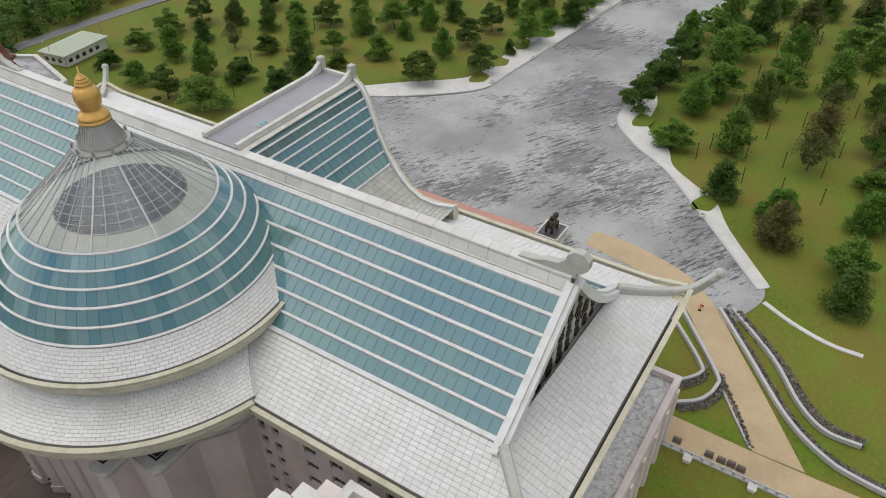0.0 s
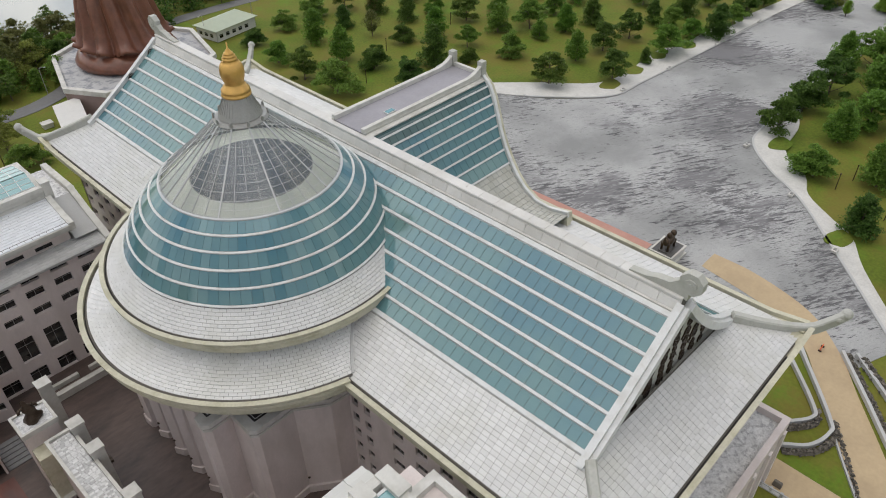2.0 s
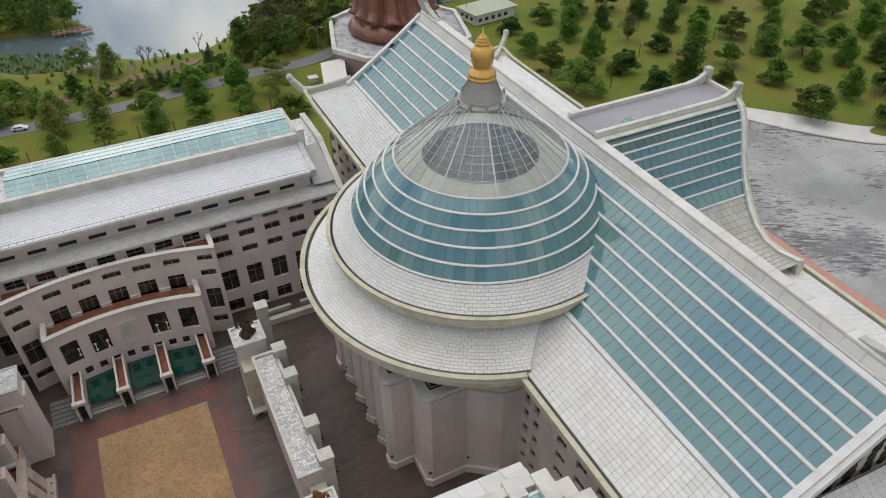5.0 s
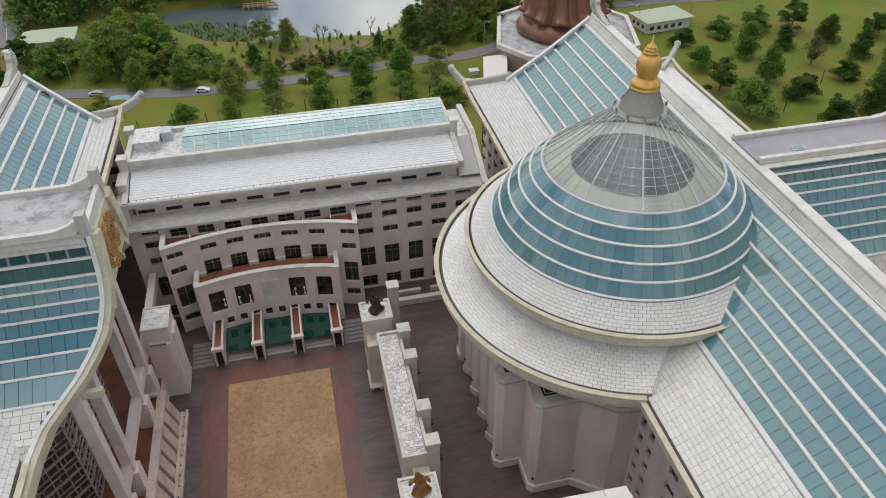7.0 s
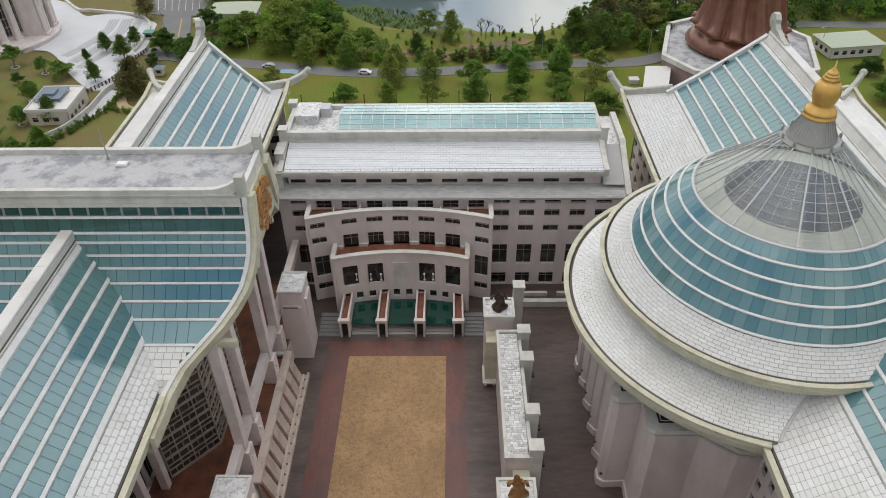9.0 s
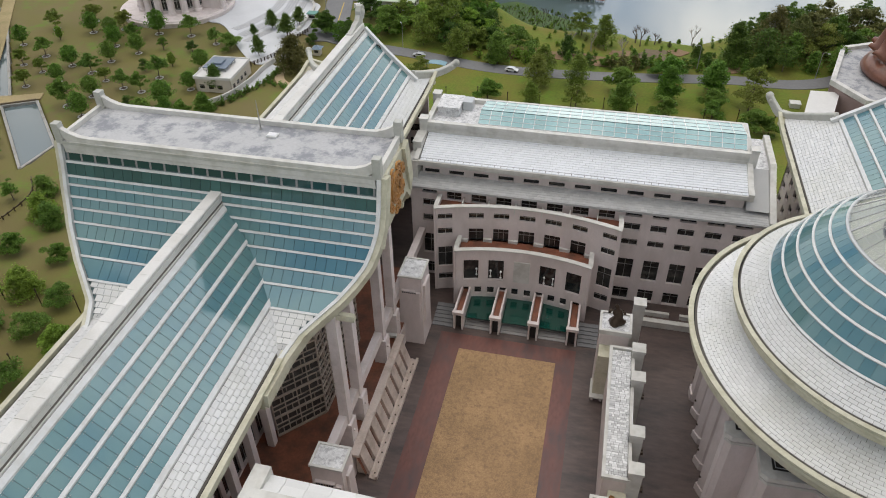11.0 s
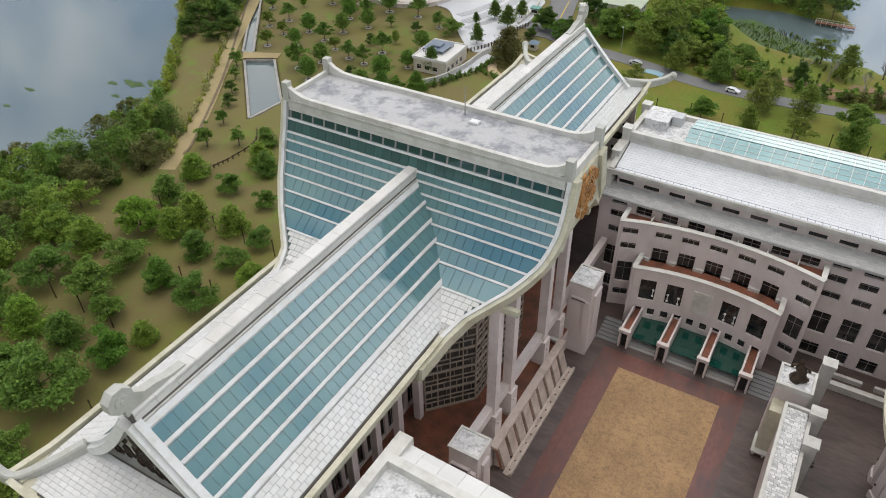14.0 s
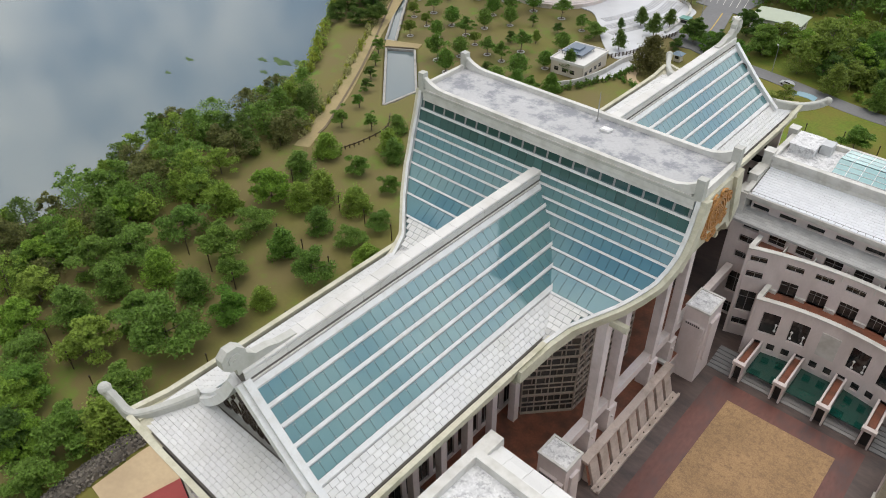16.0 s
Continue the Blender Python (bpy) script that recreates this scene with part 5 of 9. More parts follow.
part("skylight_lining", Geo().grid([[(x, y, z - 0.14) for y, z in SK] for x in (-22.8, 28.0)]), FLOORRING, sky_l)
part("skylight_end", Geo().add([(-22.9, y, z) for y, z in SK], [(0, 1, 2)]), SKYLIGHT, sky_l)
for (ya_, za_), (yb_, zb_), rows_n in ((SK[0], SK[1], 3), (SK[1], SK[2], 3)):
    for j in range(rows_n + 1):
        yy, zz = ya_ + (yb_ - ya_) * j / rows_n, za_ + (zb_ - za_) * j / rows_n
        part("glazing_bar", Geo().box(-22.9, yy - 0.045, zz - 0.05, 28.1, yy + 0.045, zz + 0.08), BAND, sky_l)
    for i in range(24):
        xx = -22.9 + 51.0 * i / 23
        part("glazing_bar", Geo().sweep([(xx, ya_, za_), (xx, yb_, zb_)], [(-0.05, -0.04), (0.05, -0.04), (0.05, 0.07), (-0.05, 0.07)]), BAND, sky_l)
        if i == 23:
            continue
        for j in range(rows_n):
            p_ = [(ya_ + (yb_ - ya_) * q / rows_n, za_ + (zb_ - za_) * q / rows_n) for q in (j + 0.03, j + 0.97)]
            tilt = random.Random(i * 7 + j).uniform(-0.012, 0.012)
            part("skylight_pane", Geo().loft([[(xx + 0.06, p_[0][0], p_[0][1] + d), (xx + 2.16, p_[0][0], p_[0][1] + d + tilt), (xx + 2.16, p_[1][0], p_[1][1] + d + tilt), (xx + 0.06, p_[1][0], p_[1][1] + d)] for d in (-0.04, 0.02)]), SKYLIGHT, sky_l)
part("roof_unit", Geo().box(-32.0, 131.0, 29.4, -27.6, 136.6, 31.2).box(-32.2, 130.8, 31.2, -27.4, 136.8, 31.45), GRAVEL, court_b, "low gravelled roof hatch house")
part("roof_unit", Geo().box(-27.4, 134.0, 29.4, -25.4, 136.6, 31.4), STEEL, court_b, "small pale metal cooling unit")
for bx_ in ((-34.4, 125.0, 28, -32.8, 126.8, 31.3), (-34.6, 120.5, 24, -33.0, 125.0, 28.6), (-34.8, 117.0, 22.3, -33.0, 120.5, 26.4), (-34.4, 136.6, 28, -32.8, 138.4, 31.2), (28.6, 125.0, 28, 30.0, 126.8, 31.4)):
    part("corner_block", Geo().box(*bx_).box(bx_[0] - 0.12, bx_[1] - 0.12, bx_[5], bx_[3] + 0.12, bx_[4] + 0.12, bx_[5] + 0.25), PARAPET, court_b)
part("annex_roof", Geo().box(29.3, 126.0, 24, 33.6, 138.0, 27.2), GRAVEL, court_b)
part("annex_slope", Geo().add([(28.6, 117.2, 23.6), (33.4, 117.2, 23.6), (33.4, 126, 27.4), (28.6, 126, 27.4)], [(0, 1, 2, 3)]), TILE_GREY, court_b)
part("annex_parapet", Geo().box(32.8, 126.0, 27, 33.9, 138.2, 28.2), PARAPET, court_b)
part("annex_coping", Geo().loft([[(32.7, y_, z_ + t_) if s_ else (33.8, y_, z_ + t_) for s_, t_ in ((0, -0.5), (0, 0.5), (1, 0.5), (1, -0.5))] for y_, z_ in ((114.8, 22.4), (118, 23.8), (122, 25.6), (126.5, 28.0))]), PARAPET, court_b)

# curved terraces that step out of the court building; depth of the hollow in the middle
def hollow(half, depth):
    return lambda a: -depth * (1 - ((a - half) / half) ** 2)


mid_cols = [(-21.75, -18.85), (-17.0, -13.95), (-12.0, -8.9), (-6.95, -3.85), (-1.75, 1.1)]
tier_b = [(a + 28.3, b + 28.3) for a, b in [(-27.6, -24.8)] + mid_cols + [(4.0, 6.6)]]
windowed_wall(court_b, (-28.3, 110.5), (1, 0), 35.6, 0.0, 20.4, tier_b, [(2.5, 4.2), (6.0, 11.0), (12.3, 15.3), (14.1, 15.6), (17.65, 19.0)], 0.6, deep=0.5,
              skip={(c, r) for c in range(1, 6) for r in (0, 1, 3)} | {(0, 2), (6, 2)}, bend=hollow(17.8, 3.1), name="terrace_wall")
tier_a = [(a + 23.6, b + 23.6) for a, b in mid_cols]
low_cols = [(-22.0, -20.7), (-19.6, -18.25), (-17.1, -15.75), (-14.75, -13.2), (-12.25, -10.95), (-9.75, -8.45), (-7.5, -5.9), (-4.9, -3.6), (-2.45, -1.25), (0.0, 1.4)]
windowed_wall(court_b, (-23.6, 107.0), (1, 0), 26.4, 5.2, 13.5, tier_a, [(6.1, 11.1)], 0.6, deep=0.58, skip={(2, 0)}, bend=hollow(13.2, 2.1), name="terrace_wall", frames=False)
windowed_wall(court_b, (-23.6, 107.0), (1, 0), 26.4, 0.0, 5.2, [(a + 23.6, b + 23.6) for a, b in low_cols], [(2.5, 3.25), (3.25, 4.25)], 0.6, deep=0.5, bend=hollow(13.2, 2.1), skip={(c, 0) for c in (0, 3, 6, 9)}, name="terrace_wall", frames=False)
part("blank_panel", Geo().box(-12.0, 108.9, 6.1, -8.85, 109.15, 11.2), PARAPET, court_b, "pale blank stone panel")
for x_ in (-16.4, -14.4, -19.2, -5.9, -4.2):
    lamp_ = Geo().box(x_ - 0.07, 108.1, 7.5, x_ + 0.07, 108.22, 8.8).ball((x_, 108.15, 7.5), 0.24, rings=4, segs=8).ball((x_, 108.15, 8.9), 0.24, rings=4, segs=8)
    part("wall_lamp", lamp_, BAND, court_b, "white twin-ball lamp")
for (x0_, x1_, ye_, dep_, yb_, zt_, zf_) in ((-23.6, 2.8, 107.0, 2.1, 112.0, 13.5, 12.3), (-28.3, 7.3, 110.5, 3.1, NY, 20.4, 19.3)):
    half_ = (x1_ - x0_) / 2
    curve_ = [(x0_ + 2 * half_ * i / 24, ye_ + dep_ * (1 - ((i - 12) / 12) ** 2)) for i in range(25)]
    part("terrace_deck", Geo().prism([(x, y + 0.5) for x, y in curve_] + [(x1_, yb_ + 2.5), (x0_, yb_ + 2.5)], zf_ - 0.3, zf_), DECK, court_b, "red-brown terrace deck")
    part("terrace_coping", Geo().sweep([(x, y + 0.25, zt_) for x, y in curve_], [(-0.5, 0), (0.5, 0), (0.5, 0.22), (-0.5, 0.22)]), PARAPET, court_b)
    for xs_ in (x0_, x1_ - 0.6):
        part("terrace_side", Geo().box(xs_, ye_ + 0.1, 0, xs_ + 0.6, yb_, zt_), WALL, court_b)
        part("terrace_coping", Geo().box(xs_ - 0.15, ye_ + 0.85, zt_, xs_ + 0.75, yb_, zt_ + 0.20), PARAPET, court_b)
for a_, b_2 in zip([-23.6] + [b for a, b in mid_cols], [a for a, b in mid_cols] + [2.8]):
    m_ = (a_ + b_2) / 2
    yc_ = 110.5 + 3.1 * (1 - ((m_ + 10.5) / 17.8) ** 2)
    part("pier_plinth", Geo().box(a_ + 0.05, yc_ - 0.45, 12.3, b_2 - 0.05, yc_ + 0.2, 12.95), PARAPET, court_b)
# dividing rails on the upper terrace
for x_ in (-23.2, -18.2, -13.0, -7.8, -2.6, 2.6):
    part("divider", Geo().box(x_ - 0.1, 113.2, 19.3, x_ + 0.1, NY, 20.5), PARAPET, court_b)
# fin buttresses, green glass canopies and steps
for x0_, x1_ in ((-22.1, -20.2), (-14.9, -13.0), (-7.6, -5.7), (-0.3, 1.7)):
    fin_ = Geo()
    for xs_ in (x0_, x1_ - 0.34):
        fin_.add([(xs_ + a, y, z) for a in (0, 0.34) for y, z in ((99.8, 0), (108.6, 0), (108.9, 4.2), (107.0, 4.25), (100.3, 4.45), (99.8, 4.45))],
                 [(0, 1, 2, 3, 4, 5), (11, 10, 9, 8, 7, 6), (5, 4, 10, 11), (4, 3, 9, 10), (3, 2, 8, 9), (0, 5, 11, 6), (1, 0, 6, 7), (2, 1, 7, 8)])
    fin_.box(x0_ - 0.15, 99.5, 3.9, x1_ + 0.15, 100.3, 4.55)
    b_part = part("buttress", fin_, WALL, court_b)
    part("buttress_deck", Geo().add([(x0_ + 0.4, 100.3, 3.7), (x1_ - 0.4, 100.3, 3.7), (x1_ - 0.4, 108.9, 3.25), (x0_ + 0.4, 108.9, 3.25)], [(0, 1, 2, 3)]), DECK, b_part)
    # near-black sheet put in for the shade between the side walls
    part("buttress_recess", Geo().box(x0_ + 0.4, 100.5, 0, x1_ - 0.4, 100.6, 3.65), DARK, b_part)
for x0_, x1_ in ((-20.1, -15.0), (-12.9, -7.7), (-5.6, -0.4)):
    can_ = part("canopy", Geo().add([(x0_, 101.6, 1.7), (x1_, 101.6, 1.7), (x1_, 108.9, 1.55), (x0_, 108.9, 1.55), (x0_, 101.6, 1.82), (x1_, 101.6, 1.82), (x1_, 108.9, 1.63), (x0_, 108.9, 1.63)],
                                     [(3, 2, 1, 0), (4, 5, 6, 7), (0, 1, 5, 4), (1, 2, 6, 5), (3, 0, 4, 7)]), GREENGLASS, court_b, "green glass canopy")
    for i in range(2):
        xx = x0_ + 0.06 + (x1_ - x0_ - 0.12) * i
        part("canopy_bar", Geo().sweep([(xx, 101.6, 1.8), (xx, 108.9, 1.62)], [(-0.06, -0.05), (0.06, -0.05), (0.06, 0.05), (-0.06, 0.05)]), GREENGLASS, can_)
    part("entrance_glass", Geo().box(x0_, 105.4, 0.9, x1_, 105.5, 1.5), WINDOW, court_b)
    for i in range(5):
        part("step", Geo().box(x0_, 100.4 + 0.7 * i, 0, x1_, 101.2 + 0.7 * i, 0.17 * (i + 1)), material("grey_step", (0.26, 0.25, 0.24), 0.7, 0.15) if i == 0 and x0_ < -19 else bpy.data.materials["grey_step"], court_b)
for x0_, x1_ in ((-26.4, -22.3), (1.9, 5.6)):
    for i in range(6):
        part("step", Geo().box(x0_, 100.0 + 0.9 * i, 0, x1_, 101.0 + 0.9 * i, 0.19 * (i + 1)), ROADGREY, court_b)

# ---------------------------------------------------------------- portico of the crossing wing, on the court
portico_deck = Geo().box(-46.0, 44, 0, -30.2, 110, 4.8)
part("podium", portico_deck, WALL, hall_l)
part("podium_deck", Geo().box(-45.9, 44, 4.8, -30.4, 110, 4.86), DECK, hall_l, "red-brown timber terrace deck")
for y_ in (66.4, 71.9, 84.8, 91.4):
    zt_ = min(wing_at(WING_L, abs(y_ - 80.2) + 0.9)[0], 39.0)
    part("column", Geo().box(-32.4, y_ - 0.75, 4.8, -30.9, y_ + 0.75, zt_ - 0.9), PINKSTONE, hall_l)
    part("column_pedestal", Geo().box(-32.8, y_ - 1.1, 4.86, -30.5, y_ + 1.1, 10.4), PINKSTONE, hall_l)
    part("bracket", Geo().box(-31.0, y_ - 0.38, zt_ - 2.9, -28.3, y_ + 0.38, zt_ - 1.9), CORNICE, hall_l)
    part("wall_light", Geo().ball((-30.4, y_ - 0.3, 8.6), 0.22, rings=4, segs=8), PINKSTONE, hall_l)
part("portico_beam", Geo().box(-32.5, 55.5, 10.4, -31.2, 115.2, 12.1), PINKSTONE, hall_l)
LATTICE = material("lattice_bronze", (0.40, 0.335, 0.275), 0.6, 0.15)
# reflections on the lattice panes are put into this greyer base colour
LATTICEGLASS = material("grey_sheen_lattice_glass", (0.055, 0.052, 0.047), 0.12, 0.4, 0.5, 2, 0.0)
# lattice screens of the wing's folded front
def lattice(p0, p1, z0, z1):
    (xa, ya), (xb, yb) = p0, p1
    d = Vector((xb - xa, yb - ya))
    L = d.length
    d /= L
    o = Vector((d.y, -d.x))
    pane = Geo().add([(xa, ya, z0), (xb, yb, z0), (xb, yb, z1), (xa, ya, z1)], [(0, 1, 2, 3)])
    scr = part("lattice_screen", pane, LATTICEGLASS, hall_l, "dark glazed lattice screen")
    bars = Geo()
    rng = random.Random(int(ya))

    def bar(a0, a1, b0, b1, t=0.22):
        c = [(a0, b0), (a1, b0), (a1, b1), (a0, b1)]
        bars.add([(xa + d.x * a + o.x * k, ya + d.y * a + o.y * k, z) for k in (0.0, t) for a, z in c], [(4, 5, 6, 7), (0, 1, 5, 4), (1, 2, 6, 5), (2, 3, 7, 6), (3, 0, 4, 7)])
    n = max(2, round(L / 2.0))
    for i in range(n + 1):
        bar(L * i / n - 0.08, L * i / n + 0.08, z0, z1)
    z = z0
    while z < z1:
        bar(0, L, z, z + 0.35, 0.3)
        for i in range(n):
            a, b = L * i / n, L * (i + 1) / n
            bar(a, b, z + 1.6, z + 1.72)
            bar(a, b, z + 2.6, z + 2.72)
            m = a + (b - a) * rng.choice((0.3, 0.5, 0.7))
            bar(m - 0.05, m + 0.05, z + 0.3, z + 1.6)
            m = a + (b - a) * rng.choice((0.3, 0.5, 0.7))
            bar(m - 0.05, m + 0.05, z + 2.6, z + 4.0)
        z += 4.2
    part("lattice_grille", bars, LATTICE, scr)


for a_, b_2 in (((-43.2, 65.0), (-37.4, 71.3)), ((-37.4, 71.3), (-37.4, 88.6)), ((-37.4, 88.6), (-43.2, 95.0))):
    lattice(a_, b_2, 4.9, 32.6)
part("wing_body", Geo().prism([(-62, 66), (-43.6, 66), (-38.0, 72.0), (-38.0, 88.4), (-43.6, 94.4), (-62, 94.4)], 4.8, 31.0).box(-62, 74.2, 31, -38, 86.2, 44), WALL, hall_l)
# colonnade below the long eave
for i in range(8):
    for y_ in (63.4 - 5.75 * i, 97.0 + 5.75 * i):
        if 18 < y_ < 142:
            part("colonnade_column", Geo().box(-44.1, y_ - 0.6, 4.8 if y_ > 44 else GZ, -42.9, y_ + 0.6, 30.4), PINKSTONE, hall_l)
# carved gable front between the barges
gab = Geo().loft([[(x_, 80.2 + d, z) for d, z in ((-4.6, 49.2), (4.6, 49.2), (5.6, 46.2), (7.2, 42.8), (7.8, 40.2), (6.6, 39.2), (5.0, 41.2), (-5.0, 41.2), (-6.6, 39.2), (-7.8, 40.2), (-7.2, 42.8), (-5.6, 46.2))] for x_ in (-27.8, -25.75)])
part("gable_front", gab, CORNICE, hall_l, "carved pale gable panel")
GILT = material("gilt_relief", (0.52, 0.27, 0.09), 0.4, 0.25, 1.5, 6, 0.1, metal=0.45)
rng_ = random.Random(4)
for r_ in (2.35, 1.9):
    part("gilt_ring", Geo().sweep([(-25.62, 80.2 + r_ * math.cos(math.tau * i / 36), 45.3 + r_ * math.sin(math.tau * i / 36)) for i in range(37)], [(-0.12, -0.16), (0.12, -0.16), (0.12, 0.16), (-0.12, 0.16)], up=(1, 0, 0)), GILT, hall_l, "gilt ring of the gable medallion")
for i in range(22):
    a_ = math.tau * i / 22
    ry_ = (1.0, 3.3, 3.2)[i % 3] + rng_.uniform(-0.2, 0.4)
    y_, z_ = 80.2 + 1.15 * ry_ * math.cos(a_), 45.2 + 0.92 * ry_ * math.sin(a_)
    curl_ = [(-25.62, y_ + 0.7 * (1 - a / 18) * math.cos(a * 0.6 + i), z_ + 0.7 * (1 - a / 18) * math.sin(a * 0.6 + i)) for a in range(15)]
    part("gilt_relief", Geo().sweep(curl_, [(-0.12, -0.14), (0.12, -0.14), (0.12, 0.14), (-0.12, 0.14)], up=(1, 0, 0)), GILT, hall_l, "gilt bronze relief scroll")
part("gable_back", Geo().box(-38, 75.6, 38, -29, 84.8, 48.5), WALL, hall_l)

# planter with raking buttresses below the portico
planter = thing("planter", "long pinkish stone planter with raking ribs below the portico", "planter")
pl = Geo()
for i in range(9):
    y_ = 65.4 + i * 2.9
    pl.add([(x, y, z) for y in (y_ - 1.02, y_ + 1.02) for x, z in ((-30.1, 0.0), (-28.0, 0.0), (-28.0, 0.6), (-29.4, 5.4), (-30.1, 5.4))],
           [(0, 1, 2, 3, 4), (9, 8, 7, 6, 5), (2, 7, 8, 3), (1, 6, 7, 2), (3, 8, 9, 4)])
TANSTONE = material("tan_stone", (0.56, 0.47, 0.405), 0.7, 0.12, 0.3, 4, 0.1, stain=(0.26, 0.20, 0.155), stain_amount=0.5, stain_scale=0.4)
part("rib_wall", pl, TANSTONE, planter)
part("back_slope", Geo().add([(-28.5, 63.8, 0.4), (-28.5, 90.0, 0.4), (-29.8, 90.0, 5.3), (-29.8, 63.8, 5.3)], [(0, 1, 2, 3)]), DECK, planter)
part("coping", Geo().box(-30.5, 63.4, 5.4, -29.1, 90.4, 5.95), TANSTONE, planter)
part("coping", Geo().box(-32.0, 63.4, 5.4, -30.5, 64.2, 5.95).box(-32.0, 89.6, 5.4, -30.5, 90.4, 5.95), PARAPET, planter)
part("trough", Geo().box(-28.0, 63.6, 0, -27.6, 90.0, 0.35).box(-27.0, 63.6, 0, -26.6, 90.0, 0.75).box(-27.6, 63.6, 0, -27.0, 90, 0.18), TANSTONE, planter)
for i in range(13):
    part("planter_lamp", Geo().box(-27.4, 64.6 + i * 2.0, 0.18, -27.2, 64.8 + i * 2.0, 0.36), BRONZE, planter)

# ---------------------------------------------------------------- court towers, dividing wall, gate wall
def tower(x0, y0, x1, y1, zt):
    th = thing("gate_tower", "square pale granite tower with a gravelled top", "tower", group="court towers")
    g = Geo()
    g.loft([[(x0 - k, y0 - k, z), (x1 + k, y0 - k, z), (x1 + k, y1 + k, z), (x0 - k, y1 + k, z)] for z, k in ((0, 0.25), (1.2, 0.2), (zt * 0.6, 0.05), (zt, 0.0))])
    part("shaft", g, WALL, th)
    part("rim", Geo().box(x0 - 0.15, y0 - 0.15, zt, x1 + 0.15, y0 + 0.2, zt + 0.35).box(x0 - 0.15, y1 - 0.2, zt, x1 + 0.15, y1 + 0.15, zt + 0.35)
         .box(x0 - 0.15, y0 + 0.2, zt, x0 + 0.2, y1 - 0.2, zt + 0.35).box(x1 - 0.2, y0 + 0.2, zt, x1 + 0.15, y1 - 0.2, zt + 0.35), PARAPET, th)
    part("gravel_top", Geo().box(x0 + 0.2, y0 + 0.2, zt, x1 - 0.2, y1 - 0.2, zt + 0.2), GRAVEL, th)
    part("face_panel", Geo().box(x0 + 0.5, y0 - 0.5, zt - 3.4, x1 - 1.2, y0, zt - 2.7).box(x1 - 1.1, y0 - 0.55, zt - 10, x1 - 0.2, y0, zt - 3), WALL, th)
    part("side_panel", Geo().box(x1, y0 + 1.0, zt - 11, x1 + 0.45, y1 - 1.0, zt - 2.2), WALL, th)
    for i in range(7):
        part("carved_sign_bar", Geo().box(x0 + 0.7 + 0.38 * i, y0 - 0.56, zt - 3.2, x0 + 0.95 + 0.38 * i, y0 - 0.5, zt - 2.9), DARK, th)


tower(-31.0, 94.6, -26.8, 100.0, 16.0)
tower(-32.0, 53.6, -27.4, 57.4, 16.0)

court_wall = thing("court_wall", "thick granite dividing wall with a white gravelled top", "wall")
part("wall_body", Geo().box(7.4, 63.6, 0, 10.9, 89.2, 11.6), WALL, court_wall)
part("wall_rim", Geo().box(7.1, 63.3, 11.6, 7.6, 89.4, 12.2).box(10.7, 63.3, 11.6, 11.2, 89.4, 12.2).box(7.6, 63.3, 11.6, 10.7, 63.8, 12.2).box(7.6, 88.9, 11.6, 10.7, 89.4, 12.2), PARAPET, court_wall)
part("wall_top", Geo().box(7.6, 63.8, 11.4, 10.7, 88.9, 11.7), JOINT, court_wall)
part("wall_panel", Geo().box(5.4, 88.0, 0, 8.5, 96.5, 10.5).box(8.4, 60.5, 0, 10.9, 63.5, 9.0), CORNICE, court_wall)
for i, y_ in enumerate((99.3, 87.9, 81.6, 70.8, 64.3)):
    post_ = thing("stone_post", "square cream stone block post on the court wall", "post", group="posts of the court wall")
    part("shaft", Geo().box(10.7, y_ - 0.9, 0, 12.6, y_ + 0.9, 13.6), PARAPET, post_)
    part("cap", Geo().box(10.55, y_ - 1.05, 13.6, 12.75, y_ + 1.05, 14.0), PARAPET, post_)
    if i > 1:
        part("spotlight", Geo().box(12.6, y_ - 0.5, 9.3, 13.1, y_ - 0.1, 9.8).box(12.6, y_ + 0.1, 9.3, 13.1, y_ + 0.5, 9.8), BRONZE, post_)
for (px0, py0, px1, py1) in ((5.0, 90.6, 10.4, 95.6), (5.6, 53.8, 11.0, 58.8)):
    ped = thing("pedestal", "pale granite pedestal with a rimmed white top", "pedestal", group="statue pedestals")
    part("body", Geo().box(px0 + 0.3, py0 + 0.3, 0, px1 - 0.3, py1 - 0.3, 13.5), WALL, ped)
    part("rim", Geo().box(px0, py0, 13.2, px1, py0 + 0.4, 14.1).box(px0, py1 - 0.4, 13.2, px1, py1, 14.1).box(px0, py0 + 0.4, 13.2, px0 + 0.4, py1 - 0.4, 14.1).box(px1 - 0.4, py0 + 0.4, 13.2, px1, py1 - 0.4, 14.1), PARAPET, ped)
    part("top", Geo().box(px0 + 0.4, py0 + 0.4, 13.5, px1 - 0.4, py1 - 0.4, 13.8), GRAVEL, ped)
bench = thing("stone_bench", "low grey stone bench at the foot of the wall", "bench")
part("seat", Geo().box(5.0, 87.0, 0.9, 7.4, 91.5, 1.2), PARAPET, bench)
part("base", Geo().box(5.3, 87.4, 0, 5.7, 91.2, 0.9).box(6.8, 87.4, 0, 7.2, 91.2, 0.9).box(5.7, 89, 0, 6.8, 89.5, 0.9), WALL, bench)
tagged(part("low_wall", Geo().box(12.6, 108.3, 0, 24.5, 109.2, 1.3).box(12.5, 108.2, 1.3, 24.6, 109.3, 1.5), PARAPET), "low pale stone wall with coping in front of the offices", "wall")
for x0, x1 in ((14, 19), (21, 24.5)):
    tagged(part("planter_wall", Geo().box(x0, 111.5, 0, x1, 112.2, 0.9), PARAPET), "low pale stone kerb wall before the offices", "wall")


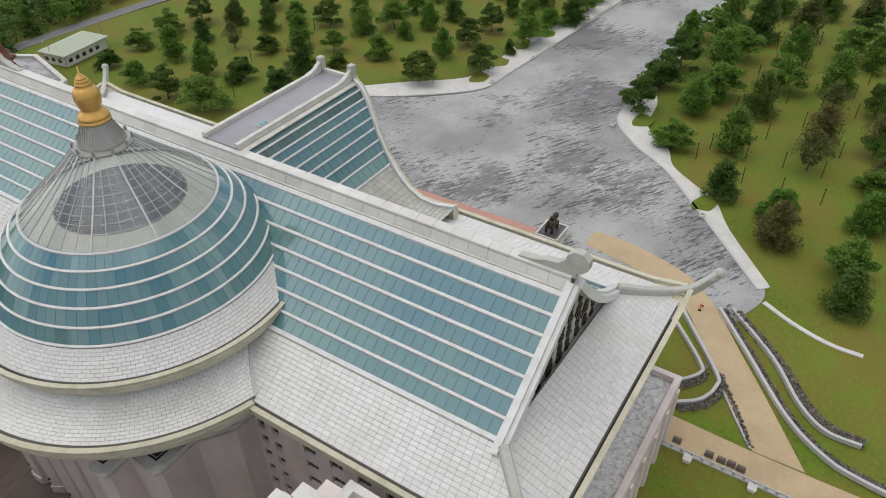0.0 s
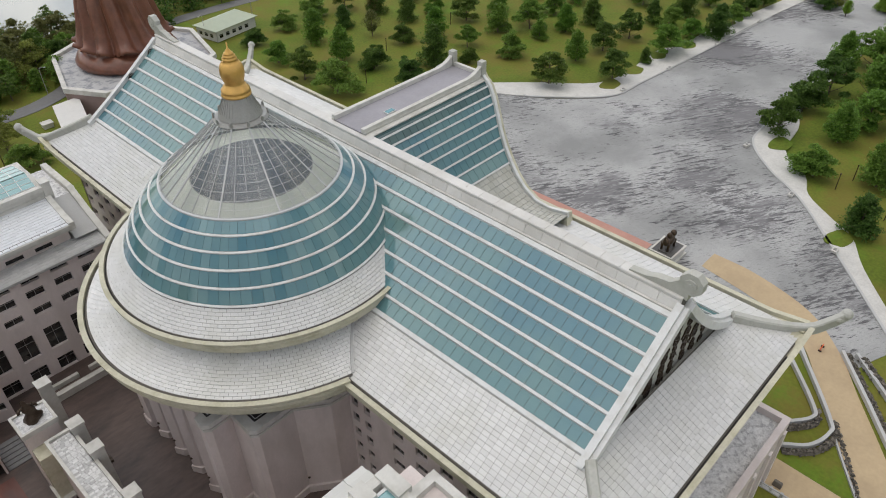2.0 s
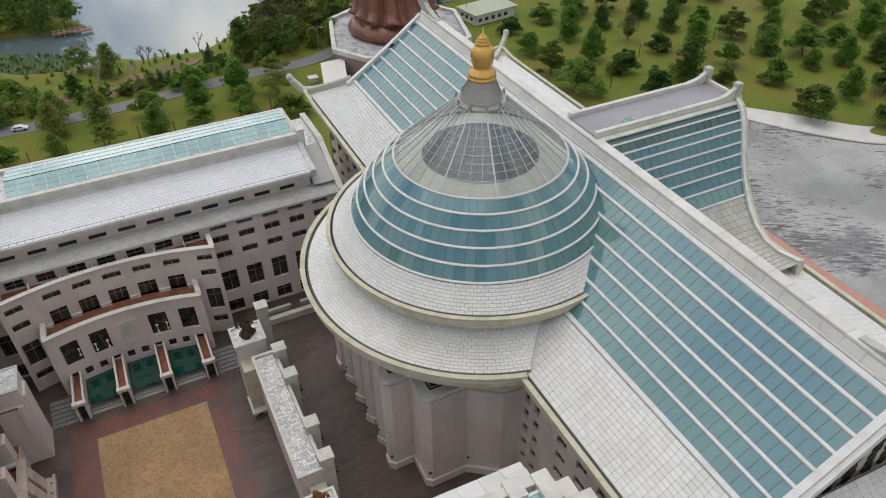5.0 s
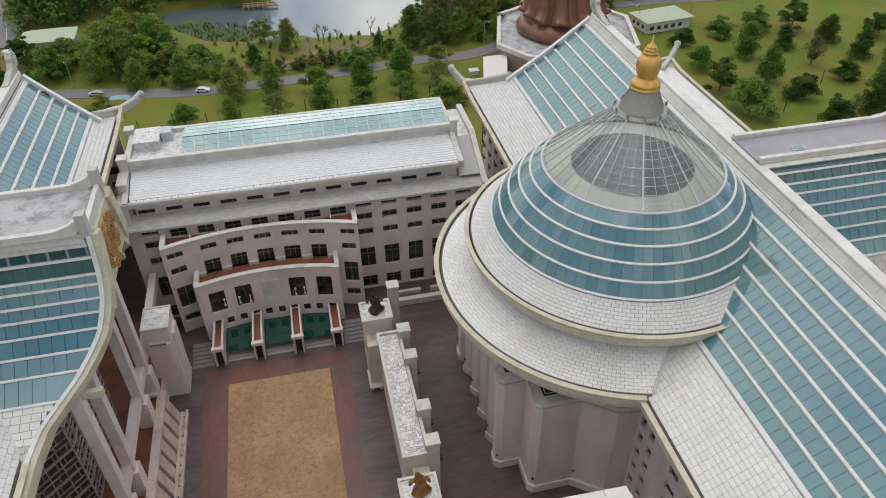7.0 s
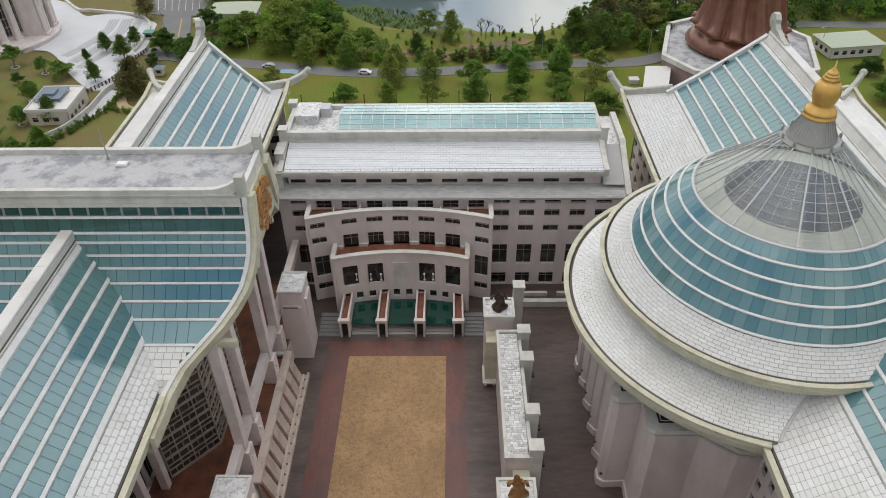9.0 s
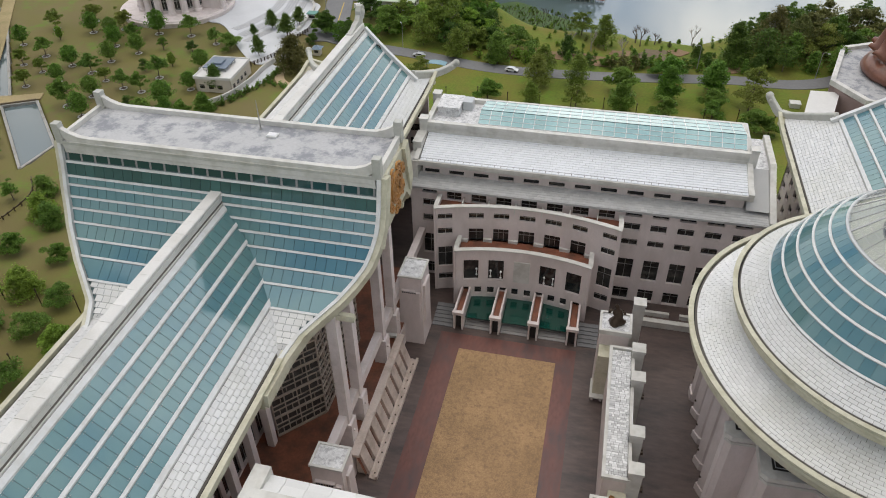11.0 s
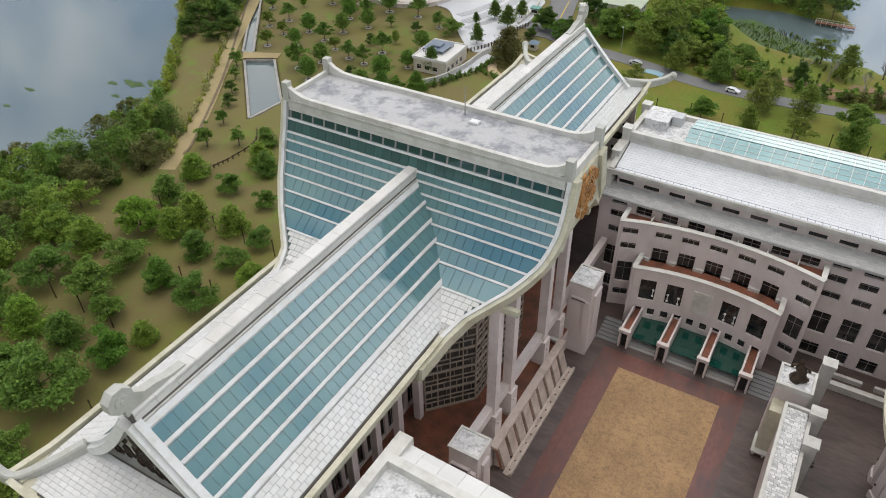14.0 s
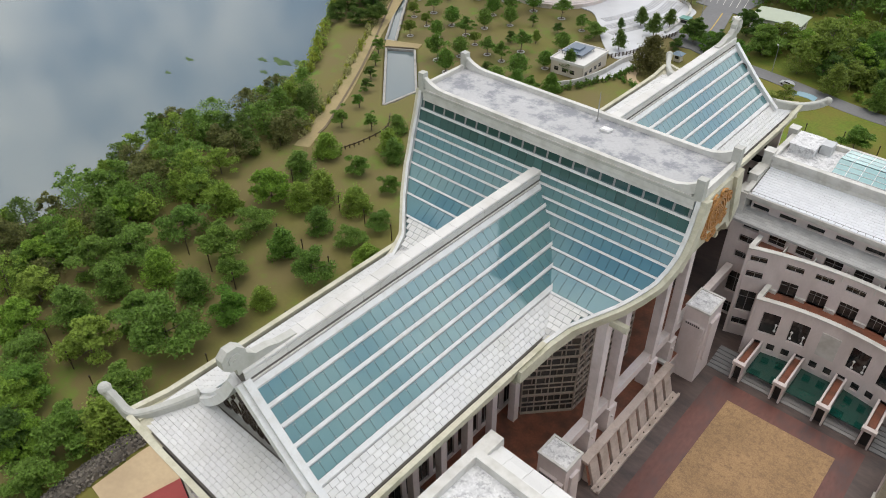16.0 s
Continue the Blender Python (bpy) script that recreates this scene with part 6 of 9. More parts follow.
def figure_statue(base, mat, seed, label):
    """A plain bronze shape of a draped standing figure on a rock."""
    rng = random.Random(seed)
    x, y, z = base
    g = Geo()
    prof = [(1.25, 0), (1.35, 0.5), (1.15, 1.0), (0.8, 1.3), (0.7, 1.9), (0.85, 2.5), (0.75, 3.0), (0.35, 3.3), (0.38, 3.6), (0.42, 3.9), (0.3, 4.2), (0.05, 4.4)]
    rows = [[(x + r * (1 + 0.22 * math.sin(3 * a + seed + h) * (h < 3)) * math.cos(a) + 0.25 * math.sin(h), y + 0.8 * r * (1 + 0.2 * math.cos(4 * a + h)) * math.sin(a), z + h)
             for a in [math.tau * i / 14 for i in range(14)]] for r, h in prof]
    g.grid(rows, True)
    for s in (-1, 1):
        g.loft([[(x + s * (0.6 + 0.5 * t) + c * 0.2, y - 0.3 * t + q * 0.2, z + 2.8 + 0.5 * math.sin(2.4 * t)) for c, q in ((-1, -1), (1, -1), (1, 1), (-1, 1))] for t in (0, 0.5, 1.0, 1.4)])
    return tagged(part("bronze_statue", g, mat, smooth=True), label, "statue", "bronze statues")


figure_statue((7.6, 93.0, 13.8), BRONZE, 1, "dark bronze figure statue on a granite pedestal")
figure_statue((8.3, 56.3, 13.8), GOLDBRONZE, 2, "golden brown bronze figure statue on a granite pedestal")

# ---------------------------------------------------------------- building at the near end of the court
near_b = thing("roof_block", "pale granite block with gravelled roof and skylight", "building")
part("body", Geo().box(-33.6, 10, GZ, 32.6, 41.6, 28.6), WALL, near_b)
part("front", Geo().box(-33.0, 41.6, GZ, 29.0, 45.6, 26.8), WALL, near_b)
part("gravel_roof", Geo().box(-32.6, 11, 28.6, 28.6, 41.4, 28.9), GRAVEL, near_b)
part("parapet", Geo().box(-33.8, 41.4, 26.8, 29.4, 42.6, 30.2), PARAPET, near_b)
part("parapet", Geo().box(-33.8, 10, 26.8, -32.6, 41.4, 30.2), PARAPET, near_b)
part("parapet", Geo().box(28.2, 10, 26.8, 29.4, 41.4, 30.2), PARAPET, near_b)
for i in range(22):
    for j in range(3):
        part("coping_slab", Geo().box(-33.4 + i * 2.84, 42.65 + j * 1.2, 26.75 + 0.7 * (2 - j) * 0.5, -33.4 + i * 2.84 + 2.8, 42.65 + j * 1.2 + 1.16, 27.6 + 0.7 * (2 - j) * 0.5), TILE, near_b)
part("skylight", Geo().box(-21.6, 30, 28.9, 28.0, 40.4, 29.9), SKYLIGHT, near_b)
part("skylight_rim", Geo().box(-22.0, 40.4, 28.9, 28.2, 40.8, 30.0).box(-22.0, 30, 28.9, -21.6, 40.4, 30.0), BAND, near_b)
part("annex", Geo().box(29.4, 10, 20, 33.4, 38.4, 28.0), GRAVEL, near_b)
part("annex_parapet", Geo().box(29.4, 37.6, 27.0, 33.6, 38.8, 29.6).box(32.6, 10, 27, 33.6, 37.6, 29.6), PARAPET, near_b)
for bx_ in ((-34.6, 43.4, 25, -32.6, 46.6, 28.6), (24.6, 40.4, 27, 26.6, 43.0, 30.6), (28.0, 38.5, 27, 30.0, 42.5, 30.6)):
    part("corner_block", Geo().box(*bx_), PARAPET, near_b)
near_b.location.y, near_b.rotation_euler.z = -2.8, radians(-1.3)

# ---------------------------------------------------------------- trees
def foliage(name, a, b, rnd=0.35):
    """Leaf colour that drifts between two greens from tree to tree and leaf to leaf."""
    m = bpy.data.materials.new(name)
    m.use_nodes = True
    n, l = m.node_tree.nodes, m.node_tree.links
    s = n["Principled BSDF"]
    s.inputs["Roughness"].default_value = 0.65
    s.inputs["Specular IOR Level"].default_value = 0.3
    inf, geo = n.new("ShaderNodeObjectInfo"), n.new("ShaderNodeNewGeometry")
    mx, mr, sc = n.new("ShaderNodeMixRGB"), n.new("ShaderNodeMapRange"), n.new("ShaderNodeVectorMath")
    sc.operation = "SCALE"
    mx.inputs["Color1"].default_value, mx.inputs["Color2"].default_value = (*a, 1), (*b, 1)
    mr.inputs["To Min"].default_value, mr.inputs["To Max"].default_value = 1 - rnd, 1 + rnd
    l.new(inf.outputs["Random"], mx.inputs["Fac"])
    l.new(geo.outputs["Random Per Island"], mr.inputs["Value"])
    l.new(mx.outputs["Color"], sc.inputs[0])
    l.new(mr.outputs["Result"], sc.inputs["Scale"])
    l.new(sc.outputs["Vector"], s.inputs["Base Color"])
    tr, mix = n.new("ShaderNodeBsdfTranslucent"), n.new("ShaderNodeMixShader")
    mix.inputs["Fac"].default_value = 0.38
    l.new(sc.outputs["Vector"], tr.inputs["Color"])
    l.new(s.outputs["BSDF"], mix.inputs[1])
    l.new(tr.outputs["BSDF"], mix.inputs[2])
    l.new(mix.outputs["Shader"], n["Material Output"].inputs["Surface"])
    return m


LEAF_DARK = foliage("dark_leaves", (0.066, 0.136, 0.022), (0.112, 0.172, 0.028))
LEAF_MID = foliage("green_leaves", (0.108, 0.228, 0.027), (0.158, 0.252, 0.042))
LEAF_LIGHT = foliage("yellow_green_leaves", (0.168, 0.300, 0.030), (0.225, 0.310, 0.048))
LEAF_AIRY = foliage("feathery_leaves", (0.165, 0.235, 0.035), (0.215, 0.245, 0.050))
LEAF_OLIVE = foliage("rusty_olive_leaves", (0.105, 0.125, 0.030), (0.130, 0.110, 0.034))
LEAF_WEST = foliage("soft_green_leaves", (0.115, 0.215, 0.034), (0.160, 0.260, 0.044))
LEAF_DRY = foliage("olive_leaves", (0.165, 0.140, 0.045), (0.125, 0.155, 0.042))
LEAF_SHRUB = foliage("bright_shrub_leaves", (0.40, 0.40, 0.05), (0.26, 0.32, 0.04))
LEAF_REED = foliage("pale_reed_leaves", (0.46, 0.44, 0.22), (0.36, 0.36, 0.14))
BARK = material("bark", (0.13, 0.10, 0.075), 0.9, 0.25, 1.5, 8, 0.3)


def leaf_cloud(rng, centres, size, up=0.6):
    """Vertices and faces of small leaf sprays at the given points."""
    c = np.asarray(centres)
    k = len(c)
    nrm = rng.normal(size=(k, 3))
    nrm[:, 2] = np.abs(nrm[:, 2]) + up
    nrm /= np.linalg.norm(nrm, axis=1)[:, None]
    t = rng.normal(size=(k, 3))
    t -= (t * nrm).sum(1)[:, None] * nrm
    t /= np.linalg.norm(t, axis=1)[:, None]
    b = np.cross(nrm, t)
    s = size * rng.uniform(0.6, 1.3, (k, 1))
    t, b = t * s, b * s * 0.75
    v = np.stack([c - t, c + t * 0.7 + b, c + t * 0.9 - b * 0.7], 1).reshape(-1, 3)
    f = np.arange(3 * k).reshape(k, 3)
    return v, f


def crown_points(rng, style, radius, low, high, count):
    """Where the leaves of a crown sit."""
    out = []
    if style == "round":
        lobes = 30
        p1, p2 = rng.uniform(0, math.tau, 2)
        for i in range(lobes):
            a, q = rng.uniform(0, math.tau), (i + 0.5) / lobes
            rim = radius * (0.90 + 0.16 * math.sin(2 * a + p1) + 0.12 * math.sin(3 * a + p2))
            rr = rim * rng.uniform(0.25, 0.95) * math.sqrt(max(0.05, 1 - 0.9 * q ** 1.7))
            cc = np.array([rr * math.cos(a), rr * math.sin(a), low + (high - low) * (0.14 + 0.74 * q) + rng.normal(0, 0.5)])
            lr = radius * rng.uniform(0.17, 0.40) * (1.1 - 0.4 * q)
            d = rng.normal(size=(count // lobes, 3))
            d /= np.linalg.norm(d, axis=1)[:, None]
            d[:, 2] = np.abs(d[:, 2]) - 0.25 * rng.uniform(0, 1, len(d))
            out.append(cc + d * lr * rng.uniform(0.35, 1.15, (len(d), 1)) * [1, 1, 0.55])
    elif style == "tiered":
        tiers = 7
        for i in range(tiers):
            q = i / (tiers - 1)
            arms = 8
            for j in range(arms):
                a = rng.uniform(0, math.tau)
                reach = radius * (0.92 + 0.2 * q - 0.9 * q ** 2.0) * rng.uniform(0.45, 1.05)
                n = count // (tiers * arms)
                s = rng.uniform(0.15, 1.0, n) * reach
                w = rng.normal(0, 0.16 * radius, n) * (0.5 + s / max(reach, 0.1) * 0.6)
                z = low + (high - low) * (q + 0.05 * rng.uniform(-1, 1)) + 0.05 * s + rng.normal(0, 0.30, n)
                out.append(np.stack([s * math.cos(a) - w * math.sin(a), s * math.sin(a) + w * math.cos(a), z], 1))
    else:                                   # upright, loose
        n = count
        q = rng.uniform(0, 1, n)
        a = rng.uniform(0, math.tau, n) + np.floor(q * 9) * 1.7
        arms = np.round(a / (math.tau / 5)) * (math.tau / 5) + rng.normal(0, 0.28, n)
        tier = rng.uniform(0.45, 1.25, 10)[np.floor(q * 9.99).astype(int)]
        r = radius * tier * np.sqrt(rng.uniform(0.02, 1, n)) * np.sin(math.pi * (0.18 + 0.78 * q)) ** 0.8
        out.append(np.stack([r * np.cos(arms), r * np.sin(arms), low + (high - low) * q + rng.normal(0, 0.2, n)], 1))
    return np.concatenate(out)


def tree_model(name, style, radius, low, high, count, leaf, leaf_size, label, seed, ringed=False):
    rng = np.random.default_rng(seed)
    th = thing(name, label, "tree", (0, 0, -300), "park trees")
    v, f = leaf_cloud(rng, crown_points(rng, style, radius, low, high, int(count * 0.92)), leaf_size * 1.16)
    me = bpy.data.meshes.new("crown")
    me.from_pydata(v.tolist(), [], f.tolist())
    me.materials.append(leaf)
    part("crown", me, None, th)
    g = Geo()
    ring = [(math.cos(math.tau * i / 7), math.sin(math.tau * i / 7)) for i in range(7)]
    top = low + 0.75 * (high - low)
    lean = rng.normal(0, 0.25, 2)
    secs = []
    for z, r in ((-0.3, 0.26), (0.3, 0.19), (low * 0.7, 0.15), (low + 0.4 * (high - low), 0.10), (top, 0.03)):
        k = z / max(top, 0.1)
        secs.append([(lean[0] * k + r * c, lean[1] * k + r * s, z) for c, s in ring])
    g.loft(secs)
    for i in range(9):
        a, z0 = rng.uniform(0, math.tau), low * 0.75 + (top - low * 0.75) * i / 9
        reach = radius * rng.uniform(0.5, 0.85) * (1 - 0.5 * i / 9)
        p0 = Vector((lean[0] * z0 / top, lean[1] * z0 / top, z0))
        p2 = p0 + Vector((reach * math.cos(a), reach * math.sin(a), 0.35 * reach + 0.4))
        mid = (p0 + p2) / 2 - Vector((0, 0, 0.15))
        for (u, w), (ra, rb) in (((p0, mid), (0.075, 0.05)), ((mid, p2), (0.05, 0.015))):
            d = (w - u).normalized()
            s1 = d.orthogonal().normalized()
            s2 = d.cross(s1)
            g.loft([[tuple(q + (s1 * math.cos(math.tau * j / 5) + s2 * math.sin(math.tau * j / 5)) * r) for j in range(5)] for q, r in ((u, ra), (w, rb))])
    part("trunk", g, BARK, th)
    if ringed:
        stones = Geo()
        for i in range(22):
            a = math.tau * i / 22
            stones.ball((1.35 * math.cos(a), 1.35 * math.sin(a), 0.05), 0.24 + 0.05 * (i % 3), (1, 1, 0.7), 3, 5)
        part("stone_ring", stones, KERB, th, "ring of pale stones", kind="stuff")
        part("mulch", Geo().lathe([(1.3, 0.06), (0.01, 0.10)], (0, 0), 16), BARK, th)
    return th


TREES = {
    "dark": [tree_model("tree", "round", 4.5, 0.5, 7.4, 9405, LEAF_DARK, 0.209, "dense dark green broadleaf tree on the lawn", 11),
             tree_model("tree", "round", 4.3, 0.6, 7.8, 8464, LEAF_DARK, 0.209, "dense dark green broadleaf tree on the lawn", 12),
             tree_model("tree", "round", 4.6, 0.5, 6.6, 9405, LEAF_MID, 0.209, "dense green broadleaf tree on the lawn", 14),
             tree_model("tree", "tiered", 4.6, 1.0, 7.6, 8778, LEAF_DARK, 0.209, "dark green tree with layered branches on the lawn", 13)],
    "mid": [tree_model("tree", "tiered", 4.5, 1.2, 7.8, 8778, LEAF_MID, 0.209, "green tree with layered branches on the lawn", 21),
            tree_model("tree", "round", 4.3, 0.9, 7.0, 8464, LEAF_MID, 0.209, "rounded green broadleaf tree on the lawn", 22),
            tree_model("tree", "loose", 3.6, 1.2, 8.6, 6897, LEAF_MID, 0.209, "tall loose-crowned green tree on the lawn", 23)],
    "light": [tree_model("tree", "round", 4.9, 0.9, 7.0, 9405, LEAF_LIGHT, 0.224, "spreading yellow-green tree on bare lawn", 31),
              tree_model("tree", "tiered", 4.9, 1.0, 7.0, 9091, LEAF_LIGHT, 0.224, "spreading yellow-green tree with layered branches", 32),
              tree_model("tree", "round", 4.5, 0.9, 6.6, 8464, LEAF_MID, 0.224, "spreading green tree on bare lawn", 33)],
    "bushy": [tree_model("tree", "round", 4.7, 0.2, 5.6, 9800, LEAF_DARK, 0.21, "low dense dark green bushy tree on the lawn", 61),
              tree_model("tree", "round", 4.5, 0.2, 5.2, 9400, LEAF_MID, 0.21, "low dense green bushy tree on the lawn", 62)],
    "airy": [tree_model("tree", "round", 4.6, 1.4, 7.6, 5200, LEAF_AIRY, 0.20, "feathery yellow-olive tree with a thin crown", 63),
             tree_model("tree", "tiered", 4.5, 1.4, 8.2, 5200, LEAF_AIRY, 0.20, "feathery yellow-olive tree with layered thin branches", 64)],
    "olive": [tree_model("tree", "tiered", 4.5, 1.2, 7.6, 6200, LEAF_OLIVE, 0.205, "olive green tree with rusty layered branches", 65)],
    "west": [tree_model("tree", "tiered", 4.7, 0.8, 6.8, 8400, LEAF_WEST, 0.20, "spreading soft green tree on bare lawn", 66),
             tree_model("tree", "round", 4.6, 0.8, 6.4, 8400, LEAF_WEST, 0.20, "rounded soft green tree on bare lawn", 67)],
    "dry": [tree_model("tree", "loose", 3.4, 2.0, 8.8, 3448, LEAF_DRY, 0.202, "thin olive-brown tree with a sparse crown", 41),
            tree_model("tree", "tiered", 4.0, 2.0, 8.2, 4075, LEAF_DRY, 0.202, "olive-brown tree with sparse layered branches", 42)],
    "young": [tree_model("tree", "round", 4.2, 2.4, 7.8, 4200, LEAF_WEST, 0.26, "young green tree in a ring of stones", 71, True),
              tree_model("tree", "round", 4.3, 2.2, 7.4, 3900, LEAF_AIRY, 0.26, "young thin-leaved tree in a ring of stones", 72, True),
              tree_model("tree", "loose", 4.0, 2.2, 8.4, 3300, LEAF_MID, 0.26, "young upright tree in a ring of stones", 73, True)],
    "pot": [tree_model("tree", "tiered", 3.9, 2.6, 8.0, 3600, LEAF_DARK, 0.26, "small clipped pine in a round white planting bed", 74, True)],
    "small": [tree_model("tree", "round", 2.6, 1.5, 5.4, 4075, LEAF_MID, 0.181, "small young green tree beside the path", 51),
              tree_model("tree", "loose", 2.3, 1.5, 5.8, 2821, LEAF_LIGHT, 0.181, "small young loose-crowned tree beside the path", 52),
              tree_model("tree", "round", 2.9, 1.3, 5.2, 4389, LEAF_DARK, 0.181, "small dark green tree beside the path", 53)],
}
plant_rng = random.Random(77)


def plant(places, kinds):
    for x, y, width in places:
        kind = plant_rng.choices([k for k, _ in kinds], [w for _, w in kinds])[0]
        model = plant_rng.choice(TREES[kind])
        s = width / (5.9 if kind in ("young", "small", "pot") else 7.8)
        z = float(ground_height(np.array([float(x)]), np.array([float(y)]))[0])
        ob = copy_thing(model, pose(x, y, z, 0, 0, plant_rng.uniform(0, 360)) @ Matrix.Diagonal((s, s, s * plant_rng.uniform(0.92, 1.1), 1)))
        ob.location = (x, y, z)


# each place: x, y and the width of the crown
plant([(150.1, 225.1, 10), (166.7, 226.6, 11.5), (150.7, 206.9, 10.6), (130.8, 202.4, 8.2), (128.5, 185.1, 10.8), (129.4, 169.6, 12.7),
       (167.1, 210.9, 8.2), (180, 225.4, 10.7), (146.8, 187.9, 10.2), (149.4, 174.6, 10), (187.6, 197.6, 8.8), (171.6, 183.4, 8.9),
       (149.9, 157.9, 11), (200.5, 195.7, 8.6), (183.3, 178.2, 10), (165.3, 162.3, 11.5), (202.8, 181.1, 10.6), (184.1, 163.8, 8.3),
       (174.3, 154.4, 6.6), (201.8, 164.6, 10.3), (188.5, 148.3, 10.6), (218.4, 178.3, 8.8), (133.9, 220.9, 8.6)],
      [("dark", 4), ("mid", 4), ("bushy", 4)])
plant([(212, 157.7, 12.5), (178.6, 123.9, 12.2), (206.4, 149.1, 7.1), (218.2, 145.9, 8.8), (199.4, 128.2, 9.2), (229.4, 159.7, 8.8),
       (230.3, 142.8, 9.6), (213, 126.3, 10.9), (195.3, 111, 10.7), (228.2, 125.3, 10.3), (212.7, 109.5, 4.9), (246.9, 126.8, 7.6),
       (224.4, 107.9, 11.9), (243.2, 108.8, 9.4), (247.2, 120.2, 8.6), (249.4, 102.2, 11.5), (263.6, 103.1, 8.7)],
      [("dark", 5), ("mid", 4)])
plant([(184.2, 213.3, 7.5), (168.5, 196.5, 8)],
      [("dry", 1)])
plant([(197.1, 57.5, 11.7), (214.4, 57.3, 13.2), (230.4, 55.7, 13.8), (247, 58.5, 11.6), (260.7, 52.5, 13.9), (280.6, 52.8, 12.5),
       (270.3, 40.1, 14.9), (248.2, 41.5, 14.1), (233.2, 43.6, 13.6), (215.5, 39.7, 13.6), (203, 42.6, 10.9), (181.3, 40.8, 11.5), (186.5, 27, 11.4),
       (162.7, 23.5, 9.7), (212.4, 26, 11.5), (232.7, 24.6, 13.1), (254.1, 24.8, 12.1), (302.9, 23.3, 10.5), (238.3, 9.3, 12.1), (160.7, 9.5, 10.6),
       (269.3, 8.1, 13.1), (262.5, 1.6, 10.9), (229.3, -3.2, 9.8), (203.3, -6.2, 9), (165.7, -9.1, 9.3), (146.2, -7.9, 10.2), (134.5, -9.5, 9.6)],
      [("dark", 5), ("mid", 5), ("bushy", 1)])
plant([(279.6, 26.6, 13.9), (221.5, 8.3, 10.6), (198.9, 7.3, 12.1), (187, 7.6, 10.9), (149.5, 7.6, 10.7), (300.2, 8.8, 12.2), (185.3, -8.9, 8.4)],
      [("dry", 2), ("olive", 3)])
plant([(277, 104.5, 11), (291, 103.5, 10), (262, 122, 11), (262, 140, 11), (246, 160, 11), (252, 180, 11), (236, 196, 11), (222, 214, 11),
       (204, 212, 10), (186, 213, 9), (278, 120, 11), (280, 140, 11), (262, 160, 11), (268, 176, 11), (240, 178, 10), (297, 38, 12),
       (309.8, 40.5, 11), (316.7, 23.2, 11), (298, 8, 11), (318, 52, 11), (276, -8, 11), (245, -8, 10), (226, -8, 10), (204, -6, 10), (183, -9, 9),
       (167, -10, 10), (147, -8, 9)],
      [("dark", 5), ("mid", 5), ("dry", 1)])
plant([(-20.1, 214.6, 9.7), (-33.1, 200.7, 8.4), (-20.3, 199.8, 7.6), (-58.1, 215.2, 7), (-49.7, 231.4, 9.3), (-35.2, 229.5, 9.3),
       (-19.1, 222.3, 9.1), (-7.6, 218.3, 9.4), (-6.7, 202.1, 7.7), (5.9, 214.4, 9.8), (6.5, 201.9, 9.4), (20.3, 212.6, 9.8), (18.7, 200.3, 8.5),
       (33.8, 219.1, 10.6), (32.7, 207.4, 7.9), (32.4, 200.9, 7.7), (46.9, 225.5, 8.5), (43.7, 210.4, 8.9), (44.2, 197.1, 8.5), (47.7, 195.9, 6)],
      [("mid", 4), ("light", 1), ("airy", 3)])
plant([(-139, 105, 7.6), (-137.1, 94.3, 8.1), (-126.7, 104.7, 6.6), (-123.6, 90.2, 8.4), (-124.9, 84.3, 7.2), (-113.5, 92.6, 7.5), (-114.1, 104, 5.7),
       (-123.8, 115.5, 6.8), (-104.4, 91.3, 5.6), (-114.1, 81.4, 7.2), (-104.5, 82.7, 6.4), (-112.8, 69.6, 7.8), (-101.9, 69.2, 8.5),
       (-125.6, 71.5, 8.6), (-133.1, 81.8, 10), (-137.9, 71.7, 8.5), (-148, 71.3, 9.2), (-136.4, 59.3, 10.4), (-123.5, 60.7, 10.1),
       (-114.8, 56.9, 6.7), (-115.8, 48.6, 8.2), (-126, 47.1, 8.5)],
      [("light", 5), ("mid", 2), ("west", 4)])
plant([(-136, 47.2, 10.6), (-139.7, 38.8, 11), (-103.2, 56.6, 5.2), (-104.7, 50.1, 8.5), (-106.8, 37.4, 13.4), (-116.9, 36.4, 10.1),
       (-130.3, 38, 8.3), (-128.3, 28.6, 9.6), (-116, 26.1, 10.2), (-150.7, 28.6, 8.6), (-139.9, 26.6, 9.4), (-131.9, 19.7, 9.4),
       (-123.6, 17, 8.5)],
      [("light", 5), ("west", 4)])
plant([(-150, 32, 9), (-152, 52, 9), (-147, 70, 9), (-128, 118, 7), (-98, 100, 7), (-96, 80, 7), (-96, 19, 9), (-104, 8, 9), (-114, 12, 9)],
      [("light", 2), ("west", 1)])
plant([(-166.9, 195.4, 5.4), (-156.2, 179.8, 5.1), (-158.7, 190.7, 4.1), (-149.9, 186.9, 4.8), (-142.7, 185.7, 4.7), (-160.5, 213.3, 4.8), (-162.7, 231.0, 6.0), (-142.7, 205.3, 5.0),
       (-142.4, 196.1, 5.3), (-130.8, 179.1, 6.0), (-153.2, 217.8, 4.9), (-142.0, 218.0, 4.8), (-137.1, 226.1, 4.5), (-149.8, 231.4, 5.5), (-172.3, 217.8, 5.0), (-193.8, 237.7, 5.8),
       (-178.2, 233.0, 5.8), (-151.3, 167.0, 5.2), (-139.4, 173.6, 5.6)], [("young", 4), ("small", 1)])
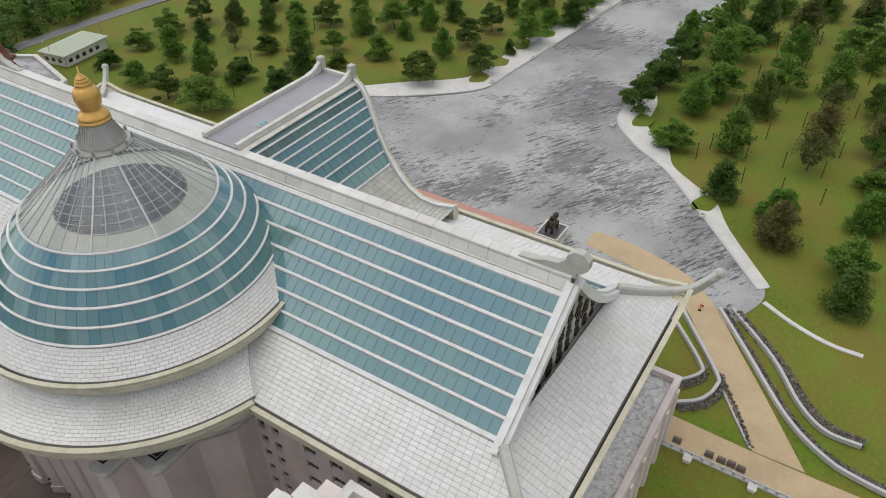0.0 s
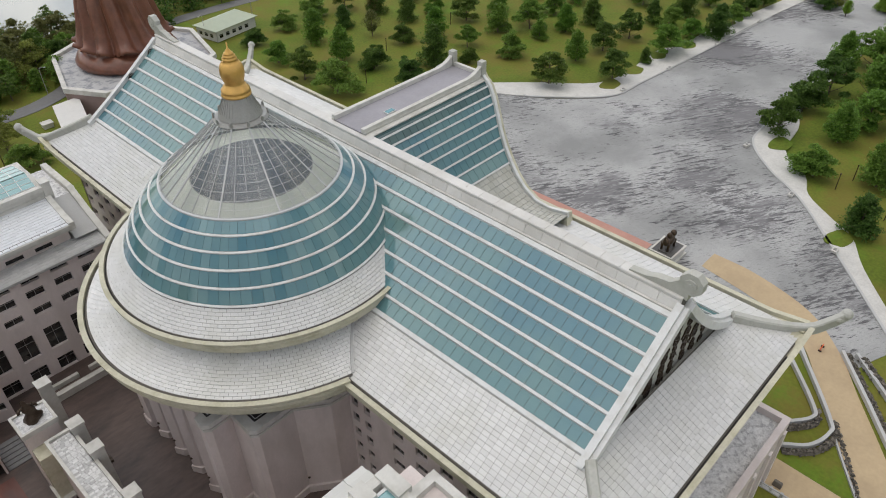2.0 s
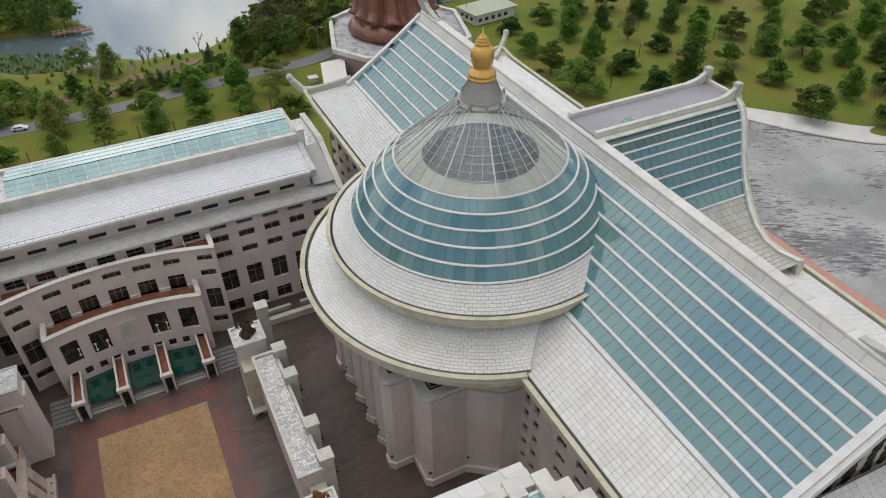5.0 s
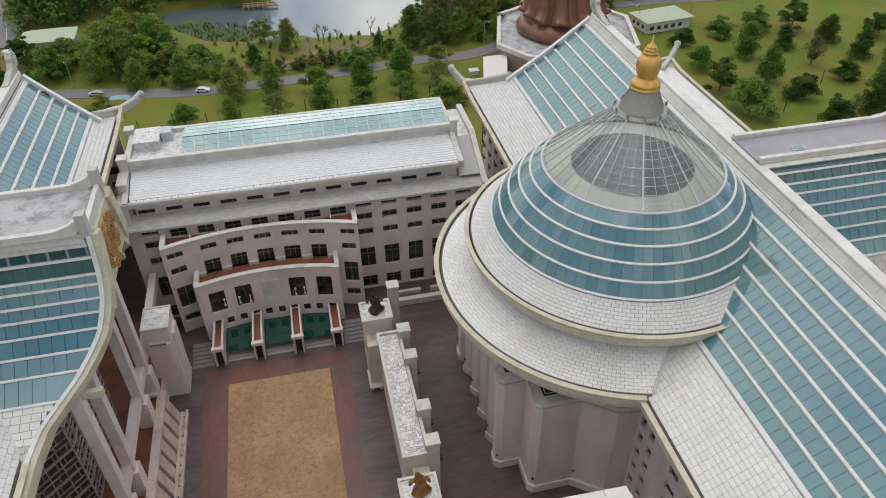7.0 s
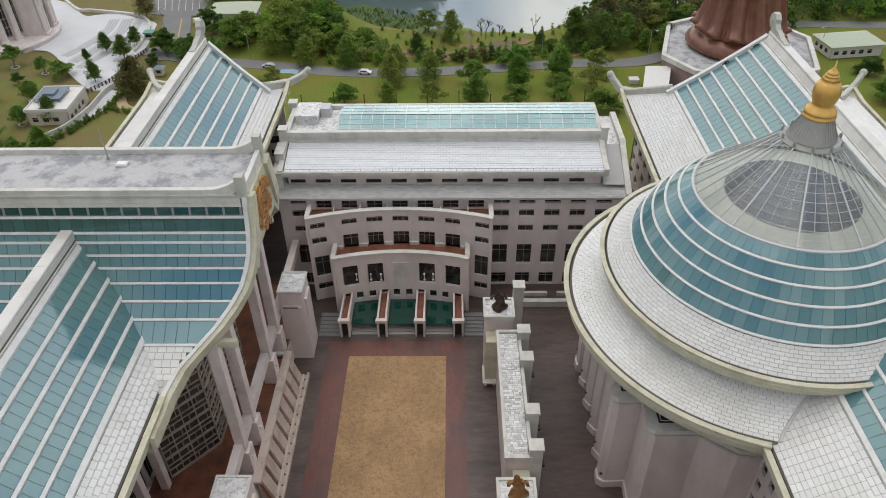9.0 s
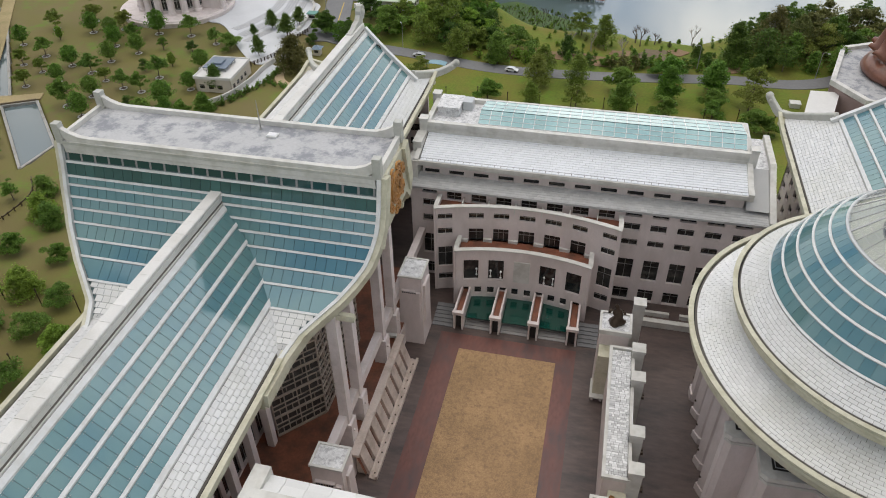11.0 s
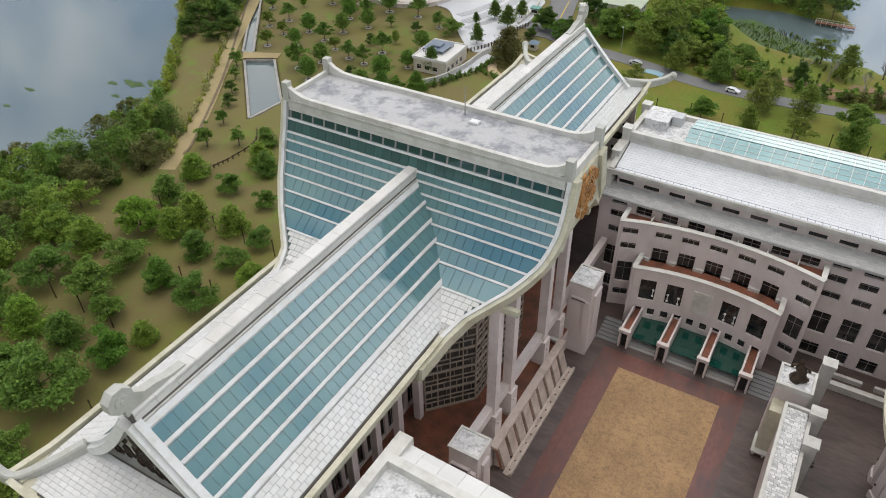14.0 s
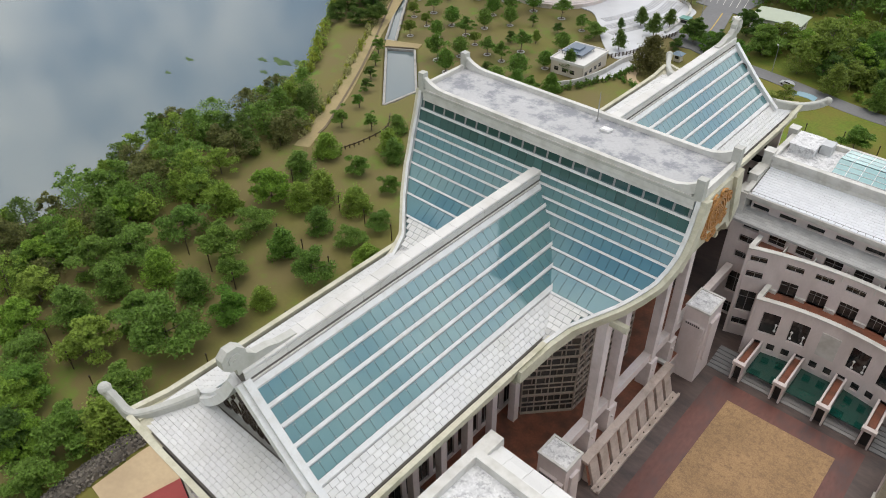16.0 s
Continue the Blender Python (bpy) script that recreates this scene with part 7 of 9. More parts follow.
plant([(-194.5, 196.7, 4.5), (-182.2, 181.8, 4.7), (-206.2, 211.9, 4.8), (-191.7, 204.8, 5.4), (-173.9, 187.3, 4.3), (-177.3, 199.4, 5.3), (-159.9, 172.5, 6.6), (-184.2, 192.8, 4.0),
       (-188.1, 227.6, 5.3), (-178.3, 225.0, 5.3), (-166, 205, 5), (-150, 200, 4.8), (-196, 219, 5), (-132, 206, 5), (-204, 228, 5.4), (-128, 190.5, 4.6), (-168, 224, 5), (-131, 168, 5.5)], [("young", 4), ("small", 1)])
plant([(-115.3, 13.9, 9.1), (-99.8, 14, 10), (-100.9, 24.6, 10), (-104.7, 7.5, 8.5), (-95.3, 5.9, 8.1)], [("dark", 2), ("mid", 1)])
plant([(-179.6, 163.3, 6.2), (-173.1, 155.6, 5.0), (-166.4, 147.2, 4.8), (-160.9, 139.9, 5.0), (-154.1, 130.7, 5.1), (-148.6, 118.7, 6.9), (-141.0, 123.4, 5.7)], [("small", 1)])
plant([(-117.3, 219.2, 4.7), (-123.0, 243.9, 5.1), (-114.3, 237.7, 6.2), (-114.1, 249.1, 5.1), (-126.9, 236.2, 2.9), (-119.6, 192.0, 5.5)], [("pot", 1)])
plant([(-129.9, 223.2, 7.7), (-114.6, 174.7, 7.2), (-120.3, 170.9, 6.8), (-133.8, 126.9, 6.6), (-126, 172, 6)], [("mid", 1), ("west", 1)])
plant([(-101.2, 242.5, 8.7), (-91.8, 240.3, 7.8), (-102.9, 233.0, 5.1), (-217.0, 182.9, 10.1), (-219.0, 193.7, 12.5), (-201.1, 181.9, 8.9), (-232.2, 197.7, 12.8), (-204.0, 176.8, 7.8),
       (-222.1, 204.1, 10.7), (-215.2, 175.2, 7.9), (-210, 190, 9), (-228, 210, 11), (-240, 214, 12)], [("dark", 1)])
plant([(-9.2, 260.1, 9.3), (-1, 251.5, 10), (-57.3, 246.1, 17.3), (-46.6, 261.6, 12.2), (71, 252.8, 12.3)],
      [("airy", 2), ("light", 1)])
plant([(-39.2, 244.8, 8.8), (-30, 241.5, 10.6), (-78.4, 247.8, 12.6), (-73.8, 264, 7.8), (42, 245.2, 12.3), (1.3, 234.5, 4.8), (20.8, 228.9, 9.4),
       (-12.6, 240.4, 6.8), (30.5, 246.2, 5), (33.8, 244.9, 4), (48.8, 239.7, 5.9), (-101.4, 243.1, 8.6), (-92.8, 239.3, 7.5), (-89.7, 260.8, 10.1)],
      [("dark", 3), ("bushy", 1)])
plant([(55.9, 262, 12.6), (62.6, 255.1, 11.3), (-119.4, 276.5, 10.5), (-100.5, 210.3, 12.7)],
      [("dry", 1), ("olive", 1)])
plant([(-89.7, 233.6, 8), (-84, 238, 9), (79, 254, 10), (74, 262, 10)], [("dark", 3), ("mid", 1)])
for models in TREES.values():
    for model in models:
        x_, y_ = plant_rng.uniform(300, 330), plant_rng.uniform(60, 180)
        model.location = (x_, y_, GZ)


# dense woods along the shores and the road, and shrubs
def inside(poly, x, y):
    return bool(shore_distance(np.array([x]), np.array([y]), poly)[0] < 0)


def woods(name, poly, spacing, size, leaves, count, leaf, leaf_size, label, seed, wet=False):
    rng = np.random.default_rng(seed)
    xs, ys = [p[0] for p in poly], [p[1] for p in poly]
    vs, fs, k = [], [], 0
    trunks = Geo()
    spots = []
    for _ in range(int((max(xs) - min(xs)) * (max(ys) - min(ys)) / spacing ** 2 * 4)):
        x, y = rng.uniform(min(xs), max(xs)), rng.uniform(min(ys), max(ys))
        if inside(poly, x, y) and all(math.hypot(x - a, y - b) > spacing * 0.72 for a, b in spots):
            spots.append((x, y))
    for x, y in spots:
        z = float(ground_height(np.array([x]), np.array([y]))[0])
        if wet:
            z = WATER_Z
        elif z < WATER_Z - 0.2:
            continue
        s = size * rng.uniform(0.7, 1.25)
        style = ("round", "round", "tiered", "loose")[rng.integers(4)]
        pts = crown_points(rng, style, s * 0.55, s * 0.08, s * 0.95, count) + [x, y, z]
        v, f = leaf_cloud(rng, pts, leaf_size * rng.uniform(0.8, 1.2))
        vs.append(v)
        fs.append(f + k)
        k += len(v)
        trunks.loft([[(x + r * math.cos(a), y + r * math.sin(a), z + h) for a in (0, 2.1, 4.2)] for h, r in ((-0.3, 0.25), (s * 0.7, 0.06))])
    me = bpy.data.meshes.new(name)
    me.from_pydata(np.concatenate(vs).tolist(), [], np.concatenate(fs).tolist())
    for m in leaves:
        me.materials.append(m)
    # a whole tree shares one leaf colour
    per = [rng.integers(len(leaves)) for _ in vs]
    me.polygons.foreach_set("material_index", np.concatenate([np.full(len(v) // 3, i) for v, i in zip(vs, per)]).astype(np.int32))
    ob = tagged(part(name, me, None), label, "woods", kind="stuff")
    part("wood_trunks", trunks, BARK, ob)
    return ob


woods("shore_woods", [(-184, 122), (-178, 108), (-180, 98), (-190, 82), (-178, 66), (-172, 46), (-174, 30), (-178, 8), (-146, 8), (-144, 30), (-147, 52), (-151, 70), (-155, 88), (-153, 104), (-158, 116), (-168, 126)], 6.2, 8.6,
      [LEAF_DARK, LEAF_MID, LEAF_LIGHT, LEAF_MID, LEAF_DRY], 1900, "", 0.31, "dense mixed green woods along the lake shore", 5)
woods("road_woods", [(-84, 252), (-60, 238), (-46, 233.5), (-40, 240), (-40, 262), (-50, 280), (-62, 290), (-68, 284), (-70, 264)], 6.6, 9.0, [LEAF_AIRY, LEAF_LIGHT, LEAF_DARK, LEAF_AIRY], 1700, "", 0.40,
      "bamboo and mixed green trees between the road and the pond", 6)
woods("road_woods", [(44, 242), (70, 240), (90, 256), (104, 268), (92, 290), (60, 281), (48, 273), (44, 262)], 7.4, 9.5, [LEAF_DARK, LEAF_MID, LEAF_DARK, LEAF_DRY], 1700, "", 0.40, "mixed green trees between the road and the lake", 16)
woods("verge_shrubs", [(-44, 230), (-20, 230.5), (0, 231), (34, 235), (46, 237), (44, 241), (20, 240), (0, 237.5), (-20, 236.5), (-40, 236)], 4.0, 4.2, [LEAF_DARK, LEAF_MID, LEAF_MID, LEAF_LIGHT, LEAF_DRY], 520, "", 0.34,
      "mixed shrubs along the park road", 17)
woods("bank_scrub", [(-26, 240), (34, 243), (44, 256), (42, 272), (29, 264), (10, 266), (-14, 267), (-28, 268)], 6.0, 1.5, [LEAF_LIGHT, LEAF_DRY, LEAF_MID], 130, "", 0.30, "low scrub on the grassy lake bank", 18)
slab("water_weed", smooth2([(-50, 290), (-44, 275), (-36, 270), (-22, 266), (-13, 264.5), (-9, 271), (-13, 280), (-25, 287.5), (-38, 298), (-50, 290)], 4), WATER_Z + 0.08,
     material("floating_weed", (0.040, 0.082, 0.018), 0.8, 0.35, 0.25, 2.5, 0.4, stain=(0.085, 0.13, 0.03), stain_amount=0.7, stain_scale=0.2), "mat of dark green weed floating on the pond", "water weed", 0.1)
for i, (ix, iy, rx, ry) in enumerate(((-205.0, 140.0, 4.5, 1.8), (-199.5, 143.5, 3.2, 1.4), (-212.0, 137.0, 2.2, 1.0), (-203.0, 131.0, 1.8, 0.9), (-191.5, 133.0, 3.6, 2.4), (-188.5, 122.0, 3.0, 2.6), (-232.0, 120.0, 2.2, 0.8), (-228.0, 109.0, 1.4, 0.7))):
    slab("water_weed", [(ix + rx * (1 + 0.3 * math.sin(3 * a + i)) * math.cos(a), iy + ry * (1 + 0.3 * math.cos(5 * a + i)) * math.sin(a)) for a in [math.tau * k / 26 for k in range(26)]], WATER_Z + 0.06,
         bpy.data.materials["floating_weed"], "small raft of floating weed on the lake", "water weed", 0.1)
woods("water_weed", [(-46, 293), (-26, 292), (-14, 284), (-10, 276), (-16, 269), (-27, 272), (-36, 280)], 1.25, 0.9, [LEAF_DARK, LEAF_DARK, LEAF_MID], 26, "", 0.34, "dense green weed on the pond", 19, True)


def bare_tree(x, y, height, seed, pale, label):
    """A leafless tree: trunk and forking branches."""
    rng = random.Random(seed)
    th = thing("bare_tree", label, "tree", (x, y, float(ground_height(np.array([float(x)]), np.array([float(y)]))[0]) - 0.1))
    mat = pale
    limbs = []

    def grow(p, d, length, r, depth):
        q = p + d * length
        s1 = d.orthogonal().normalized()
        s2 = d.cross(s1)
        limbs.append((depth, [[tuple(c + (s1 * math.cos(math.tau * j / 5) + s2 * math.sin(math.tau * j / 5)) * rr) for j in range(5)] for c, rr in ((p, r), (q, r * 0.62))]))
        if depth < 4:
            for _ in range(3 if depth < 3 else 2):
                nd = (d + Vector((rng.uniform(-0.8, 0.8), rng.uniform(-0.8, 0.8), rng.uniform(-0.1, 0.6)))).normalized()
                grow(p + d * length * rng.uniform(0.6, 1.0), nd, length * rng.uniform(0.55, 0.8), r * 0.6, depth + 1)
    grow(Vector((0, 0, 0)), Vector((rng.uniform(-0.1, 0.1), rng.uniform(-0.1, 0.1), 1)).normalized(), height * 0.38, 0.24, 0)
    trunk, boughs = Geo(), Geo()
    for depth, secs in limbs:
        (trunk if depth == 0 else boughs).loft(secs)
    part("trunk", trunk, mat, th)
    part("branches", boughs, mat, th, kind="stuff")


PALEBARK = material("pale_dead_bark", (0.36, 0.33, 0.28), 0.9, 0.2, 1.5, 6, 0.2)
for i, (x_, y_, h_t, m_) in enumerate(((5.9, 240, 9.5, PALEBARK), (11.6, 254, 9.0, BARK), (16.6, 257, 5.0, BARK), (29.4, 259.5, 8.0, PALEBARK), (10, 257, 6.5, BARK), (-5, 246, 9.0, PALEBARK), (-12, 244, 8.0, PALEBARK), (54, 261, 13.0, PALEBARK))):
    bare_tree(x_, y_, h_t, 60 + i, m_, "leafless pale dead tree on the lake bank" if m_ is PALEBARK else "leafless dark tree on the lake bank")
woods("far_woods", [(-100, 290), (-62, 305), (-30, 311), (-5, 309), (4, 324), (8, 420), (-110, 420)], 8.0, 14.0, [LEAF_DARK, LEAF_DARK, LEAF_MID], 560, "", 0.68, "dark woods beyond the pond", 7)
woods("hill_woods", [(104, 272), (106, 262), (120, 256), (124, 266), (180, 268), (260, 258), (330, 250), (330, 330), (190, 330)], 8.0, 12.0,
      [LEAF_DARK, LEAF_DARK, LEAF_MID], 520, "", 0.62, "dark green woods behind the road", 8)
woods("west_woods", [(-230, 196), (-212, 192), (-222, 212), (-250, 250), (-300, 330), (-262, 250), (-242, 210)], 7.5, 10.0, [LEAF_DARK, LEAF_MID], 900, "", 0.48, "dark woods by the embankment", 9)
woods("shore_shrubs", [(-246, 200), (-231, 187), (-210, 162), (-191, 140), (-185, 127), (-180, 126), (-186, 139), (-204, 160), (-226, 184), (-242, 200)], 3.4, 5.0, [LEAF_SHRUB, LEAF_SHRUB, LEAF_SHRUB, LEAF_LIGHT], 420, "", 0.30,
      "bright yellow-green shrubs lining the shore", 10)
woods("pale_reeds", [(-221, 209), (-191, 165), (-169.5, 134.5), (-161, 120), (-153, 106), (-151.5, 106.5), (-159.5, 120.3), (-168, 135), (-189, 166), (-219, 210)], 2.0, 2.2, [LEAF_REED, LEAF_REED, LEAF_SHRUB], 130, "", 0.26, "pale reeds beside the embankment path", 12)
woods("hedge", [(-116, 178), (-107, 199), (-105.5, 213), (-104, 213), (-105, 199), (-114, 178)], 1.5, 1.6, [LEAF_MID, LEAF_DARK], 150, "", 0.25, "clipped green hedge along a wall", 13)
woods("hedge", [(-106, 200.5), (-94, 196.5), (-94, 195.3), (-106, 199.0)], 1.4, 1.3, [LEAF_MID], 130, "", 0.22, "clipped green hedge on a lawn", 14)

# ---------------------------------------------------------------- park furniture, small buildings, the great statue
post_model = thing("path_post", "thin dark metal post standing in the lawn", "post", group="lawn posts")
part("shaft", Geo().loft([[(r * c, r * s, z) for c, s in ((1, 0), (0.5, 0.87), (-0.5, 0.87), (-1, 0), (-0.5, -0.87), (0.5, -0.87))] for z, r in ((0, 0.13), (4.4, 0.11))]), BRONZE, post_model)
part("cap", Geo().loft([[(r * c, r * s, z) for c, s in ((1, 0), (0.5, 0.87), (-0.5, 0.87), (-1, 0), (-0.5, -0.87), (0.5, -0.87))] for z, r in ((4.4, 0.19), (4.8, 0.16))]), BRONZE, post_model)
post_model.location = (178, 34, GZ)
for i in range(9):
    for j in range(6):
        x_, y_ = 172 + 13 * i, 30 - 9.5 * j + 2.2 * (i % 2)
        if (i, j) != (0, 0):
            copy_thing(post_model, pose(x_, y_, GZ))
for i in range(11):
    copy_thing(post_model, pose(-46 + 9.5 * i, 199 + 2 * (i % 2), GZ))
for i in range(6):
    for j in range(5):
        copy_thing(post_model, pose(-98 - 9 * i + 2 * j, 22 + 17 * j, GZ))
for i in range(7):
    copy_thing(post_model, pose(140 + 11 * i, 168 + 7 * (i % 3), GZ))

lamp_model = thing("street_lamp", "tall grey street lamp with an arched arm", "lamp", group="street lamps")
part("pole", Geo().loft([[(r * math.cos(a), r * math.sin(a), z) for a in [math.tau * i / 8 for i in range(8)]] for z, r in ((0, 0.14), (4, 0.11), (8.2, 0.08))]), GREYMETAL, lamp_model)
part("arm", Geo().sweep(spline([(0, 0, 8.1), (0.3, 0, 8.7), (1.0, 0, 8.8), (1.6, 0, 8.6)], 4), [(-0.06, -0.06), (0.06, -0.06), (0.06, 0.06), (-0.06, 0.06)]), GREYMETAL, lamp_model)
part("lamp_head", Geo().box(1.4, -0.14, 8.46, 2.1, 0.14, 8.62), BAND, lamp_model)
lamp_model.location = (66.7, 237.6, GZ)
for x_, y_, a_ in ((126, 240, 200), (148, 242, 90), (30, 236, 180), (-70, 236, 120), (-108, 262, 20), (98, 250, 120)):
    copy_thing(lamp_model, pose(x_, y_, GZ, 0, 0, a_))


def small_house(name, label, cx, cy, w, d, h, turn, roof_mat, wall_mat, hipped=True, over=0.8):
    th = thing(name, label, "house")
    m = pose(cx, cy, GZ, 0, 0, turn)
    for sx, sy, L, vx in ((-w / 2, -d / 2, w, (1, 0)), (w / 2, -d / 2, d, (0, 1)), (w / 2, d / 2, w, (-1, 0)), (-w / 2, d / 2, d, (0, -1))):
        cols = [(1.2 + 3.0 * i, 2.9 + 3.0 * i) for i in range(int((L - 1.5) / 3.0))]
        windowed_wall(th, (sx, sy), vx, L, 0, h, cols, [(1.1, 2.5)], 0.3, wall_mat, 0.15)
    r = Geo()
    a, b = w / 2 + over, d / 2 + over
    if hipped:
        k = w / 2 - d / 2 * 0.7
        r.add([(-a, -b, h), (a, -b, h), (a, b, h), (-a, b, h), (-k, 0, h + d * 0.22), (k, 0, h + d * 0.22), (-a, -b, h - 0.25), (a, -b, h - 0.25), (a, b, h - 0.25), (-a, b, h - 0.25)],
              [(0, 1, 5, 4), (1, 2, 5), (2, 3, 4, 5), (3, 0, 4), (0, 6, 7, 1), (1, 7, 8, 2), (2, 8, 9, 3), (3, 9, 6, 0), (9, 8, 7, 6)])
    else:
        r.box(-a, -b, h, a, b, h + 0.5)
        r.box(-a, -b, h + 0.5, a, -b + 0.3, h + 0.9).box(-a, b - 0.3, h + 0.5, a, b, h + 0.9).box(-a, -b + 0.3, h + 0.5, -a + 0.3, b - 0.3, h + 0.9).box(a - 0.3, -b + 0.3, h + 0.5, a, b - 0.3, h + 0.9)
    part("roof", r, roof_mat, th)
    th.matrix_basis = m
    return th


PALEGREEN = material("pale_green_roof", (0.42, 0.47, 0.36), 0.6, 0.06)
WHITEWALL = material("white_render", (0.62, 0.61, 0.58), 0.8, 0.08)
CREAMWALL = material("cream_render", (0.55, 0.50, 0.42), 0.8, 0.1)
small_house("park_house", "low white house with a pale green hipped roof", 135.0, 240.0, 18.5, 11.0, 4.2, 8, PALEGREEN, WHITEWALL)
small_house("park_house", "low shed with a pale yellow-green roof among trees", -84.0, 275.0, 17.0, 11.0, 4.2, 3, PALEGREEN, WHITEWALL)
wh = small_house("flat_house", "white flat-roofed pavilion with a grey roof canopy", -119.5, 197.5, 12.0, 15.5, 4.4, 3, WHITEWALL, CREAMWALL, False, 0.3)
part("roof_canopy", Geo().box(-5.2, -3.0, 5.9, 2.6, 5.4, 6.1).box(-2.6, -0.6, 6.1, 0.2, 3.0, 6.7), material("blue_grey_panel", (0.13, 0.17, 0.22), 0.35, 0.1), wh, "blue-grey panel canopy")
part("canopy_leg", Geo().box(-5.0, -2.8, 4.9, -4.8, -2.6, 5.9).box(2.2, -2.8, 4.9, 2.4, -2.6, 5.9).box(-5.0, 5.0, 4.9, -4.8, 5.2, 5.9).box(2.2, 5.0, 4.9, 2.4, 5.2, 5.9), GREYMETAL, wh)
yard = ribbon("boundary_wall", [(-117.6, 180.6), (-113.3, 187.2), (-110.9, 198.8), (-110.6, 210.5), (-107.9, 219.5), (-107.4, 230)], 0.5, GZ + 1.8, KERB, "low grey boundary wall round the pavilion yard", "wall", 1.9)
slab("pavement", [(-113, 189), (-107.5, 198), (-106.4, 212), (-112, 214)], GZ + 0.1, PALEPAVE, "pale paved yard beside the pavilion", "pavement")
ribbon("path", [(-105, 214), (-104.5, 207), (-101, 201), (-95, 199), (-90, 204)], 3.0, GZ + 0.08, SANDPATH, "sandy garden path on the lawn", "path")

kiosk = thing("kiosk", "small wooden kiosk with a blue-grey pyramid roof", "kiosk", (-97.6, 224.5, GZ))
part("body", Geo().box(-1.2, -1.2, 0, 1.2, 1.2, 2.4), CREAMWALL, kiosk)
part("roof", Geo().add([(-1.8, -1.8, 2.4), (1.8, -1.8, 2.4), (1.8, 1.8, 2.4), (-1.8, 1.8, 2.4), (0, 0, 3.5)], [(0, 1, 4), (1, 2, 4), (2, 3, 4), (3, 0, 4), (3, 2, 1, 0)]), material("blue_grey_roof", (0.13, 0.19, 0.24), 0.5, 0.1), kiosk)
part("window", Geo().box(-0.7, -1.24, 1.0, 0.7, -1.18, 2.0), WINDOW, kiosk)
shelter = thing("shelter", "roadside shelter with a pale blue canopy", "shelter", (-54, 219.5, GZ))
part("canopy", Geo().sweep([(-3.4, 0, 2.6), (-1.7, 0, 3.0), (0, 0, 3.1), (1.7, 0, 3.0), (3.4, 0, 2.6)], [(-1.6, 0), (1.6, 0), (1.6, 0.1), (-1.6, 0.1)]), material("pale_blue_sheet", (0.20, 0.33, 0.38), 0.4, 0.1), shelter)
for sx in (-3, 3):
    for sy in (-1.2, 1.2):
        part("leg", Geo().box(sx - 0.06, sy - 0.06, 0, sx + 0.06, sy + 0.06, 2.75), GREYMETAL, shelter)


def car(x, y, turn, paint, label):
    th = thing("car", label, "car", (x, y, GZ + 0.07))
    th.rotation_euler = (0, 0, radians(turn))
    out = [(-2.15, 0.35), (2.15, 0.35), (2.2, 0.75), (1.2, 0.95), (0.6, 1.42), (-1.2, 1.45), (-1.9, 1.0), (-2.2, 0.85)]
    part("body", Geo().loft([[(a, s * w, b if b < 1.2 else b - 0.02) for a, b in out] for s, w in ((-1, 0.86), (1, 0.86))]), paint, th)
    part("window", Geo().loft([[(a, s, b) for a, b in ((-1.7, 1.02), (1.0, 1.0), (0.55, 1.36), (-1.15, 1.39))] for s in (-0.88, 0.88)]), WINDOW, th)
    for a in (-1.35, 1.35):
        for s in (-0.8, 0.8):
            wheel = Geo().loft([[(a + 0.33 * math.cos(math.tau * i / 12), s + o, 0.33 + 0.33 * math.sin(math.tau * i / 12)) for i in range(12)] for o in (-0.1, 0.1)])
            part("wheel", wheel, DARK, th)


car(-29.4, 224.0, -6, material("white_paint", (0.7, 0.7, 0.7), 0.25, 0.03, coat=0.5), "white parked car on the park road")
car(-62.5, 229.5, 170, material("silver_paint", (0.45, 0.46, 0.48), 0.3, 0.03, coat=0.5), "silver parked car on the park road")

# the great robed statue on its octagonal terrace
terrace = thing("octagonal_terrace", "octagonal pinkish stone terrace with a grey slate floor", "terrace", (91.5, 225.5, 0))
octa = lambda r: [(r * math.cos(radians(a)), r * math.sin(radians(a))) for a in (14, 44, 104, 132, 195, 226, 284, 316)]
part("wall", Geo().loft([[(x, y, z) for x, y in octa(r)] for r, z in ((26.4, GZ), (26.4, 5.0), (26.0, 5.0))]), material("pink_terrace_stone", (0.30, 0.22, 0.20), 0.7, 0.12, 0.5), terrace)
part("rim", Geo().loft([[(x, y, z) for x, y in octa(r)] for r, z in ((26.8, 4.9), (26.8, 6.4), (25.2, 6.4), (25.2, 5.2))]), PARAPET, terrace)
part("slate_floor", Geo().prism(octa(25.3), 5.1, 5.35), ROOFING, terrace)
slab("pavement", [(62, 199), (76, 199), (76, 216), (64, 218)], GZ + 0.12, material("brown_stone_paving", (0.19, 0.14, 0.12), 0.8, 0.15), "brown stone paving beside the terrace", "pavement")
canopy_w = thing("white_canopy", "white flat sloping canopy roof beside the terrace", "canopy", (62.4, 208.8, GZ))
part("roof", Geo().add([(-5.6, -7, 4.6), (1.6, -8.6, 4.6), (6.4, 8, 5.2), (-1.8, 7.6, 5.2), (-5.6, -7, 4.8), (1.6, -8.6, 4.8), (6.4, 8, 5.4), (-1.8, 7.6, 5.4)], [(3, 2, 1, 0), (4, 5, 6, 7), (0, 1, 5, 4), (1, 2, 6, 5), (2, 3, 7, 6), (3, 0, 4, 7)]), WHITEWALL, canopy_w)
part("wall", Geo().box(-1.5, -6.5, 0, 1.5, 7.0, 4.6), CREAMWALL, canopy_w)
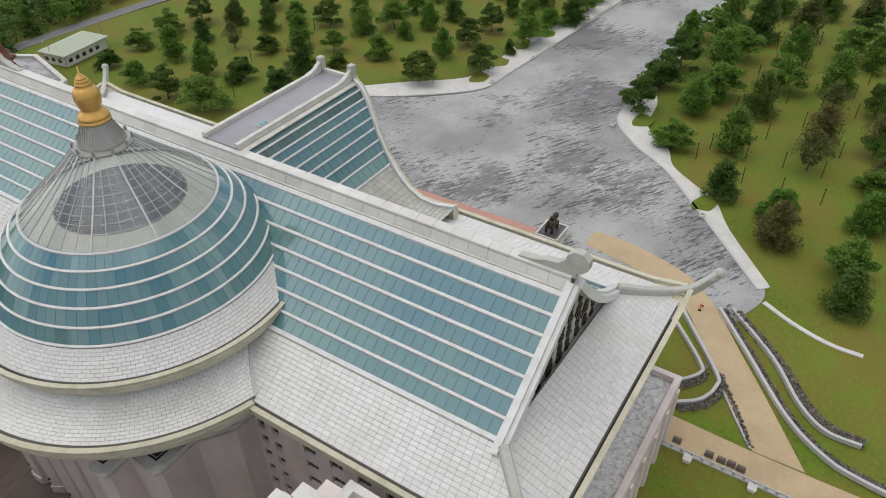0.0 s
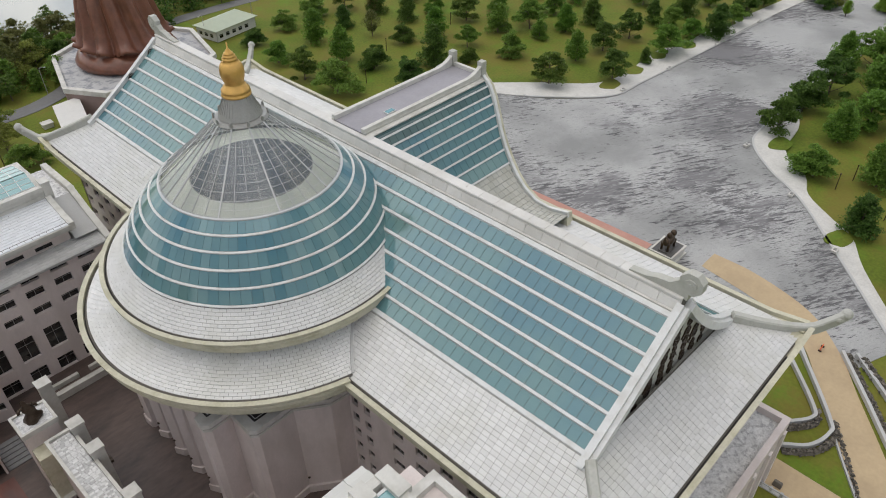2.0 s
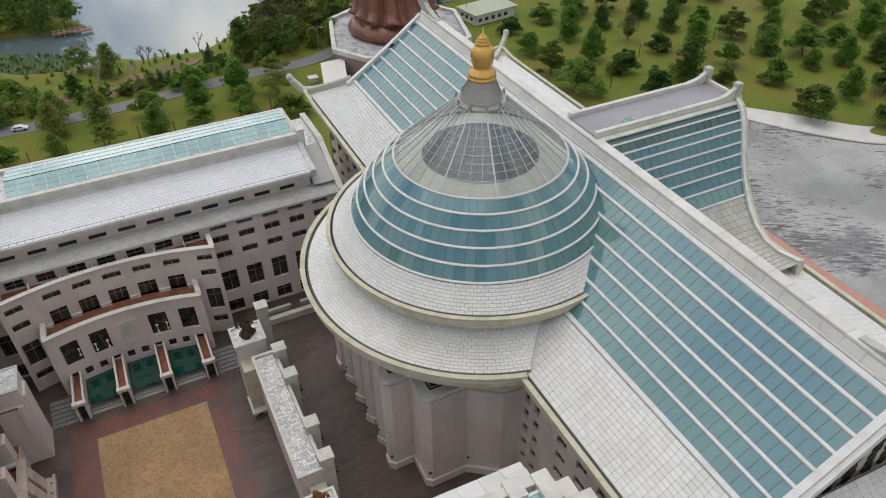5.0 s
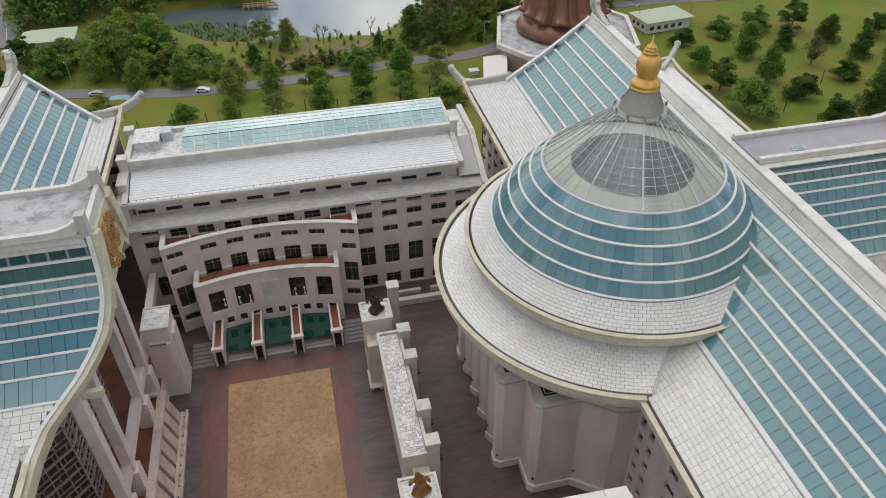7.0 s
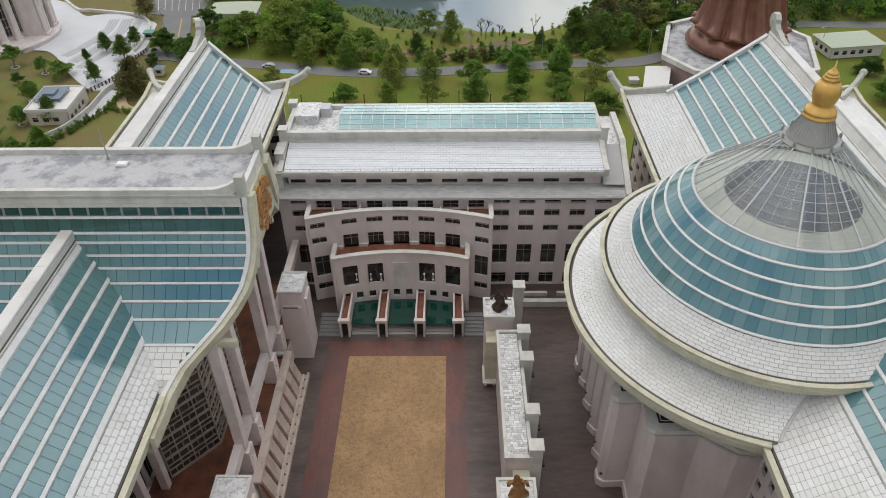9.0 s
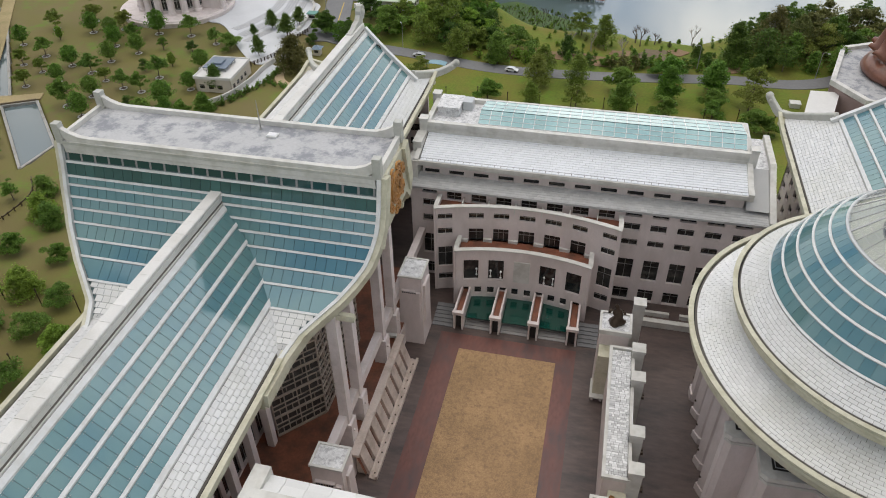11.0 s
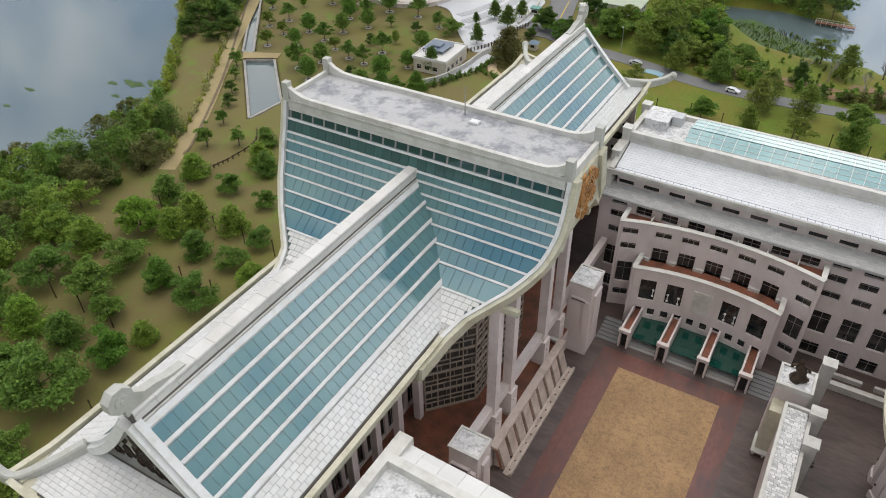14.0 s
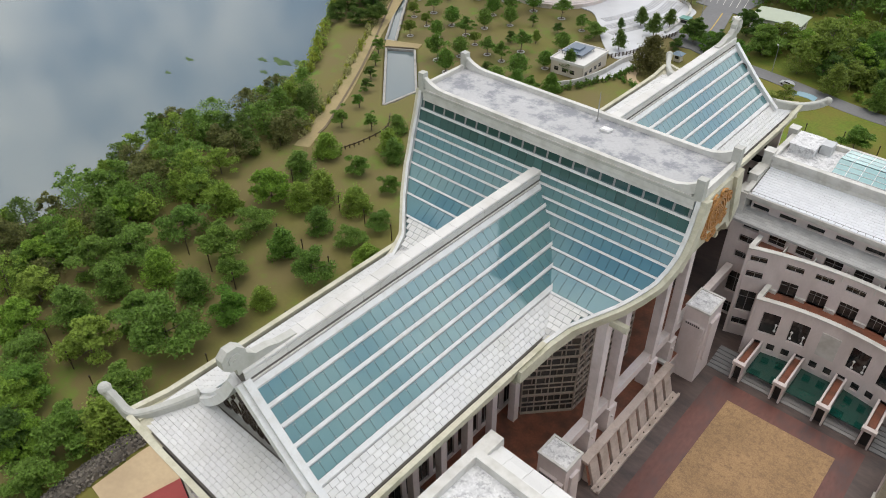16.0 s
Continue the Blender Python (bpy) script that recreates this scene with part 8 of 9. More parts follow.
unit = thing("plant_box", "small white plant box on the lawn", "plant box", (57.4, 216.0, GZ))
part("body", Geo().box(-1.4, -1.2, 0, 1.4, 1.2, 1.3), WHITEWALL, unit)
part("lid", Geo().box(-1.6, -1.4, 1.3, 1.6, 1.4, 1.5), PARAPET, unit)

robe = Geo()
levels = [(13.6, 5.3), (15.2, 5.9), (15.9, 7.0), (15.6, 8.2), (14.6, 9.4), (13.2, 10.3), (11.6, 10.7), (13.4, 10.5), (14.0, 10.9), (13.4, 11.8), (12.6, 13.4), (11.8, 15.6),
          (11.0, 18.5), (10.4, 21.5), (9.8, 25.0), (9.0, 28.5), (7.6, 32.0), (5.0, 35.0), (0.4, 36.5)]
rows_ = []
for q_, (r_, z_) in enumerate(levels):
    row_ = []
    for i in range(220):
        a_ = math.tau * i / 220
        drape = 0.5 + 0.5 * math.sin(13 * a_ + 0.13 * z_ + 1.7 * math.sin(2 * a_ + 0.4))       # hanging folds with flat backs and sharp valleys
        fold = 0.012 * math.sin(3 * a_ + z_) if q_ < 7 else 0.22 * drape ** 0.7 - 0.14 + 0.05 * abs(math.sin(17 * a_ + 0.12 * z_ + 1.5 * drape)) + 0.02 * math.sin(2 * a_ - 0.2 * z_)
        hem = 1.7 * drape if 7 <= q_ <= 9 else 0.0
        wave = 0.35 * math.sin(5 * a_ + 1.2 * q_) if 2 <= q_ < 6 else 0.0
        row_.append((91.5 + r_ * (1 + fold) * math.cos(a_), 227.5 + r_ * (1 + fold) * math.sin(a_), z_ + hem + wave))
    rows_.append(row_)
robe.grid(rows_, True)
tagged(part("great_statue", robe, TERRA, smooth=True), "colossal reddish brown robed statue on a round base", "statue")

# bronze beast on a dark plinth by the forecourt
plinth = tagged(part("beast_plinth", Geo().box(121.9, 48.6, GZ, 129.2, 54.6, GZ + 0.5).box(122.4, 49.0, GZ + 0.5, 128.7, 54.2, GZ + 2.2).box(122.2, 48.8, GZ + 2.2, 128.9, 49.2, GZ + 2.5).box(122.2, 54.0, GZ + 2.2, 128.9, 54.4, GZ + 2.5)
                     .box(122.2, 49.2, GZ + 2.2, 122.6, 54.0, GZ + 2.5).box(128.5, 49.2, GZ + 2.2, 128.9, 54.0, GZ + 2.5), PARAPET), "pale stone plinth with a white rim beside the forecourt", "plinth")
part("plinth_top", Geo().box(122.6, 49.2, GZ + 2.2, 128.5, 54.0, GZ + 2.4).box(123.3, 50.4, GZ + 2.4, 128.0, 52.8, GZ + 2.55), material("dark_granite", (0.09, 0.085, 0.08), 0.5, 0.2), plinth, "dark granite slab")
beast = Geo()
for c_, r_, q_ in (((125.4, 51.6, 2.6), 1.25, (1.5, 0.9, 0.9)), ((127.2, 51.7, 3.5), 0.8, (1, 0.9, 1)), ((123.8, 51.5, 3.0), 0.9, (1, 0.9, 1.1)), ((125.2, 51.6, 3.9), 0.7, (0.9, 0.9, 1.1)), ((128.0, 51.7, 3.3), 0.4, (1.2, 0.8, 0.8)), ((123.0, 51.5, 4.1), 0.45, (0.7, 0.6, 1.5))):
    beast.ball(c_, r_, q_, 7, 12)
for x_, y_ in ((126.7, 50.9), (126.7, 52.4), (124.0, 50.9), (124.0, 52.4)):
    beast.loft([[(x_ + r * c, y_ + r * s, z) for c, s in ((1, 0), (0, 1), (-1, 0), (0, -1))] for z, r in ((GZ + 2.45, 0.32), (1.4, 0.3), (2.6, 0.45))])
tagged(part("bronze_statue", beast, BRONZE, smooth=True), "dark bronze beast sculpture on a granite plinth", "statue")

# low roofs round the right hall
annex = thing("side_annex", "low pinkish annex with a gravelled roof and parapet", "annex")
part("body", Geo().box(84.4, 20, GZ, 100.4, 50, 14.4).box(84.4, 110, GZ, 100.4, 150, 14.4), WALL, annex)
part("gravel_roof", Geo().box(84.6, 20.4, 14.4, 100.0, 49.6, 14.6).box(84.6, 110.4, 14.4, 100.0, 149.6, 14.6), GRAVEL, annex)
part("parapet", Geo().box(100.0, 19.6, 13.6, 101.2, 50, 16.2).box(100.0, 110, 13.6, 101.2, 150.4, 16.2).box(84.4, 19.6, 13.6, 100, 20.6, 15.8).box(97.2, 20.6, 14.5, 98.4, 50, 15.6), PARAPET, annex)
terr = thing("end_terrace", "gravelled ledge with a pinkish parapet at the hall's end", "terrace")
part("body", Geo().box(42, 10.8, GZ, 85.2, 15.9, 11.2), WALL, terr)
part("gravel_top", Geo().box(42.4, 11.6, 11.2, 84.6, 15.9, 11.4), GRAVEL, terr)
part("parapet", Geo().box(42, 10.6, 10.6, 85.6, 11.6, 12.6).box(84.6, 11.6, 10.6, 85.6, 15.9, 12.6), WALL, terr)
for i in range(9):
    part("pilaster", Geo().box(43 + 5.1 * i, 10.3, GZ, 44 + 5.1 * i, 10.8, 10.6), WALL, terr)


# rubble walls and lawn edgings beside the paths
def rubble_wall(way, width, height, seed, label):
    """A bank of loose dark stones under a pale coping."""
    rng = random.Random(seed)
    pts = spline([(x, y, GZ) for x, y in way], 10)
    wall = tagged(part("rubble_wall", Geo().sweep(pts, [(-width / 2, -0.3), (width / 2, -0.3), (width / 2 * 0.5, height - 0.35), (-width / 2 * 0.5, height - 0.35)]), ROCK), label, "wall")
    g = Geo()
    for p, q in zip(pts, pts[1:]):
        p, q = Vector(p), Vector(q)
        L = (q - p).length
        a = (q - p).normalized().cross(Vector((0, 0, 1)))
        for _ in range(int(L * width * 9)):
            u = rng.uniform(-1, 1)
            c = p + (q - p) * rng.random() + a * u * 0.55 * width
            r = rng.uniform(0.18, 0.40)
            c.z = GZ + height * (1 - 0.85 * abs(u) ** 2) + rng.uniform(-0.12, 0.08)
            o = [Vector((rng.uniform(0.6, 1.1) * sx, rng.uniform(0.6, 1.1) * sy, rng.uniform(0.5, 0.9) * sz)) * r for sx, sy, sz in ((1, 0.2, 0.1), (-0.1, 1, 0), (-1, -0.2, 0.2), (0.2, -1, 0), (0, 0.1, 1), (0, 0, -1))]
            g.add([tuple(c + v) for v in o], [(0, 1, 4), (1, 2, 4), (2, 3, 4), (3, 0, 4), (1, 0, 5), (2, 1, 5), (3, 2, 5), (0, 3, 5)])
    part("stones", g, ROCK, wall, kind="stuff")


rubble_wall([(121.9, 11.0), (112.9, 3.7), (100.6, -6.2), (95.4, -13.0), (93.6, -19.4), (92.5, -34)], 1.3, 0.9, 1, "dark loose-stone bank beside the beige path")
rubble_wall([(122.2, 8.4), (113.0, -1.6), (104.8, -8.0), (101.2, -12.8), (101.0, -18.2)], 1.9, 1.2, 2, "dark loose-stone bank on the slope")
rubble_wall([(-90.2, 3), (-91.2, 9), (-91.7, 17), (-91.9, 24), (-90.9, 31), (-87, 39), (-82, 47)], 4.0, 1.9, 3, "dark loose-stone bank below the gabled hall")
rubble_wall([(104.6, 9.9), (101.2, 9.0), (96.6, 12.4)], 1.2, 0.9, 4, "dark loose-stone edging of a lawn terrace")
rubble_wall([(103.8, 6.6), (100.0, 5.4), (95.2, 6.9), (91.9, 10.8)], 1.2, 0.8, 5, "dark loose-stone edging of a lawn terrace")
rubble_wall([(103, 6.0), (96.5, 1.5), (90.4, -2.2)], 0.8, 0.5, 6, "low dark stone edging beside the path")
for way_ in ([(121.4, 11.8), (112.3, 4.4), (100.0, -5.5), (94.6, -12.4), (92.6, -18.8), (91.4, -34)], [(122.5, 9.5), (112.6, -0.7), (103.8, -7.1), (99.9, -12.1), (99.8, -17.8)],
             [(114.5, 19.5), (104.8, 10.9), (101.6, 9.9), (97.1, 13.3)], [(118.0, 18.8), (103.9, 7.7), (100.3, 6.4), (95.7, 7.9), (92.5, 11.7)]):
    ribbon("kerb", way_, 0.6, GZ + 1.05, TILE_GREY, "grey stone coping of a lawn terrace", "kerb", 0.9)
for x_, y_ in ((85.0, 3.2), (84.9, 1.2), (85.0, -0.4), (84.9, -2.0), (85.0, 8.6)):
    cs = thing("carved_stone", "dark carved stone block beside the ramp", "stone", (x_, y_, GZ + 0.1), "carved stones")
    part("block", Geo().loft([[(-0.35, -0.7, z), (0.35, -0.7, z), (0.35, 0.7, z), (-0.35, 0.7, z)] if z < 0.8 else [(-0.25, -0.5, z), (0.25, -0.5, z), (0.25, 0.5, z), (-0.25, 0.5, z)] for z in (0, 0.7, 1.1)]), ROCK, cs)
ramp_rail = thing("ramp_rail", "low grey stone balustrade along the ramp", "balustrade")
for i in range(17):
    part("post", Geo().box(83.2, 12.2 - 1.7 * i, GZ, 83.6, 12.6 - 1.7 * i, GZ + 1.1), TILE_GREY, ramp_rail)
part("rail", Geo().box(83.28, -15, GZ + 0.85, 83.5, 12.6, GZ + 1.0), TILE_GREY, ramp_rail)
part("kerb", Geo().box(83.1, -30, GZ, 83.7, 12.8, GZ + 0.3), TILE_GREY, ramp_rail)
ribbon("kerb", [(118.6, 18.4), (103, 7.1), (96, 2.2), (90.0, -2.2)], 0.35, GZ + 0.4, TILE_GREY, "grey stone path edging", "kerb", 0.6)
for i in range(3):
    lt = thing("path_light", "small white box light beside the path", "light", (82.7, 6.0 - 10.4 * i, GZ), "path lights")
    part("box", Geo().box(-1.0, -0.6, 0, 0.2, 0.6, 0.7), WHITEWALL, lt)
    part("lid", Geo().box(-1.1, -0.7, 0.7, 0.3, 0.7, 0.8), PARAPET, lt)
barrier = thing("road_barrier", "small orange road barrier on the path", "barrier", (119.9, 15.1, GZ + 0.12))
part("board", Geo().box(-0.9, -0.08, 0.35, 0.9, 0.08, 0.85), material("orange_plastic", (0.6, 0.10, 0.02), 0.5, 0.05), barrier)
part("foot", Geo().box(-0.9, -0.3, 0, -0.7, 0.3, 0.35).box(0.7, -0.3, 0, 0.9, 0.3, 0.35), DARK, barrier)
for x_, y_ in ((183.2, 59.9), (167.5, 40.9), (213.9, 101.0), (243.4, 98.9), (273.2, 97.0), (274.3, 61.9), (190, 103.6), (232, 62.2), (152, 24.6)):
    bl = thing("concrete_block", "small pale concrete block light on the kerb", "block", (x_, y_, GZ + 0.26), "kerb blocks")
    part("block", Geo().box(-0.9, -0.6, 0, 0.9, 0.6, 0.6), KERB, bl)
    part("lamp", Geo().box(-0.35, -0.3, 0.6, 0.35, 0.3, 0.85), GREYMETAL, bl)

# hall at the round square
far_hall = thing("columned_hall", "tall round pinkish hall with columns on a curved podium", "building", (-169.0, 257.4, 0))
part("podium", Geo().lathe([(21.9, GZ - 0.3), (21.9, -0.9), (22.2, -0.85), (22.2, -0.45), (21.6, -0.4), (21.3, 0.1), (0.1, 0.1)], (0, 0), 72), PINKSTONE, far_hall, "curved pale podium with a rounded coping")
part("drum", Geo().lathe([(13.2, 0.0), (13.2, 30.0), (0.1, 30.0)], (0, 0), 64), WALL, far_hall)
part("cornice", Geo().lathe([(13.2, 27.0), (15.2, 27.4), (15.4, 28.6), (13.2, 29.0)], (0, 0), 64), PARAPET, far_hall)
ring14 = [math.tau * j / 16 for j in range(16)]
for i in range(14):
    a_ = radians(-172 + 20.5 * i)
    cx_, cy_ = 14.1 * math.cos(a_), 14.1 * math.sin(a_)
    part("column", Geo().loft([[(cx_ + r * math.cos(b), cy_ + r * math.sin(b), z) for b in ring14] for z, r in ((0.1, 1.5), (1.0, 1.5), (1.3, 1.15), (25, 1.0), (27, 1.4))]), PINKSTONE, far_hall)
    m_ = math.degrees(a_) + 10.25
    win_ = part("window", Geo().box(13.05, -0.95, 1.6, 13.3, 0.95, 25), WINDOW, far_hall)
    win_.matrix_local = pose(0, 0, 0, 0, 0, m_)
    frame_ = Geo().box(13.2, -0.06, 1.6, 13.42, 0.06, 25)
    for k in range(8):
        frame_.box(13.2, -0.95, 1.8 + 3.1 * k, 13.4, 0.95, 2.0 + 3.1 * k)
    part("window_frame", frame_, GREYMETAL, win_)
porch = part("porch", Geo().box(10.5, -5.6, 0.1, 19.0, 5.6, 24.0).box(10.5, -6.4, 24.0, 20.2, 6.4, 26.0), WALL, far_hall, "projecting entrance porch")
part("door", Geo().box(18.9, -2.0, 0.1, 19.15, 2.0, 8.5), WINDOW, porch, "tall dark glazed door")
part("door_frame", Geo().box(19.0, -0.08, 0.1, 19.3, 0.08, 8.5).box(19.0, -2.0, 4.2, 19.3, 2.0, 4.5).box(19.0, -2.3, 0.1, 19.4, -2.0, 8.9).box(19.0, 2.0, 0.1, 19.4, 2.3, 8.9).box(19.0, -2.3, 8.5, 19.4, 2.3, 8.9), PINKSTONE, porch)
for y_ in (-5.4, -3.2, 3.2, 5.4):
    part("porch_column", Geo().loft([[(20.0 + r * math.cos(b), y_ + r * math.sin(b), z) for b in ring14] for z, r in ((0.1, 1.2), (0.9, 1.2), (1.2, 0.9), (22.6, 0.8), (24, 1.1))]), PINKSTONE, porch)
porch.matrix_local = pose(0, 0, 0, 0, 0, 9)
SLATE = material("slate_grey_steps", (0.36, 0.37, 0.39), 0.7, 0.12, 0.4, 3, 0.1)
for way_, w_ in (([(-131.5, 275), (-130.2, 262), (-133, 248), (-136.5, 240)], 3.6), ([(-126.5, 275), (-124.6, 261.5), (-127, 248), (-131.5, 235)], 4.0), ([(-121.5, 272), (-119.6, 258), (-122, 244), (-127.5, 230)], 3.0)):
    ribbon("pavement", way_, w_, GZ + 0.19, SLATE, "curved band of slate grey steps in the square", "pavement", 0.2, 8)
    for k in range(3):
        ribbon("pavement", [(x + (k - 1) * w_ * 0.3, y) for x, y in way_], 0.22, GZ + 0.24, KERB, "pale step nosing in the square", "pavement", 0.1, 6)
ribbon("low_wall", [(-163, 300), (-150, 285), (-143, 283.5), (-124, 278), (-115.5, 268), (-113, 252), (-112.5, 243)], 0.9, GZ + 1.1, PARAPET, "pale curved parapet wall round the square", "wall", 1.3)
booth = thing("guard_booth", "small green-roofed guard booth at the road", "booth", (-111.2, 255.5, GZ))
part("body", Geo().box(-1.5, -1.3, 0, 1.5, 1.3, 2.5), WHITEWALL, booth)
part("window", Geo().box(-1.2, -1.36, 1.0, 1.2, -1.3, 2.1), WINDOW, booth)
part("roof", Geo().box(-1.9, -1.7, 2.5, 1.9, 1.7, 2.8), material("teal_sheet_roof", (0.10, 0.26, 0.22), 0.5, 0.1), booth)
bus = thing("minibus", "white minibus parked beside the road", "bus", (-96.0, 270.3, GZ))
part("body", Geo().loft([[(s, b, z) for b, z in ((-3.3, 0.4), (3.3, 0.4), (3.3, 1.4), (2.9, 2.5), (-3.2, 2.5))] for s in (-1.0, 1.0)]), WHITEWALL, bus)
part("window", Geo().box(-1.03, -2.9, 1.45, 1.03, 2.6, 2.15), WINDOW, bus)
for b_2 in (-2.1, 2.1):
    for s_ in (-0.95, 0.95):
        part("wheel", Geo().loft([[(s_ + o, b_2 + 0.4 * math.cos(a), 0.4 + 0.4 * math.sin(a)) for a in ring14] for o in (-0.12, 0.12)]), DARK, bus)
bus.rotation_euler.z = radians(-42)
fence = thing("park_fence", "dark slatted park fence with square posts", "fence")
fence_way = spline([(-116.4, 210.8, GZ), (-111.9, 220.0, GZ), (-110.8, 234.0, GZ), (-108.2, 244.7, GZ)], 7)
for p_, q_ in zip(fence_way, fence_way[1:]):
    part("post", Geo().box(p_[0] - 0.15, p_[1] - 0.15, GZ, p_[0] + 0.15, p_[1] + 0.15, GZ + 1.5), BRONZE, fence)
    for z_ in (0.5, 0.9, 1.3):
        part("rail", Geo().sweep([(p_[0], p_[1], GZ + z_), (q_[0], q_[1], GZ + z_)], [(-0.05, -0.06), (0.05, -0.06), (0.05, 0.06), (-0.05, 0.06)]), BRONZE, fence)
timber_fence = thing("timber_fence", "low dark timber fence on the lawn", "fence")
for way_ in ([(-139.4, 106, GZ), (-138.5, 111, GZ), (-137.4, 117, GZ), (-137.8, 126, GZ), (-143, 133, GZ)],):
    pts_ = spline(way_, 4)
    for p_, q_ in zip(pts_, pts_[1:]):
        part("post", Geo().box(p_[0] - 0.12, p_[1] - 0.12, GZ, p_[0] + 0.12, p_[1] + 0.12, GZ + 1.2), BRONZE, timber_fence)
        part("rail", Geo().sweep([(p_[0], p_[1], GZ + 0.9), (q_[0], q_[1], GZ + 0.9)], [(-0.08, -0.2), (0.08, -0.2), (0.08, 0.08), (-0.08, 0.08)]), BRONZE, timber_fence)

# jetty on the pond and dead tree by the lake
jetty = thing("jetty", "white-railed timber jetty on the pond", "jetty", (-10, 305, WATER_Z))
part("deck", Geo().box(-7, -1.2, 0.8, 7, 1.2, 1.0), DECK, jetty)
part("rail", Geo().box(-7, -1.2, 1.9, 7, -1.1, 2.0).box(-7, 1.1, 1.9, 7, 1.2, 2.0), BAND, jetty)
for i in range(8):
    part("post", Geo().box(-6.9 + 1.95 * i, -1.2, -3, -6.75 + 1.95 * i, -1.05, 2.0), BAND, jetty)
for i in range(8):
    part("post", Geo().box(-6.9 + 1.95 * i, 1.05, -3, -6.75 + 1.95 * i, 1.2, 2.0), BAND, jetty)

# ---------------------------------------------------------------- pieces: ridge slabs and roof tiles
for h_, own_ in ((RIGHT, hall_r), (LEFT, hall_l)):
    wt_ = h_.glass[0]
    g0_, g1_ = h_.gable
    n_ = int((g1_ - g0_) / 2.7)
    st_ = (g1_ - g0_) / n_
    pieces = [mesh_of(Geo().loft([[(a, y, b) for a, b in ((-0.84, 0.3), (0.84, 0.3), (0.84, 0.62), (0.74, 0.72), (-0.74, 0.72), (-0.84, 0.62))] for y in (0.02, st_ - 0.02)]), RIDGE, "ridge_slab")]
    for sx in (-1, 1):
        zr = h_.height(sx * (wt_ - 0.4)) - h_.z
        pieces.append(mesh_of(Geo().loft([[(sx * a, y, b) for a, b in ((wt_ - 0.52, zr - 0.2), (wt_ - 0.30, zr - 0.2), (wt_ - 0.30, zr + 0.36), (wt_ - 0.36, zr + 0.42), (wt_ - 0.52, zr + 0.42))] for y in (0.015, st_ - 0.015)]), PARAPET, "ridge_rail"))
        pieces.append(mesh_of(Geo().loft([[(sx * a, y, b) for a, b in ((0.66, 0.25), (0.88, 0.25), (wt_ - 0.50, zr + 0.12), (wt_ - 0.50, zr - 0.3), (0.6, -0.4))] for y in (0.02, st_ - 0.02)]), RIDGE, "ridge_slab"))
    for i in range(n_):
        for me_ in pieces:
            ob = part("ridge_slab", me_, None, own_)
            ob.location = (h_.x, g0_ + i * st_, h_.z)


def tile_field(owner, point, rows, span, near, tile=1.0, mat=TILE, lift=0.07, name="tile", gap=0.021, course=0.02):
    """Courses of stone tiles: point(row edge, along) gives the surface; span(edge) its limits. near picks those that are parts."""
    rest = Geo()
    made = 0
    for k, (e0, e1) in enumerate(zip(rows, rows[1:])):
        a0, b0 = span(e0)
        a1, b1 = span(e1)
        lo, hi = min(a0, a1), max(b0, b1)
        n = max(1, round((hi - lo) / tile))
        off = 0.5 if k % 2 else 0.0
        for i in range(-1, n + 1):
            p, q = lo + (i + off) * (hi - lo) / n, lo + (i + 1 + off) * (hi - lo) / n
            u0, v0 = min(max(p, a0), b0), min(max(q, a0), b0)
            u1, v1 = min(max(p, a1), b1), min(max(q, a1), b1)
            if v0 - u0 < 0.04 * tile and v1 - u1 < 0.04 * tile:
                continue
            g = gap * tile
            top = [point(e0, u0 + g, 0.0), point(e0, v0 - g, 0.0), point(e1 - course * (e1 - e0), v1 - g, lift), point(e1 - course * (e1 - e0), u1 + g, lift)]
            low = [point(e1 - course * (e1 - e0), v1 - g, -0.04), point(e1 - course * (e1 - e0), u1 + g, -0.04)]
            fs = [(0, 1, 2, 3), (3, 2, 4, 5), (0, 3, 5), (1, 4, 2)]
            if near(e0, (p + q) / 2) and made < 300:
                part(name, Geo().add(top + low, fs), mat, owner)
                made += 1
            else:
                rest.add(top + low, fs)
    part(name + "s", rest, mat, owner, "pale stone roof tiles in staggered courses", kind="stuff")


def edges_between(a, b, step):
    n = max(1, round((b - a) / step))
    return [a + (b - a) * i / n for i in range(n + 1)]


for h_, own_, inner in ((RIGHT, hall_r, -1), (LEFT, hall_l, 1)):
    wb_ = h_.glass[1]
    g0_, g1_ = h_.gable
    for sx in (-1, 1):
        pick = (lambda e, y: 30 < y < 52) if sx == inner else (lambda e, y: False)
        tile_field(own_, lambda e, y, l, sx=sx, h_=h_: (h_.x + sx * e, y, h_.height(sx * e) + 0.02 + l), edges_between(wb_ + 0.3, h_.wide(sx) - 0.2, 0.52),
                   lambda e, h_=h_, wb_=wb_, hs=h_.wide(sx): (h_.gable[0] - h_.end * (e - wb_) / (hs - wb_), h_.gable[1] + h_.end * (e - wb_) / (hs - wb_)), pick, 1.08)
    for gy_, sy in ((g0_, -1), (g1_, 1)):
        tile_field(own_, lambda e, w, l, gy_=gy_, sy=sy, h_=h_: (h_.x + w, gy_ + sy * e, h_.hip_height(e, w) + 0.06 + l), edges_between(0.2, h_.end - 0.2, 0.53),
                   lambda e, h_=h_: (-h_.hip(e, -1), h_.hip(e, 1)), lambda e, w: False, 1.08, name="hip_tile")


